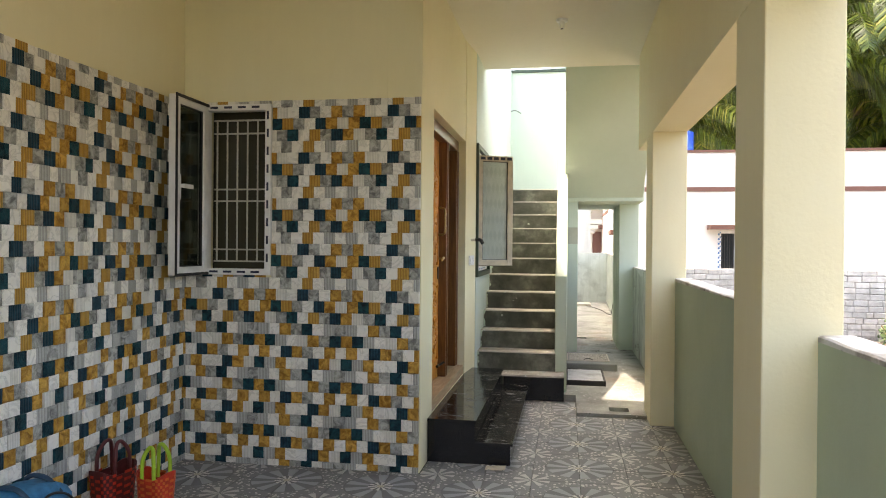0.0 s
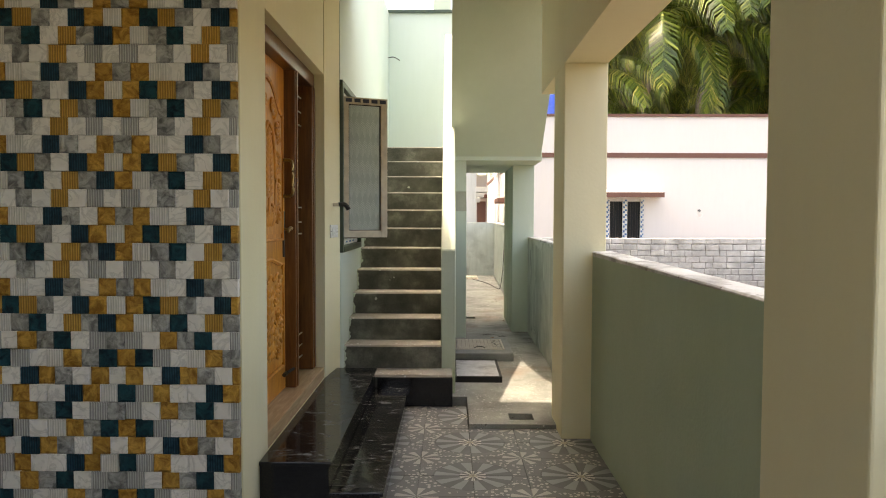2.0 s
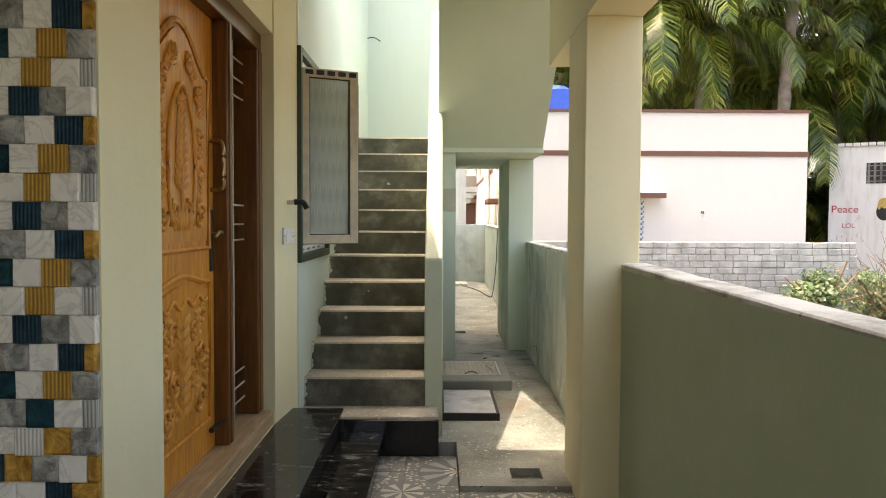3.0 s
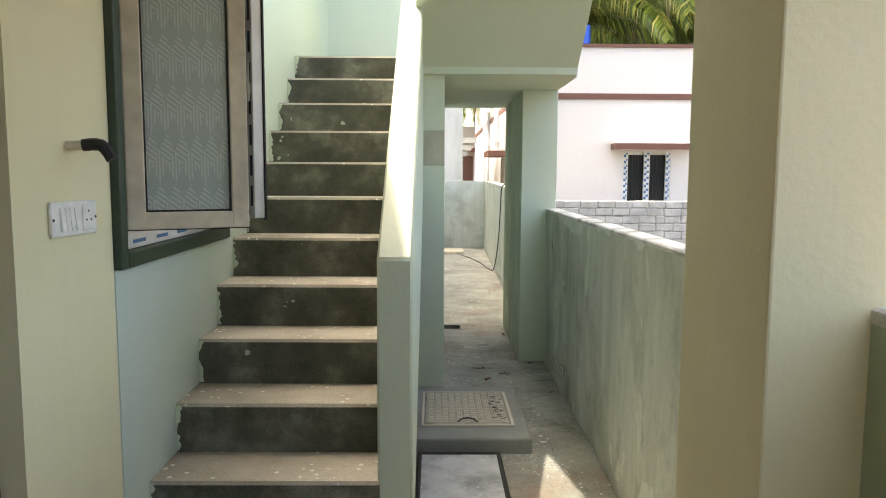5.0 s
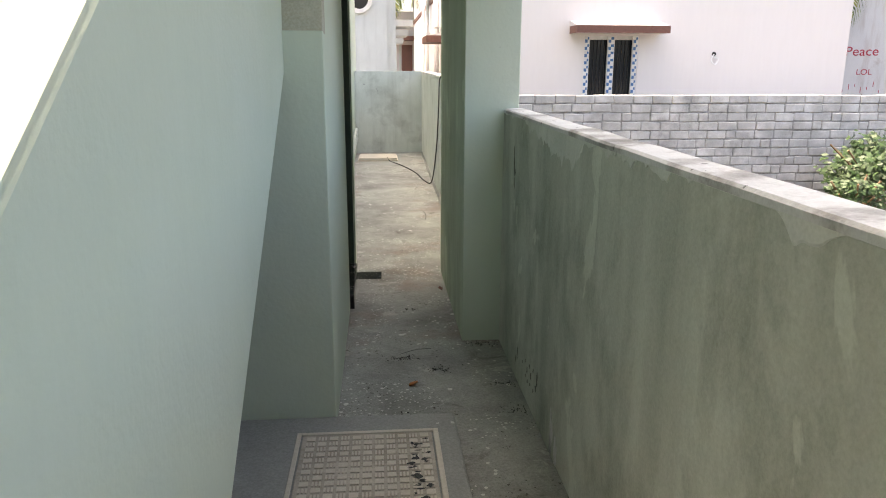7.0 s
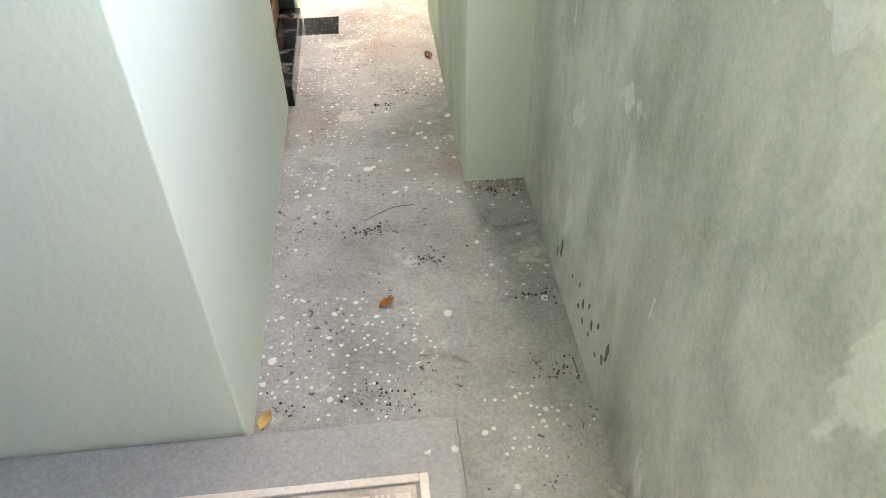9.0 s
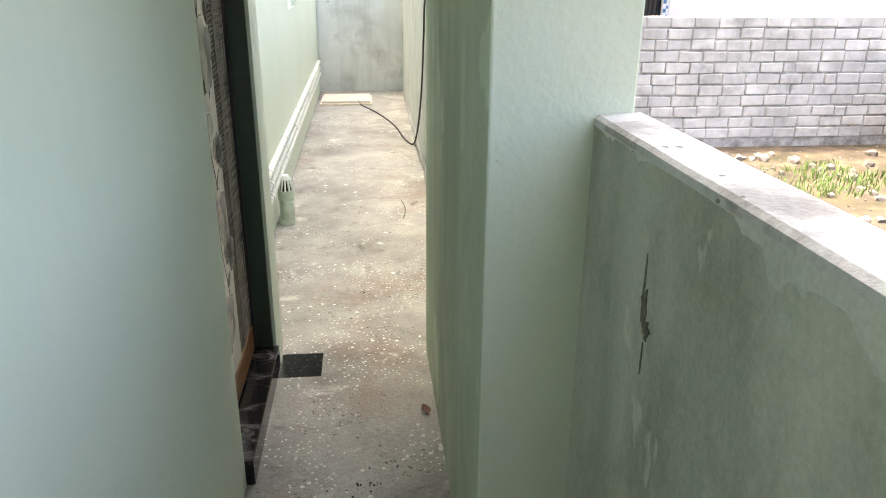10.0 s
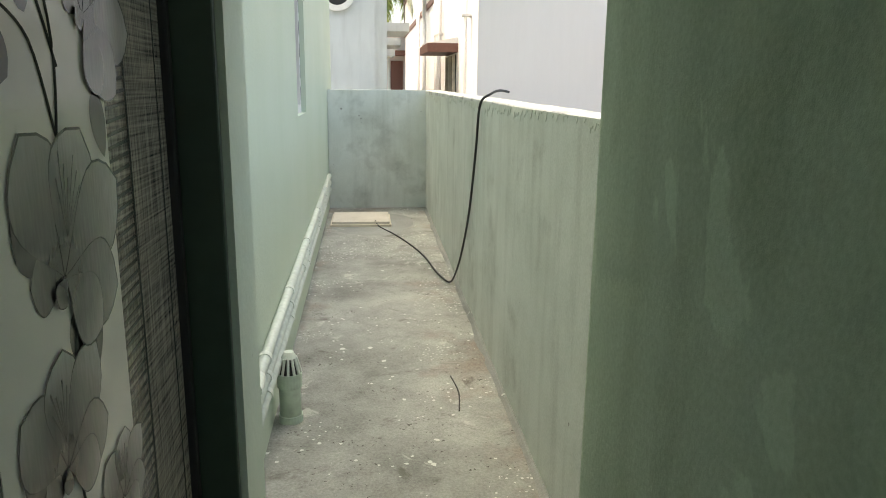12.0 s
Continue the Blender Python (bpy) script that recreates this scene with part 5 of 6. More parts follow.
setting("wall_washroom_inner", box(0.25, 9.4, 0.0, 0.3, 11.4, 1.62), GREEN, "plain inner wall of the washroom", "wall")

# conduits along the rear wall
for i, (z, r) in enumerate(((0.505, 0.020), (0.44, 0.019), (0.375, 0.019))):
    pipe = thing("wall_pipe", (1.05 + r, 14.6, z), "pale green painted plastic pipe clipped along the wall", "pipe", "pipes along the rear wall")
    part("pipe", cyl(bmesh.new(), (1.053 + r, 11.52, z - 0.05), (1.053 + r, 17.3, z + 0.02), r, seg=14), PIPE_WHITE, pipe, smooth=True)
    for y in (12.6, 13.4, 14.4, 15.4, 16.4):
        zz = z - 0.05 + (y - 11.42) * 0.07 / 5.88
        part("clip", cyl(bmesh.new(), (1.053 + r, y, zz), (1.053 + r, y + 0.03, zz), r + 0.004, seg=14), PIPE_WHITE, pipe)
    if i < 2:
        yc = 12.35 + 1.7 * i
        zz = z - 0.05 + (yc - 11.42) * 0.07 / 5.88
        part("coupling", cyl(bmesh.new(), (1.053 + r, yc, zz), (1.053 + r, yc + 0.10, zz), r + 0.006, seg=14), PIPE_WHITE, pipe)

VZ = rear_z(12.935) - 0.002
vent = thing("vent_pipe", (1.115, 12.935, VZ), "short pale green drain vent pipe with slotted cowl", "pipe")
part("pipe", cyl(bmesh.new(), (1.115, 12.935, VZ), (1.115, 12.935, VZ + 0.20), 0.042, seg=24), PIPE_GREEN, vent, smooth=True)
part("base_collar", cyl(bmesh.new(), (1.115, 12.935, VZ), (1.115, 12.935, VZ + 0.03), 0.047, seg=24), PIPE_GREEN, vent)
part("collar", cyl(bmesh.new(), (1.115, 12.935, VZ + 0.145), (1.115, 12.935, VZ + 0.20), 0.048, seg=24), PIPE_GREEN, vent)
cowl = part("cowl", cyl(bmesh.new(), (1.115, 12.935, VZ + 0.20), (1.115, 12.935, VZ + 0.262), 0.041, 0.026, seg=24), GASKET, vent, "slotted cowl")
for k in range(12):
    a = k * math.pi / 6
    part("fin", cyl(bmesh.new(), (1.115 + 0.045 * math.cos(a), 12.935 + 0.045 * math.sin(a), VZ + 0.20), (1.115 + 0.028 * math.cos(a), 12.935 + 0.028 * math.sin(a), VZ + 0.262), 0.0055, seg=6), PIPE_WHITE, cowl)
part("cap", cyl(bmesh.new(), (1.115, 12.935, VZ + 0.262), (1.115, 12.935, VZ + 0.285), 0.031, 0.018, seg=20), PIPE_WHITE, cowl)

RZ = rear_z(16.75)
rs = thing("rear_cover_slab", (1.36, 16.9, RZ), "pale brown square cover slab in a grey cement patch", "cover slab")
part("slab", box(1.115, 16.68, RZ - 0.01, 1.63, 17.2, RZ + 0.045, bevel=0.006), COVER, rs)
part("rim", box(1.10, 16.66, RZ - 0.01, 1.645, 17.22, RZ + 0.022, bevel=0.005), UPVC_OLD, rs)
bm = bmesh.new()
ring = []
for k in range(30):
    a = 2 * math.pi * k / 30
    r = 1 + 0.16 * noise.noise((math.cos(a) * 1.6, math.sin(a) * 1.6, 3.0))
    ring.append(bm.verts.new((1.46 + 0.40 * r * math.cos(a), 16.86 + 0.52 * r * math.sin(a), rear_z(16.86 + 0.52 * r * math.sin(a)) + 0.003)))
bm.faces.new(ring)
part("cement_patch", bm, SLAB, rs)

cb = thing("cable", (1.9, 14.9, FZ), "loose black cable hanging over the wall onto the floor", "cable")
G = [(y, rear_z(y) + 0.008) for y in (14.82, 14.87, 15.1, 15.5, 15.9, 16.3, 16.63)]
pts = [(2.17, 14.1, 1.345), (2.09, 13.93, 1.352), (2.03, 13.84, 1.335), (1.985, 13.88, 1.28), (1.982, 13.97, 1.05), (1.985, 14.2, 0.68), (1.982, 14.5, 0.36), (1.972, 14.74, 0.17)]
pts += [(x, y, z) for x, (y, z) in zip((1.955, 1.93, 1.89, 1.85, 1.77, 1.66, 1.54), G)] + [(1.50, 16.7, RZ + 0.05)]
part("wire", tube(bmesh.new(), smooth_path(pts, 8), 0.0065, 8), RUBBER, cb, smooth=True)

win3 = tagged(new("window_3"), "white framed rear window in the pale green wall", "window", kind="structure")
win3.matrix_basis = Matrix.Translation((1.0, 14.7, 1.2))
bm = bmesh.new()
for b in ((0.94, 14.402, 1.202, 1.02, 14.45, 2.498), (0.94, 14.95, 1.202, 1.02, 14.998, 2.498), (0.94, 14.45, 1.202, 1.02, 14.95, 1.25), (0.94, 14.45, 2.45, 1.02, 14.95, 2.498)):
    bx(bm, *b, bevel=0.003)
f3 = part("window_frame", bm, UPVC, win3)
tape_marks(f3, TAPE, [(1.0202, 14.962, 1.28 + 0.13 * i, 1.0212, 14.985, 1.36 + 0.13 * i) for i in range(9)])
part("pane", box(0.97, 14.452, 1.252, 0.976, 14.948, 2.448), DARK_PANE, win3)

def fallen_leaf(x, y, turn, mat, label, k=1.0):
    """A small curled leaf blade with a raised midrib."""
    lf = thing("dry_leaf", (x, y, FZ), label, "leaf")
    bm = bmesh.new()
    n = 6
    rows = []
    for i in range(n + 1):
        u = i / n
        w = 0.016 * k * math.sin(math.pi * min(0.97, u + 0.04)) ** 0.8
        px = (u - 0.5) * 0.055 * k
        rows.append([bm.verts.new(Matrix.Rotation(turn, 3, "Z") @ Vector((px, q * w, 0.003 + 0.011 * k * abs(q) + 0.006 * u * u)) + Vector((x, y, FZ))) for q in (-1, 0, 1)])
    for a, b in zip(rows, rows[1:]):
        for q in range(2):
            bm.faces.new((a[q], b[q], b[q + 1], a[q + 1]))
    part("blade", bm, mat, lf, smooth=True)


fallen_leaf(1.518, 9.603, 0.5, RUST_LEAF, "small curled rust-brown dry leaf on the cement", 0.8)
fallen_leaf(1.748, 10.96, 1.9, BROWN, "dark brown curled leaf on the cement by the pier", 0.9)
fallen_leaf(1.238, 9.275, 1.2, OCHRE_LEAF, "crumpled ochre leaf beside the wall corner", 0.9)
wire = thing("wall_wire", (0.21, 11.35, 3.55), "short loose wire end sticking out of the stairwell wall", "wire")
part("wire", tube(bmesh.new(), smooth_path([(0.19, 11.3, 3.58), (0.28, 11.25, 3.58), (0.36, 11.22, 3.53)], 5), 0.007, 6), BLACK, wire)
edge = setting("coping_stairwell", box(-0.05, 11.36, 4.2, 2.05, 11.64, 4.24), DARK_GREEN, "dark coping on the stairwell wall", "coping")

# rough mortar along the foot of the rear parapet
bm = bmesh.new()
rnd = random.Random(8)
rings = []
for k in range(150):
    y = 11.45 + 6.1 * k / 149
    xf, zf = 1.98 + 0.0088 * (y - 11.4), rear_z(y)
    w = 0.022 + 0.022 * abs(noise.noise((y * 3.1, 0.3, 0))) + rnd.uniform(0, 0.008)
    h = 0.016 + 0.03 * abs(noise.noise((y * 2.3, 4.3, 0))) + rnd.uniform(0, 0.006)
    rings.append([bm.verts.new(v) for v in ((xf, y, zf + h), (xf - w * 0.5, y, zf + h * 0.6), (xf - w, y, zf - 0.002))])
for a, b in zip(rings, rings[1:]):
    for i in range(2):
        bm.faces.new((a[i], a[i + 1], b[i + 1], b[i]))
bmesh.ops.recalc_face_normals(bm, faces=bm.faces[:])
setting("mortar_fillet", bm, SLAB, "crumbling mortar fillet at the foot of the wall", "trim")


def twig(pts, r, label):
    t = thing("twig", pts[0], label, "twig")
    part("stem", tube(bmesh.new(), smooth_path(pts, 4), r, 5), RUBBER, t)


twig([(1.78, 12.95, rear_z(12.95) + 0.004), (1.80, 13.12, rear_z(13.12) + 0.006), (1.785, 13.3, rear_z(13.3) + 0.004)], 0.003, "thin dark twig lying on the cement floor")
twig([(1.47, 9.95, FZ + 0.003), (1.55, 10.0, FZ + 0.004), (1.62, 10.01, FZ + 0.003)], 0.0009, "thin dark straw lying on the cement floor")
# grit clusters swept together on the floor
for cx, cy, n in ((1.484, 9.905, 130), (1.635, 9.768, 100), (1.46, 9.33, 60), (1.53, 9.28, 60), (1.55, 10.6, 40), (1.90, 9.6, 60), (1.87, 10.06, 90), (1.93, 9.35, 70), (1.27, 9.30, 50)):
    bm = bmesh.new()
    for _ in range(n):
        s = 0.0008 + 0.0032 * rnd.random() ** 3
        a_, l_ = rnd.uniform(0, 6.283), abs(rnd.gauss(0, 0.032))
        x, y = cx + l_ * 1.3 * math.cos(a_) + 0.02 * rnd.gauss(0, 1), cy + 0.7 * l_ * math.sin(a_) + rnd.gauss(0, 0.01)
        r = bmesh.ops.create_icosphere(bm, subdivisions=1, radius=s, matrix=Matrix.Translation((min(x, 1.95), y, FZ + s * 0.3)))
    tagged(part("grit", bm, GRIT, None), "dark grit swept into a small heap", "grit", kind="stuff")


# ---- bags and scraps in the carport ----
def bag(cx, cy, w, d, h, body_mat, weave_mat, handle_mat, label, turn):
    b = thing("woven_bag", (cx, cy, 0), label, "bag", "bags on the carport floor")
    bm = bmesh.new()
    rings, n = [], 28
    for k in range(9):
        t = k / 8
        f = 0.86 + 0.16 * t
        ring = []
        for i in range(n):
            a = 2 * math.pi * i / n
            c, s = math.cos(a), math.sin(a)
            x = math.copysign(abs(c) ** 0.55, c) * w / 2 * f
            y = math.copysign(abs(s) ** 0.55, s) * d / 2 * f
            ring.append(bm.verts.new((x, y, h * t + 0.004 + (0.02 * math.cos(2 * a) if k == 8 else 0))))
        rings.append(ring)
    bm.faces.new(rings[0][::-1])
    for a, c in zip(rings, rings[1:]):
        for i in range(n):
            bm.faces.new((a[i], a[(i + 1) % n], c[(i + 1) % n], c[i]))
    ins = [bm.verts.new(v.co * 0.94 + Vector((0, 0, 0.012))) for v in rings[-1]]
    low = [bm.verts.new((v.co.x * 0.9, v.co.y * 0.9, 0.06)) for v in rings[-1]]
    for i in range(n):
        j = (i + 1) % n
        bm.faces.new((rings[-1][i], rings[-1][j], ins[j], ins[i]))
        bm.faces.new((ins[i], ins[j], low[j], low[i]))
    bm.faces.new(low)
    bmesh.ops.recalc_face_normals(bm, faces=bm.faces[:])
    body = part("body", bm, body_mat, b)
    body.matrix_parent_inverse = Matrix.Identity(4)
    bm = bmesh.new()
    for k in range(10):
        z = 0.02 + (h - 0.04) * k / 9
        f = 0.86 + 0.16 * z / h + 0.01
        for i in range(n):
            if (i + k) % 2:
                continue
            def at(a, q):
                c, s = math.cos(a), math.sin(a)
                return Vector((math.copysign(abs(c) ** 0.55, c) * w / 2 * q, math.copysign(abs(s) ** 0.55, s) * d / 2 * q, 0))
            a0, a1 = 2 * math.pi * i / n, 2 * math.pi * (i + 0.9) / n
            q = f + 0.012
            p0, p1 = at(a0, q), at(a1, q)
            dz = Vector((0, 0, (h - 0.04) / 11))
            bm.faces.new([bm.verts.new(v + Vector((0, 0, z))) for v in (p0, p1, p1 + dz, p0 + dz)])
    st = part("weave", bm, weave_mat, b, "contrasting woven straps")
    st.matrix_parent_inverse = Matrix.Identity(4)
    for y in (-d / 2 * 0.8, d / 2 * 0.8):
        bm = tube(bmesh.new(), smooth_path([(-w * 0.22, y, h * 0.8), (-w * 0.2, y, h + 0.08), (-w * 0.08, y * 0.7, h + 0.145), (w * 0.08, y * 0.7, h + 0.145), (w * 0.2, y, h + 0.08), (w * 0.22, y, h * 0.8)], 5), 0.011, 8)
        hd = part("handle", bm, handle_mat, b, smooth=True)
        hd.matrix_parent_inverse = Matrix.Identity(4)
    b.matrix_basis = pose(cx, cy, 0, 0, 0, turn)
    return b


bag(-1.385, 3.60, 0.26, 0.15, 0.22, WOVEN_DARK, WOVEN_RED, WOVEN_DARK, "red and maroon woven plastic bag with maroon handles", 82)
bag(-1.14, 3.62, 0.19, 0.15, 0.20, WOVEN_RED, WOVEN_ORANGE, WOVEN_LIME, "red woven plastic bag with lime green handles", -12)
bp = thing("backpack", (-1.36, 2.90, 0), "blue nylon backpack lying on the tiled floor", "backpack")
bm = bmesh.new()
bmesh.ops.create_uvsphere(bm, u_segments=24, v_segments=16, radius=1.0)
for v in bm.verts:
    k = 1 + 0.08 * noise.noise(v.co * 2.2)
    v.co = Vector((math.copysign(abs(v.co.x) ** 0.7, v.co.x) * 0.15 * k, math.copysign(abs(v.co.y) ** 0.7, v.co.y) * 0.22 * k, math.copysign(abs(v.co.z) ** 0.7, v.co.z) * 0.175 * k + 0.185)) + Vector((-1.36, 2.90, 0))
part("body", bm, BACKPACK, bp, smooth=True)
bm = bmesh.new()
bmesh.ops.create_uvsphere(bm, u_segments=20, v_segments=12, radius=1.0)
for v in bm.verts:
    v.co = Vector((v.co.x * 0.10 - 1.25, v.co.y * 0.15 + 2.90, v.co.z * 0.13 + 0.16))
part("pocket", bm, BACKPACK_DARK, bp, "darker front pocket", smooth=True)
for dy in (-0.09, 0.09):
    part("strap", tube(bmesh.new(), smooth_path([(-1.46, 2.90 + dy, 0.20), (-1.42, 2.90 + dy, 0.355), (-1.32, 2.90 + dy, 0.365), (-1.24, 2.90 + dy, 0.30)], 5), 0.012, 6), BACKPACK_DARK, bp)
part("zip", tube(bmesh.new(), smooth_path([(-1.20, 2.73, 0.20), (-1.21, 2.80, 0.29), (-1.22, 2.90, 0.325), (-1.21, 3.0, 0.29), (-1.20, 3.07, 0.20)], 5), 0.006, 6), GASKET, bp)

sc = thing("paper_scrap", (0.62, 4.70, 0.0), "crumpled scrap of brown paper on the floor tiles", "paper")
bm = bmesh.new()
vs = [[bm.verts.new((0.56 + 0.13 * i / 5, 4.66 + 0.09 * j / 4 + 0.02 * i / 5, 0.004 + 0.018 * abs(noise.noise((i * 0.9, j * 1.3, 0.5))))) for j in range(5)] for i in range(6)]
for i in range(5):
    for j in range(4):
        bm.faces.new((vs[i][j], vs[i + 1][j], vs[i + 1][j + 1], vs[i][j + 1]))
part("sheet", bm, PAPER, sc)


# ---- neighbouring house ----
HX0, HX1, HY, HT = 2.72, 9.32, 18.8, 3.85
nb = thing("neighbour_house", (6, 22, -0.6), "single-storey pale pink house with brown bands", "house")
bm = bmesh.new()
bx(bm, HX0, HY, -0.6, 4.77, HY + 0.23, HT)
bx(bm, 4.77, HY, -0.6, 5.68, HY + 0.23, 0.85)
bx(bm, 4.77, HY, 1.9, 5.68, HY + 0.23, HT)
bx(bm, 5.68, HY, -0.6, HX1, HY + 0.23, HT)
part("front_wall", bm, PINK, nb)
part("side_wall", box(HX0, HY + 0.23, -0.6, HX0 + 0.23, 34, HT), PINK, nb)
part("far_wall", box(HX1 - 0.23, HY + 0.23, -0.6, HX1, 34, HT), PINK, nb)
part("rear_wall", box(HX0 + 0.23, 33.77, -0.6, HX1 - 0.23, 34, HT), PINK, nb)
part("roof", box(HX0 + 0.23, HY + 0.23, 2.95, HX1 - 0.23, 33.77, 3.1), PINK, nb)
bm = bmesh.new()
bx(bm, HX0 - 0.03, HY - 0.04, HT, HX1 + 0.03, HY + 0.26, HT + 0.06)
bx(bm, HX0 - 0.03, HY + 0.26, HT, HX0 + 0.26, 34, HT + 0.06)
part("coping", bm, BROWN, nb, "brown painted coping")
bm = bmesh.new()
bx(bm, HX0 - 0.03, HY - 0.03, 2.88, HX1 + 0.02, HY, 2.99)
bx(bm, HX0 - 0.03, HY, 2.88, HX0, 34, 2.99)
part("band", bm, BROWN, nb, "brown painted band")


def shade(parent, x0, y0, x1, y1, z, front):
    bm = bmesh.new()
    if front == "y":
        prism(bm, [(y0, z), (y1, z), (y1, z + 0.20), (y0, z + 0.11)], "x", x0, x1)
    else:
        prism(bm, [(x0, z), (x1, z), (x1, z + 0.20), (x0, z + 0.11)], "y", y0, y1)
    s = part("sunshade", bm, PINK, parent, "sloping concrete sunshade with brown edge")
    if front == "y":
        e = bx(bmesh.new(), x0 - 0.006, y0 - 0.008, z - 0.004, x1 + 0.006, y0 - 0.001, z + 0.112)
        bx(e, x0 - 0.006, y0 - 0.001, z - 0.004, x0 - 0.001, y1, z + 0.112)
    else:
        e = bx(bmesh.new(), x0 - 0.008, y0 - 0.006, z - 0.004, x0 - 0.001, y1 + 0.006, z + 0.112)
        bx(e, x0 - 0.001, y0 - 0.006, z - 0.004, x1, y0 - 0.001, z + 0.112)
        bx(e, x0, y0, z - 0.008, x1, y1, z - 0.001)
    part("edge_band", e, BROWN, s)


shade(nb, 4.52, HY - 0.45, 6.02, HY, 1.93, "y")
wn1 = part("window", box(4.772, HY + 0.10, 0.852, 5.678, HY + 0.13, 1.898), DARK_PANE, nb)
for x0, x1 in ((4.772, 4.86), (5.17, 5.28), (5.59, 5.678)):
    f = part("window_frame", box(x0, HY + 0.008, 0.852, x1, HY + 0.06, 1.898), UPVC, wn1)
    bm = bmesh.new()
    for k in range(9):
        z = 0.87 + 0.115 * k
        bx(bm, x0 + 0.008, HY + 0.004, z, x0 + 0.05, HY + 0.0078, z + 0.05)
        bx(bm, x0 + 0.05, HY + 0.004, z + 0.05, x1 - 0.012, HY + 0.0078, z + 0.09)
    tagged(part("film_print", bm, TAPE_BLUE, f, "blue printed marks on protective film"), kind="stuff")
for z0, z1 in ((0.853, 0.90), (1.84, 1.897)):
    part("window_rail", box(4.86, HY + 0.055, z0, 5.59, HY + 0.098, z1), UPVC, wn1)
for k in range(5):
    for x0 in (4.90, 5.31):
        part("grille_bar", cyl(bmesh.new(), (x0 + 0.06 * k, HY + 0.085, 0.90), (x0 + 0.06 * k, HY + 0.085, 1.84), 0.006, seg=6), BLACK, wn1)
part("conduit_hole", cyl(bmesh.new(), (6.98, HY - 0.02, 1.62), (6.98, HY + 0.01, 1.62), 0.035, seg=12), BLACK, nb)
part("loose_wire", tube(bmesh.new(), smooth_path([(6.98, HY - 0.02, 1.62), (6.92, HY - 0.05, 1.52), (7.0, HY - 0.05, 1.45), (7.05, HY - 0.04, 1.54), (6.97, HY - 0.04, 1.56)], 5), 0.008, 6), PLASTIC, nb)
shade(nb, HX0 - 0.42, 20.6, HX0, 22.0, 1.85, "x")
part("side_window", box(HX0 - 0.012, 20.8, 0.6, HX0 + 0.02, 21.8, 1.82), DARK_PANE, nb)
for y in (20.85, 21.3, 21.75):
    part("side_window_bar", box(HX0 - 0.05, y - 0.03, 0.6, HX0 - 0.013, y + 0.03, 1.82), UPVC_OLD, nb)
for y, zt in ((19.35, 3.6), (22.6, 3.7), (23.0, 3.1), (25.6, 3.2), (27.2, 3.1)):
    pp = part("downpipe", cyl(bmesh.new(), (HX0 - 0.07, y, -0.6), (HX0 - 0.07, y, zt), 0.045 if y > 20 else 0.02, seg=10), PINK, nb, smooth=True)
    for z in (0.9, 2.2):
        part("bracket", box(HX0 - 0.12, y - 0.06, z, HX0 - 0.001, y + 0.06, z + 0.03), PINK, pp)

tk = thing("water_tank", (4.1, 21.5, 3.1), "blue ribbed plastic water tank on the roof", "water tank")
part("tank", cyl(bmesh.new(), (4.1, 21.5, 3.1), (4.1, 21.5, 4.75), 0.52, seg=28), TANK, tk, smooth=False)
for z in (3.95, 4.2, 4.45):
    part("rib", cyl(bmesh.new(), (4.1, 21.5, z), (4.1, 21.5, z + 0.06), 0.535, seg=28), TANK, tk)
part("lid", cyl(bmesh.new(), (4.1, 21.5, 4.75), (4.1, 21.5, 4.9), 0.5, 0.2, seg=24), TANK, tk)

# ---- building behind the rear wall ----
bb = thing("rear_building", (0, 21, -0.6), "blue-grey rendered building with a round vent opening", "building")
part("wall", box(-4, 20.0, -0.6, 1.56, 20.3, 2.86), BLUE_WALL, bb)
part("side_wall", box(1.33, 20.3, -0.6, 1.56, 27, 2.86), BLUE_WALL, bb)
part("column", box(1.56, 20.1, -0.6, 1.72, 20.4, 2.95), BLUE_WALL, bb)
ring = bmesh.new()
for k in range(28):
    a0, a1 = 2 * math.pi * k / 28, 2 * math.pi * (k + 1) / 28
    def pt(a, r, y):
        return ring.verts.new((1.09 + r * math.cos(a), y, 2.52 + r * math.sin(a)))
    ring.faces.new((pt(a0, 0.155, 19.95), pt(a1, 0.155, 19.95), pt(a1, 0.225, 19.95), pt(a0, 0.225, 19.95)))
    ring.faces.new((pt(a0, 0.225, 19.95), pt(a1, 0.225, 19.95), pt(a1, 0.225, 20.0), pt(a0, 0.225, 20.0)))
rr = part("vent_ring", ring, UPVC, bb, "raised white vent ring")
part("vent_hole", cyl(bmesh.new(), (1.09, 19.975, 2.52), (1.09, 19.998, 2.52), 0.157, seg=28), GASKET, rr)
part("lintel", box(-4, 19.9, 2.9, 1.45, 20.3, 3.35), GREEN, bb)
part("upper_slab", box(-4, 19.7, 3.35, 1.55, 24, 3.5), DARK_GREEN, bb)
for i, (y, z) in enumerate(((21.2, 2.15), (23.0, 2.05), (24.8, 1.95))):
    part("ledge", box(1.56, y, z, 2.08 - 0.03 * i, y + 1.2, z + 0.12), BLUE_WALL, bb)
far = thing("far_house", (2.3, 36, -0.6), "distant pinkish house with brown shade ledge", "house")
part("wall", box(1.6, 35, -0.6, 4.5, 40, 3.4), PINK, far)
part("ledge", box(1.5, 34.3, 2.35, 3.6, 35, 2.5), BROWN, far)
part("door", box(2.3, 34.96, 0.4, 2.7, 34.998, 2.2), BROWN, far)
part("window", box(1.72, 34.96, 0.8, 2.1, 34.998, 2.0), DARK_PANE, far)
for x in (1.75, 2.05, 2.2):
    part("post", box(x, 34.9, -0.6, x + 0.06, 34.955, 2.3), PIPE_WHITE, far)

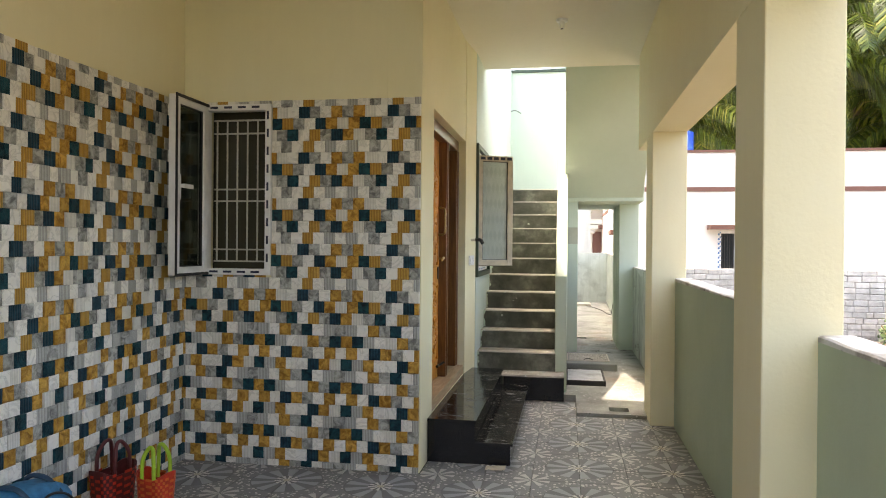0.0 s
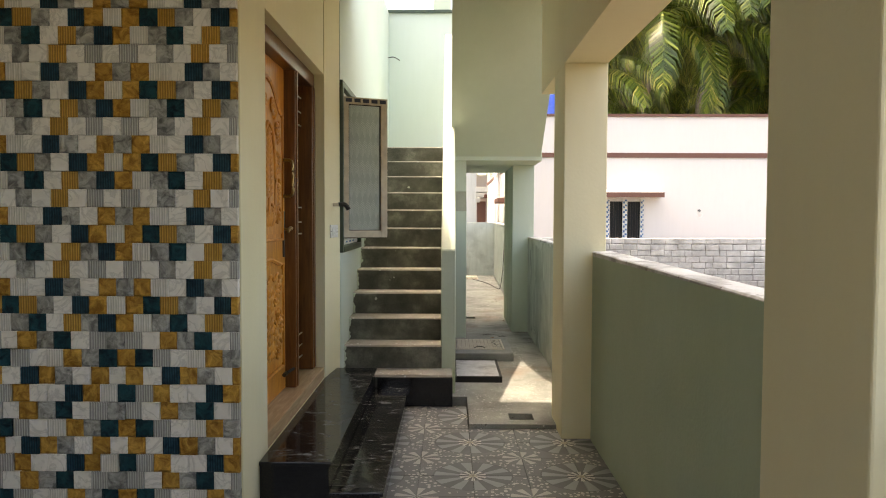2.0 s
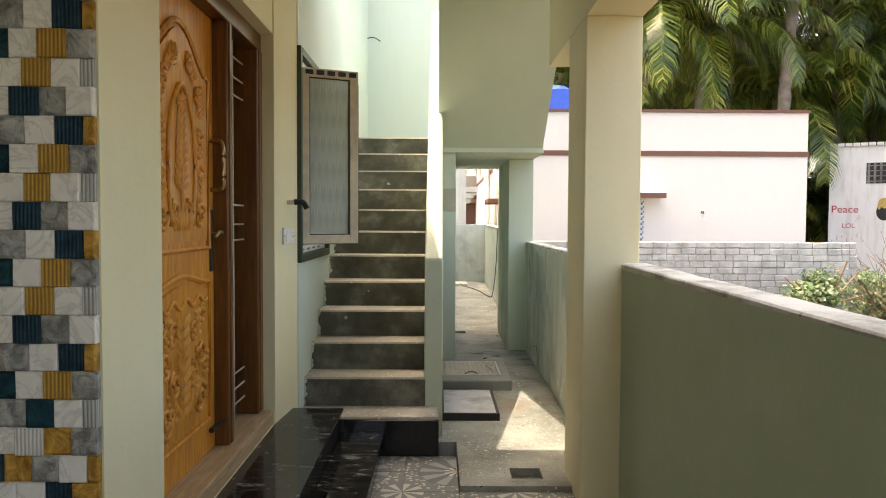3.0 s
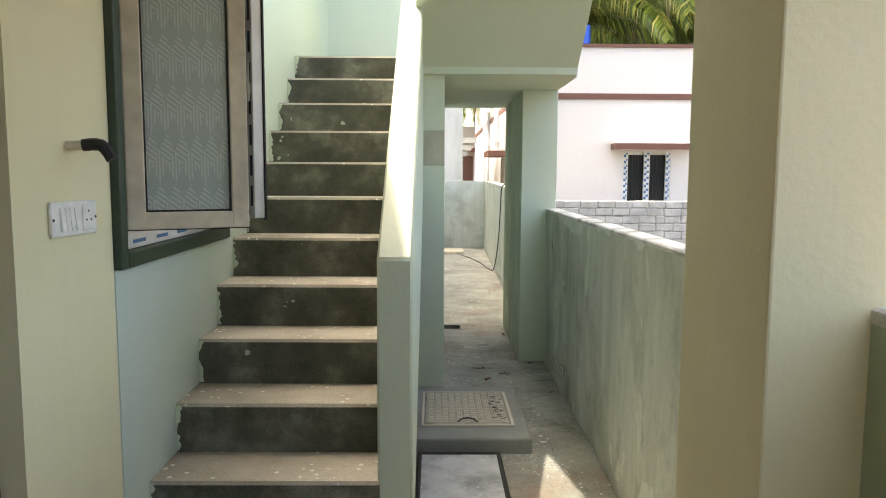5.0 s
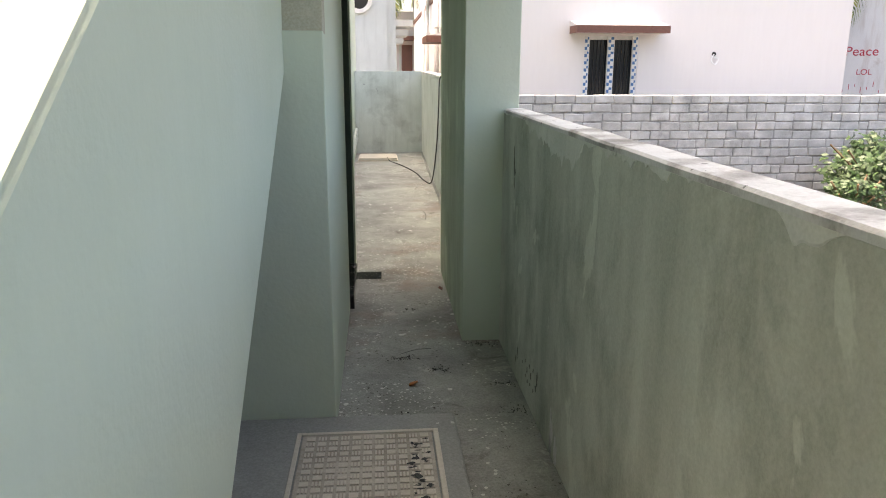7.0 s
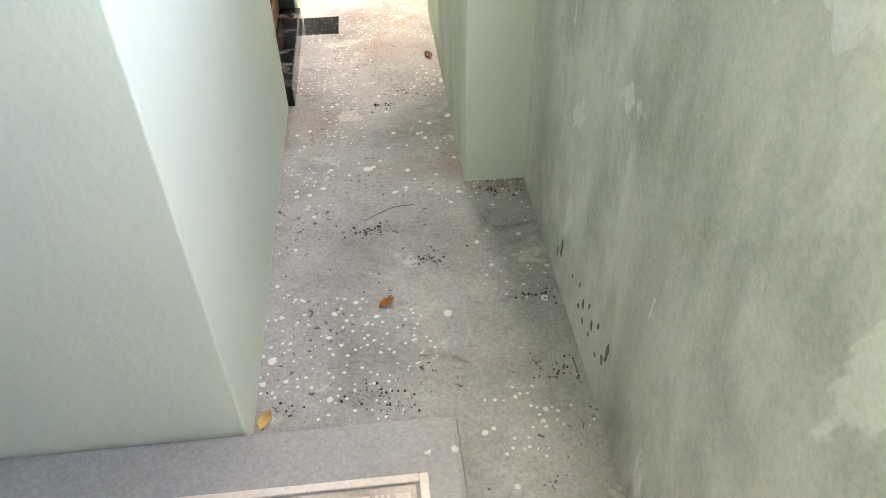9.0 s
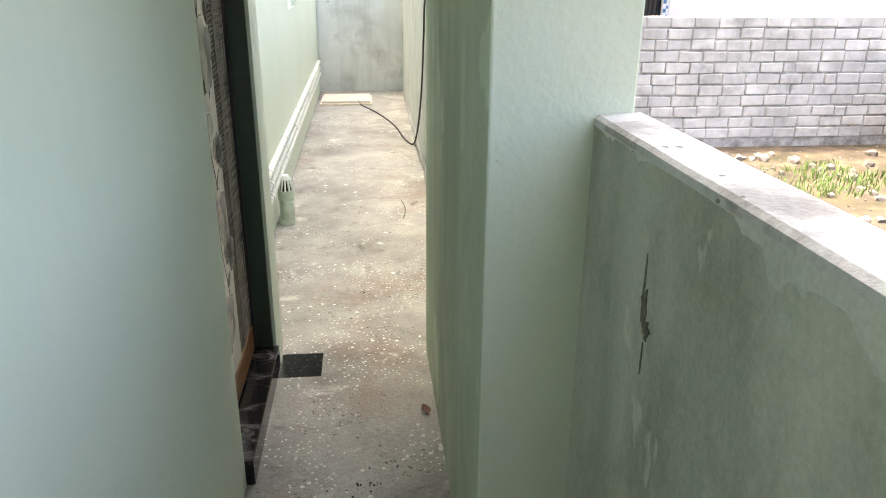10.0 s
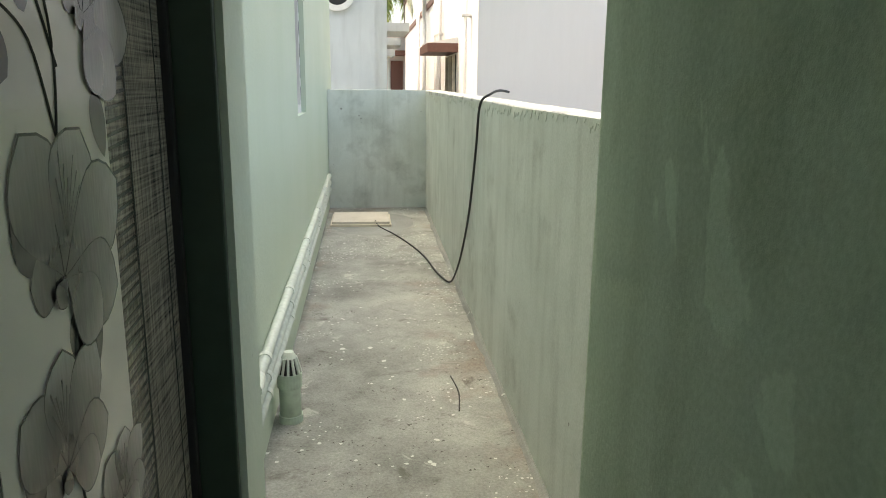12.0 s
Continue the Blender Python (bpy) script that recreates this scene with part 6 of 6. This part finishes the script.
# ---- white wall with red spray paint ----
ww = thing("white_building", (15, 23, -0.6), "white weathered building with red spray-painted words", "building")
WM = Matrix.Translation((12.75, 24.2, -0.6)) @ Matrix.Rotation(radians(-32), 4, "Z")
def turned(bm):
    bmesh.ops.transform(bm, matrix=WM, verts=bm.verts)
    return bm
part("wall", turned(box(0, 0, 0, 9, 0.25, 4.25)), WHITE_WALL, ww)
part("return_wall", turned(box(0, 0.25, 0, 0.25, 6, 4.25)), WHITE_WALL, ww)
bm = bmesh.new()
for k in range(45):
    bx(bm, 0.2 * k, -0.09, 4.25, 0.2 * k + 0.17, 0.3, 4.34)
part("eave_tiles", turned(bm), WHITE_WALL, ww, "row of pale eave tiles")
vt = part("vent_window", turned(box(0.95, -0.012, 3.15, 1.6, 0.02, 3.75)), GASKET, ww)
for k in range(4):
    part("vent_bar", turned(box(0.98 + 0.155 * k, -0.03, 3.15, 1.04 + 0.155 * k, -0.013, 3.75)), RUBBLE, vt)
for k in range(4):
    part("vent_cross_bar", turned(box(0.95, -0.034, 3.2 + 0.15 * k, 1.6, -0.031, 3.23 + 0.15 * k)), RUBBLE, vt)
for text, x, z, size in (("Peace", 0.06, 2.3, 0.31), ("LOL", 0.35, 1.85, 0.19)):
    cu = bpy.data.curves.new("spray_word", "FONT")
    cu.body, cu.size, cu.extrude = text, size, 0.002
    cu.materials.append(RED_INK)
    tx = new("spray_word", cu)
    tx.parent = ww
    tx.matrix_parent_inverse = ww.matrix_basis.inverted()
    tx.matrix_basis = WM @ Matrix.Translation((x, -0.006, z)) @ Matrix.Rotation(radians(90), 4, "X")
    tx["label"] = "red spray-painted word"


bm = bmesh.new()
for k in range(4):
    bmesh.ops.create_circle(bm, cap_ends=True, segments=18, radius=(0.20, 0.17, 0.13, 0.08)[k], matrix=WM @ Matrix.Translation((1.42, -0.004 - 0.002 * k, 2.32 + 0.2 * (k % 2))) @ Matrix.Rotation(radians(90), 4, "X") @ Matrix.Scale(1.25, 4, (0, 1, 0)))
for k, f in enumerate(bm.faces):
    f.material_index = k % 2
part("painted_badge", bm, [GASKET, OCHRE_LEAF], ww, "dark and ochre painted oval badge")
for k in range(7):
    x, z = 0.10 + 0.13 * k, 1.42 + 0.07 * (k % 3)
    part("spray_drip", turned(box(x, -0.006, z, x + 0.014, -0.003, z + 0.07 + 0.06 * (k % 2))), RED_INK, ww)


# ---- vegetation ----
def frond(bm, base, az, tilt, length, droop, rnd):
    """A coconut frond: arching midrib with two rows of hanging leaflets."""
    out, up = Vector((math.cos(az), math.sin(az), 0)), Vector((0, 0, 1))
    side = Vector((-math.sin(az), math.cos(az), 0))
    n, prev, pts = 56, Vector(base), []
    ang = tilt
    for i in range(n + 1):
        pts.append((prev.copy(), ang))
        ang -= droop / n * (0.5 + 1.0 * i / n)
        prev = prev + (out * math.cos(ang) + up * math.sin(ang)) * (length / n)
    for i in range(n):
        (p, a), (q, _) = pts[i], pts[i + 1]
        w = 0.045 * (1 - i / n) + 0.010
        bm.faces.new([bm.verts.new(v) for v in (p - side * w, p + side * w, q + side * w, q - side * w)])
    for i in range(3, n + 1):
        p, a = pts[i]
        t = i / n
        ll = length * 0.23 * math.sin(math.pi * min(1, 0.12 + 0.86 * t)) ** 0.6 + 0.12
        fwd = out * math.cos(a) + up * math.sin(a)
        for sg in (1, -1):
            for half in (0.0,):
                o = p - fwd * (length / n) * half
                hang = 0.75 + 0.6 * rnd.random()
                d1 = (side * sg * 0.85 + fwd * 0.5 - up * (0.15 + 0.25 * rnd.random())).normalized()
                d2 = (side * sg * 0.45 + fwd * 0.4 - up * hang).normalized()
                m1, tip = o + d1 * ll * 0.5, o + d1 * ll * 0.5 + d2 * ll * 0.55
                wv = fwd * rnd.uniform(0.019, 0.033)
                v = [bm.verts.new(c) for c in (o - wv, o + wv, m1 + wv * 1.2, m1 - wv * 1.2, tip)]
                bm.faces.new(v[:4])
                bm.faces.new((v[3], v[2], v[4]))


def palm(seed, height, lean, n_fronds, length):
    rnd = random.Random(seed)
    p = thing("coconut_palm", (0, 0, 0), "tall coconut palm with long drooping green and yellowing fronds" if height > 4 else "short young coconut palm with arching green fronds", "palm", "coconut palms behind the houses")
    top = Vector((lean[0], lean[1], height))
    pts = [Vector((lean[0] * t * t, lean[1] * t * t, height * t)) for t in [k / 14 for k in range(15)]]
    bm = bmesh.new()
    rings = []
    for k, c in enumerate(pts):
        r = 0.19 - 0.05 * k / 14 + (0.08 if k == 0 else 0)
        for dz, f in ((0.0, 1.05), (0.18, 0.95)):
            rings.append([bm.verts.new(c + Vector((r * f * math.cos(2 * math.pi * i / 12), r * f * math.sin(2 * math.pi * i / 12), dz))) for i in range(12)])
    for a, b in zip(rings, rings[1:]):
        for i in range(12):
            bm.faces.new((a[i], a[(i + 1) % 12], b[(i + 1) % 12], b[i]))
    part("trunk", bm, TRUNK, p, smooth=True)
    bm = bmesh.new()
    for k in range(n_fronds):
        t = k / n_fronds
        frond(bm, top + Vector((0, 0, 0.2 - 0.3 * t)), k * 2.39996 + rnd.uniform(-0.2, 0.2), 1.25 - 1.55 * t + rnd.uniform(-0.12, 0.12), length * rnd.uniform(0.85, 1.1), 1.5 + 0.5 * rnd.random(), rnd)
    part("crown", bm, FROND, p, "crown of drooping feathery fronds")
    bm = bmesh.new()
    for k in range(7):
        a = k * 0.9
        bmesh.ops.create_icosphere(bm, subdivisions=1, radius=0.12, matrix=Matrix.Translation(top + Vector((0.24 * math.cos(a), 0.24 * math.sin(a), -0.18 - 0.08 * (k % 2)))))
    part("coconut_cluster", bm, LEAFGREEN, p, smooth=True)
    return p


PALMS = [palm(1, 8.2, (0.6, -0.3), 24, 4.6), palm(2, 10.5, (-0.5, 0.4), 24, 4.8), palm(3, 6.2, (0.3, 0.2), 23, 4.4), palm(4, 2.4, (0.2, -0.1), 22, 3.4)]
spots = [(5.2, 25.0, 2), (9.0, 25.5, 0), (12.6, 27.0, 2), (15.5, 25.6, 0), (10.9, 23.6, 1), (19.0, 27.5, 2), (7.2, 29.0, 0), (13.8, 31.5, 0), (22.5, 29.0, 1), (17.3, 32.0, 2), (3.6, 30.5, 0), (11.2, 35.0, 2), (20.6, 35.0, 0), (26.5, 33.0, 2), (8.3, 37.5, 1), (15.8, 38.5, 0), (24.2, 39.0, 2), (29.5, 38.5, 0), (6.4, 34.0, 2), (31.5, 31.0, 1), (4.6, 41.0, 0), (18.5, 42.0, 1), (12.7, 43.5, 0), (27.5, 45.0, 0), (22.0, 46.0, 2), (34.0, 42.0, 0), (14.4, 26.6, 1), (17.8, 24.6, 2), (6.8, 24.4, 0), (11.8, 29.5, 1), (8.6, 32.5, 2), (16.4, 28.6, 0), (20.2, 31.0, 1), (24.8, 27.5, 0), (10.0, 40.5, 1), (14.8, 35.5, 2), (18.8, 38.0, 0), (6.0, 45.0, 1), (9.6, 47.5, 0), (16.5, 46.5, 2), (28.0, 29.0, 2), (33.0, 36.0, 1), (3.0, 36.0, 2), (14.4, 29.6, 3), (15.6, 31.6, 3), (16.9, 33.6, 3), (12.4, 29.2, 3)]
rnd = random.Random(11)
for k, (x, y, v) in enumerate(spots):
    m = Matrix.Translation((x, y, -0.6)) @ Matrix.Rotation(rnd.uniform(0, 6.28), 4, "Z") @ Matrix.Scale(rnd.uniform(0.9, 1.12), 4)
    first = [i for i, s in enumerate(spots) if s[2] == v][0]
    if k == first:
        PALMS[v].matrix_basis = m
    else:
        c = copy_thing(PALMS[v], m)
        c.scale = m.to_scale()


def leaf_cloud(bm, c, r, n, size, rnd):
    for _ in range(n):
        d = Vector((rnd.gauss(0, 1), rnd.gauss(0, 1), rnd.gauss(0, 1))).normalized() * r * rnd.random() ** 0.45
        d.z = d.z * 0.75
        o = Vector(c) + d * (1 + 0.35 * noise.noise(d * 2.5 + Vector(c)))
        u = Vector((rnd.uniform(-1, 1), rnd.uniform(-1, 1), rnd.uniform(-0.6, 0.8))).normalized()
        w = u.orthogonal().normalized()
        s = size * rnd.uniform(0.6, 1.3)
        bm.faces.new([bm.verts.new(v) for v in (o - u * s, o + w * s * 0.55, o + u * s, o - w * s * 0.55)])


def bush(x, y, z, r, n, size, label, mat=LEAFGREEN):
    rnd = random.Random(int(x * 31 + y * 17))
    b = thing("bush", (x, y, z), label, "bush")
    bm = bmesh.new()
    for k in range(9):
        a = k * 0.7
        tip = Vector((x + r * 0.8 * math.cos(a), y + r * 0.7 * math.sin(a), z + r * rnd.uniform(0.7, 1.6)))
        tube(bm, smooth_path([(x, y, z), (x + 0.2 * r * math.cos(a), y + 0.2 * r * math.sin(a), z + r * 0.5), tip], 4), 0.014, 5)
    part("branches", bm, DRY, b)
    bm = bmesh.new()
    for k in range(8):
        leaf_cloud(bm, (x + rnd.uniform(-0.6, 0.6) * r, y + rnd.uniform(-0.5, 0.5) * r, z + r * rnd.uniform(0.5, 1.3)), r * rnd.uniform(0.35, 0.6), n // 8, size, rnd)
    part("leaves", bm, mat, b)
    return b


bush(8.45, 16.4, -0.6, 0.85, 2400, 0.055, "leafy green bush growing against the block wall")
bush(9.9, 16.9, -0.6, 0.7, 1300, 0.05, "leafy green shrub beside the end of the block wall")
bush(7.6, 15.6, -0.6, 0.40, 900, 0.04, "low leafy weed clump on the bare earth")


def dry_shrub(x, y, z, r, seed):
    rnd = random.Random(seed)
    b = thing("dry_shrub", (x, y, z), "leafless tangle of dry brown twigs", "shrub")
    bm = bmesh.new()
    for k in range(70):
        a, e = rnd.uniform(0, 6.28), rnd.uniform(0.35, 1.4)
        l = r * rnd.uniform(0.5, 1.3)
        p0 = Vector((x + rnd.uniform(-0.3, 0.3) * r, y + rnd.uniform(-0.3, 0.3) * r, z))
        d = Vector((math.cos(a) * math.cos(e), math.sin(a) * math.cos(e), math.sin(e)))
        p1 = p0 + d * l * 0.5
        p2 = p1 + (d + Vector((rnd.uniform(-0.6, 0.6), rnd.uniform(-0.6, 0.6), rnd.uniform(-0.4, 0.3)))).normalized() * l * 0.5
        tube(bm, [p0, p1, p2], 0.006, 4)
    tagged(part("tangle", bm, DRY, b), kind="stuff")


for k, (x, y, r) in enumerate(((10.6, 17.6, 1.3), (11.6, 18.6, 1.6), (10.0, 15.8, 0.9), (12.6, 20.5, 1.6), (9.3, 15.2, 0.6))):
    dry_shrub(x, y, -0.6, r, k)
mound = bmesh.new()
n = 24
grid = [[mound.verts.new((9.6 + 9 * i / n, 15.5 + 8 * j / n, -0.62 + 0.9 * math.sin(math.pi * i / n) * math.sin(math.pi * j / n) * (0.8 + 0.4 * noise.noise((i * 0.4, j * 0.4, 0))))) for j in range(n + 1)] for i in range(n + 1)]
for i in range(n):
    for j in range(n):
        mound.faces.new((grid[i][j], grid[i + 1][j], grid[i + 1][j + 1], grid[i][j + 1]))
tagged(part("earth_mound", mound, SOIL, None, smooth=True), "low mound of reddish dry earth", "mound", kind="structure")
rnd = random.Random(5)
bm = bmesh.new()
for _ in range(42000):
    x, y = rnd.uniform(2.6, 12.5), rnd.uniform(9.0, 17.3)
    if noise.noise((x * 0.55, y * 0.55, 2.0)) + 0.5 * noise.noise((x * 1.7, y * 1.7, 5.0)) < 0.06 or y > 17.2 - 0.2 * abs(math.sin(x)):
        continue
    h, a = rnd.uniform(0.03, 0.12), rnd.uniform(0, 6.28)
    d = Vector((math.cos(a), math.sin(a), 0))
    o = Vector((x, y, -0.6))
    w = Vector((-d.y, d.x, 0)) * 0.005
    lean = d * h * rnd.uniform(0.2, 0.8)
    v = [bm.verts.new(c) for c in (o - w, o + w, o + lean * 0.4 + w * 0.8 + Vector((0, 0, h * 0.6)), o + lean * 0.4 - w * 0.8 + Vector((0, 0, h * 0.6)), o + lean + Vector((0, 0, h)))]
    bm.faces.new(v[:4])
    bm.faces.new((v[3], v[2], v[4]))
tagged(part("grass", bm, GRASS, None), "patchy green grass and weeds on bare earth", "grass", kind="stuff")
bm = bmesh.new()
for _ in range(900):
    if rnd.random() < 0.2:
        x, y = rnd.gauss(8.6, 0.5), rnd.gauss(14.7, 0.4)
    else:
        x, y = rnd.uniform(3.0, 11.0), rnd.uniform(11.0, 17.2)
    s = 0.012 + 0.06 * rnd.random() ** 2
    r = bmesh.ops.create_icosphere(bm, subdivisions=1, radius=s, matrix=Matrix.Translation((x, y, -0.6 + s * 0.3)))
    for v in r["verts"]:
        v.co += Vector((rnd.uniform(-1, 1), rnd.uniform(-1, 1), rnd.uniform(-0.6, 0.6))) * s * 0.3
tagged(part("rubble", bm, RUBBLE, None), "scattered pale stones and rubble on the earth", "rubble", kind="stuff")


# ---- pieces: floor tiles ----
bed = bpy.data.objects["floor_bed"]


def piece_mesh(name, bm, mat):
    return mesh_of(name, bm, mat)


def slab_bm(w, d, h, c):
    """A flat piece with chamfered upper edge, open below; corner at the origin."""
    bm = bmesh.new()
    lo = [bm.verts.new(v) for v in ((0, 0, 0), (w, 0, 0), (w, d, 0), (0, d, 0))]
    mid = [bm.verts.new(v) for v in ((0, 0, h - c), (w, 0, h - c), (w, d, h - c), (0, d, h - c))]
    hi = [bm.verts.new(v) for v in ((c, c, h), (w - c, c, h), (w - c, d - c, h), (c, d - c, h))]
    for a, b in ((lo, mid), (mid, hi)):
        for i in range(4):
            bm.faces.new((a[i], a[(i + 1) % 4], b[(i + 1) % 4], b[i]))
    bm.faces.new(hi)
    return bm


rnd = random.Random(3)
tile_cache = {}
for i in range(-9, 4):
    for j in range(-23, 4):
        x0, y0 = 1.17 + 0.3 * i, 6.04 + 0.3 * j
        x1, y1 = x0 + 0.3, y0 + 0.3
        x0, x1 = max(x0, -1.49), min(x1, 1.955)
        y1 = min(y1, 6.345 if x0 >= 1.169 else 6.92)
        if x1 - x0 < 0.03 or y1 - y0 < 0.03 or (x1 <= 0.73 and x0 > 0.1 and y0 > 4.83) or (x1 <= 0.16 and y0 > 4.6):
            continue
        if x0 < 0.15 < x1 and y0 > 4.53:
            x0 = 0.155
        if x0 < 0.145 and y1 > 4.53:
            y1 = 4.525
        if y1 - y0 < 0.03:
            continue
        w, d = round(x1 - x0 - 0.003, 3), round(y1 - y0 - 0.003, 3)
        if (w, d) not in tile_cache:
            tile_cache[w, d] = piece_mesh("floor_tile", slab_bm(w, d, 0.014, 0.0015), FLORAL)
        t = new("floor_tile", tile_cache[w, d])
        t.parent = bed
        t.location = (x0 + 0.0015, y0 + 0.0015, -0.0138 + rnd.uniform(-0.0005, 0.0005))

# ---- pieces: wall cladding ----
UPPER = ["WSWGWPWS", "OGOHWDGW", "HOBPGWDO", "DOHGBWPG"]
LOWER = ["GSWOGBWS", "BOBSWHOG", "WOWDOGWO", "HBSOWWDO"]
OFF = [0.107, 0.0757, 0.114, 0.0757]
U = 0.0753
TOP, ROW_TOP = 2.42, 2.451
relief = {}


def clad_bm(w, h, ch="W"):
    """One wall tile; the hewn ones swell and are uneven."""
    bm = bmesh.new()
    c, t = 0.0025, 0.011
    hewn = ch in "GOB"
    lo = [bm.verts.new(v) for v in ((0, 0.016, 0), (w, 0.016, 0), (w, 0.016, h), (0, 0.016, h))]
    mid = [bm.verts.new(v) for v in ((0, -t + c, 0), (w, -t + c, 0), (w, -t + c, h), (0, -t + c, h))]
    for k in range(4):
        bm.faces.new((lo[k], lo[(k + 1) % 4], mid[(k + 1) % 4], mid[k]))
    if not hewn:
        hi = [bm.verts.new(v) for v in ((c, -t, c), (w - c, -t, c), (w - c, -t, h - c), (c, -t, h - c))]
        for k in range(4):
            bm.faces.new((mid[k], mid[(k + 1) % 4], hi[(k + 1) % 4], hi[k]))
        bm.faces.new(hi)
        return bm
    n = 3
    g = {}
    for a in range(n + 1):
        for b in range(n + 1):
            u, v = a / n, b / n
            edge = a in (0, n) or b in (0, n)
            d = t - c if edge else t + 0.0045 + 0.003 * noise.noise((u * 2.1 + ord(ch), v * 2.3 + w * 40, h * 60)) - 0.004 * v
            g[a, b] = mid[{(0, 0): 0, (n, 0): 1, (n, n): 2, (0, n): 3}[a, b]] if (a, b) in ((0, 0), (n, 0), (n, n), (0, n)) else bm.verts.new((w * (u if edge else 0.5 + (u - 0.5) * 2.3), -d, h * (v if edge else 0.5 + (v - 0.5) * 2.3)))
    for a in range(n):
        for b in range(n):
            bm.faces.new((g[a, b], g[a + 1, b], g[a + 1, b + 1], g[a, b + 1]))
    return bm


CLAD_ORDER = list(CLAD)


def clad_wall(parent, m, length, keep, hole=None, start=0.0):
    """Cladding rows along the wall's local x, placed by m; pieces inside keep are objects, the rest one mesh."""
    rest_v, rest_f, rest_m = [], [], []
    for r in range(33):
        z0, h = ROW_TOP - U * (r + 1), U
        if z0 < 0:
            z0, h = 0.0, ROW_TOP - U * r
        if z0 + h > TOP:
            h = TOP - z0
        upper = r < 20
        pat = (UPPER if upper else LOWER)[r % 4]
        k = -int((OFF[r % 4] + start) / U) - 3
        while True:
            x0 = OFF[r % 4] + start + (k - 7) * U
            x1 = x0 + U
            k += 1
            if x0 >= length:
                break
            if x1 <= 0:
                continue
            ch = pat[(k - 1) % 8]
            a, b = max(x0, 0), min(x1, length)
            if b - a < 0.008:
                continue
            zz, hh = z0, h
            if hole and a < hole[1] - 0.004 and b > hole[0] + 0.004 and zz < hole[3] and zz + hh > hole[2]:
                if a < hole[0]:
                    b = hole[0]
                elif b > hole[1]:
                    a = hole[1]
                elif zz < hole[2]:
                    hh = hole[2] - zz
                elif zz + hh > hole[3]:
                    hh, zz = zz + hh - hole[3], hole[3]
                else:
                    continue
                if b - a < 0.008 or hh < 0.008:
                    continue
            w = round(b - a - 0.0004, 4)
            hh = round(hh - 0.0004, 4)
            y = rnd.choice((-0.001, -0.004, -0.008, -0.014)) + rnd.uniform(-0.001, 0.001)
            if keep and keep[0] <= a < keep[1]:
                key = (w, hh, ch)
                if key not in relief:
                    relief[key] = piece_mesh("cladding_tile", clad_bm(w, hh, ch), CLAD[ch])
                t = new("cladding_tile", relief[key])
                t.parent = parent
                t.matrix_basis = m @ Matrix.Translation((a + 0.0002, y, zz + 0.0002)) @ Euler((rnd.uniform(-0.02, 0.02), 0, rnd.uniform(-0.02, 0.02))).to_matrix().to_4x4()
            else:
                bm = clad_bm(w, hh, ch)
                base = len(rest_v)
                bm.verts.index_update()
                rest_v += [m @ (v.co + Vector((a + 0.0002, y, zz + 0.0002))) for v in bm.verts]
                for f in bm.faces:
                    rest_f.append([base + v.index for v in f.verts])
                    rest_m.append(CLAD_ORDER.index(ch))
                bm.free()
    if rest_f:
        me = bpy.data.meshes.new("cladding")
        me.from_pydata([tuple(v) for v in rest_v], [], rest_f)
        me.polygons.foreach_set("material_index", rest_m)
        for key in CLAD_ORDER:
            me.materials.append(CLAD[key])
        me.update()
        ob = new("cladding", me)
        ob.parent = parent
        tagged(ob, "patterned stone-look wall tiles in teal, ochre, grey and white", kind="stuff")


clad_wall(bpy.data.objects["wall_carport_back"], Matrix.Translation((-1.49, 4.53, 0)), 1.635, (0.93, 1.7), (0.135, 0.63, 1.26, 2.4), 1.49)
clad_wall(bpy.data.objects["wall_carport_side"], Matrix.Translation((-1.5, -0.9, 0)) @ Matrix.Rotation(radians(90), 4, "Z"), 5.43, None, None, 0.31)

# ---- pieces: concrete block wall ----
bw = setting("block_wall", box(2.2, 17.615, -0.6, 9.7, 17.76, 0.99), MORTAR, "rough grey concrete block boundary wall", "wall")
def block_bm(w, h, seed):
    """A rough-edged block, its front facing -y."""
    bm = box(0, -0.15, 0, w, 0.0, h, bevel=0.012)
    for v in bm.verts:
        v.co += Vector([0.007 * noise.noise((v.co.x * 17 + seed, v.co.z * 23, v.co.y * 9 + 4 * a)) for a in range(3)])
    return bm


WIDTHS = (0.288, 0.288, 0.288, 0.283, 0.14)
blocks = [piece_mesh("block", block_bm(w, 0.121, 7.7 * i), BLOCK) for i, w in enumerate(WIDTHS)]
for r in range(11):
    x = 2.2 - (0.16 if r % 2 else 0.0)
    z = 1.0 - 0.135 * (r + 1) + 0.006
    while x < 9.7:
        v = 4 if rnd.random() < 0.07 else rnd.randrange(4)
        w = WIDTHS[v]
        if x + w > 9.75:
            v, w = 4, 0.14
        if x >= 2.13:
            b = new("block", blocks[v])
            b.parent = bw
            b.matrix_basis = Matrix.Translation((x, 17.752 + rnd.uniform(-0.012, 0.006), z + rnd.uniform(-0.005, 0.006))) @ Matrix.Rotation(rnd.uniform(-0.012, 0.012), 4, "Y")
        x += w + rnd.uniform(0.008, 0.024)
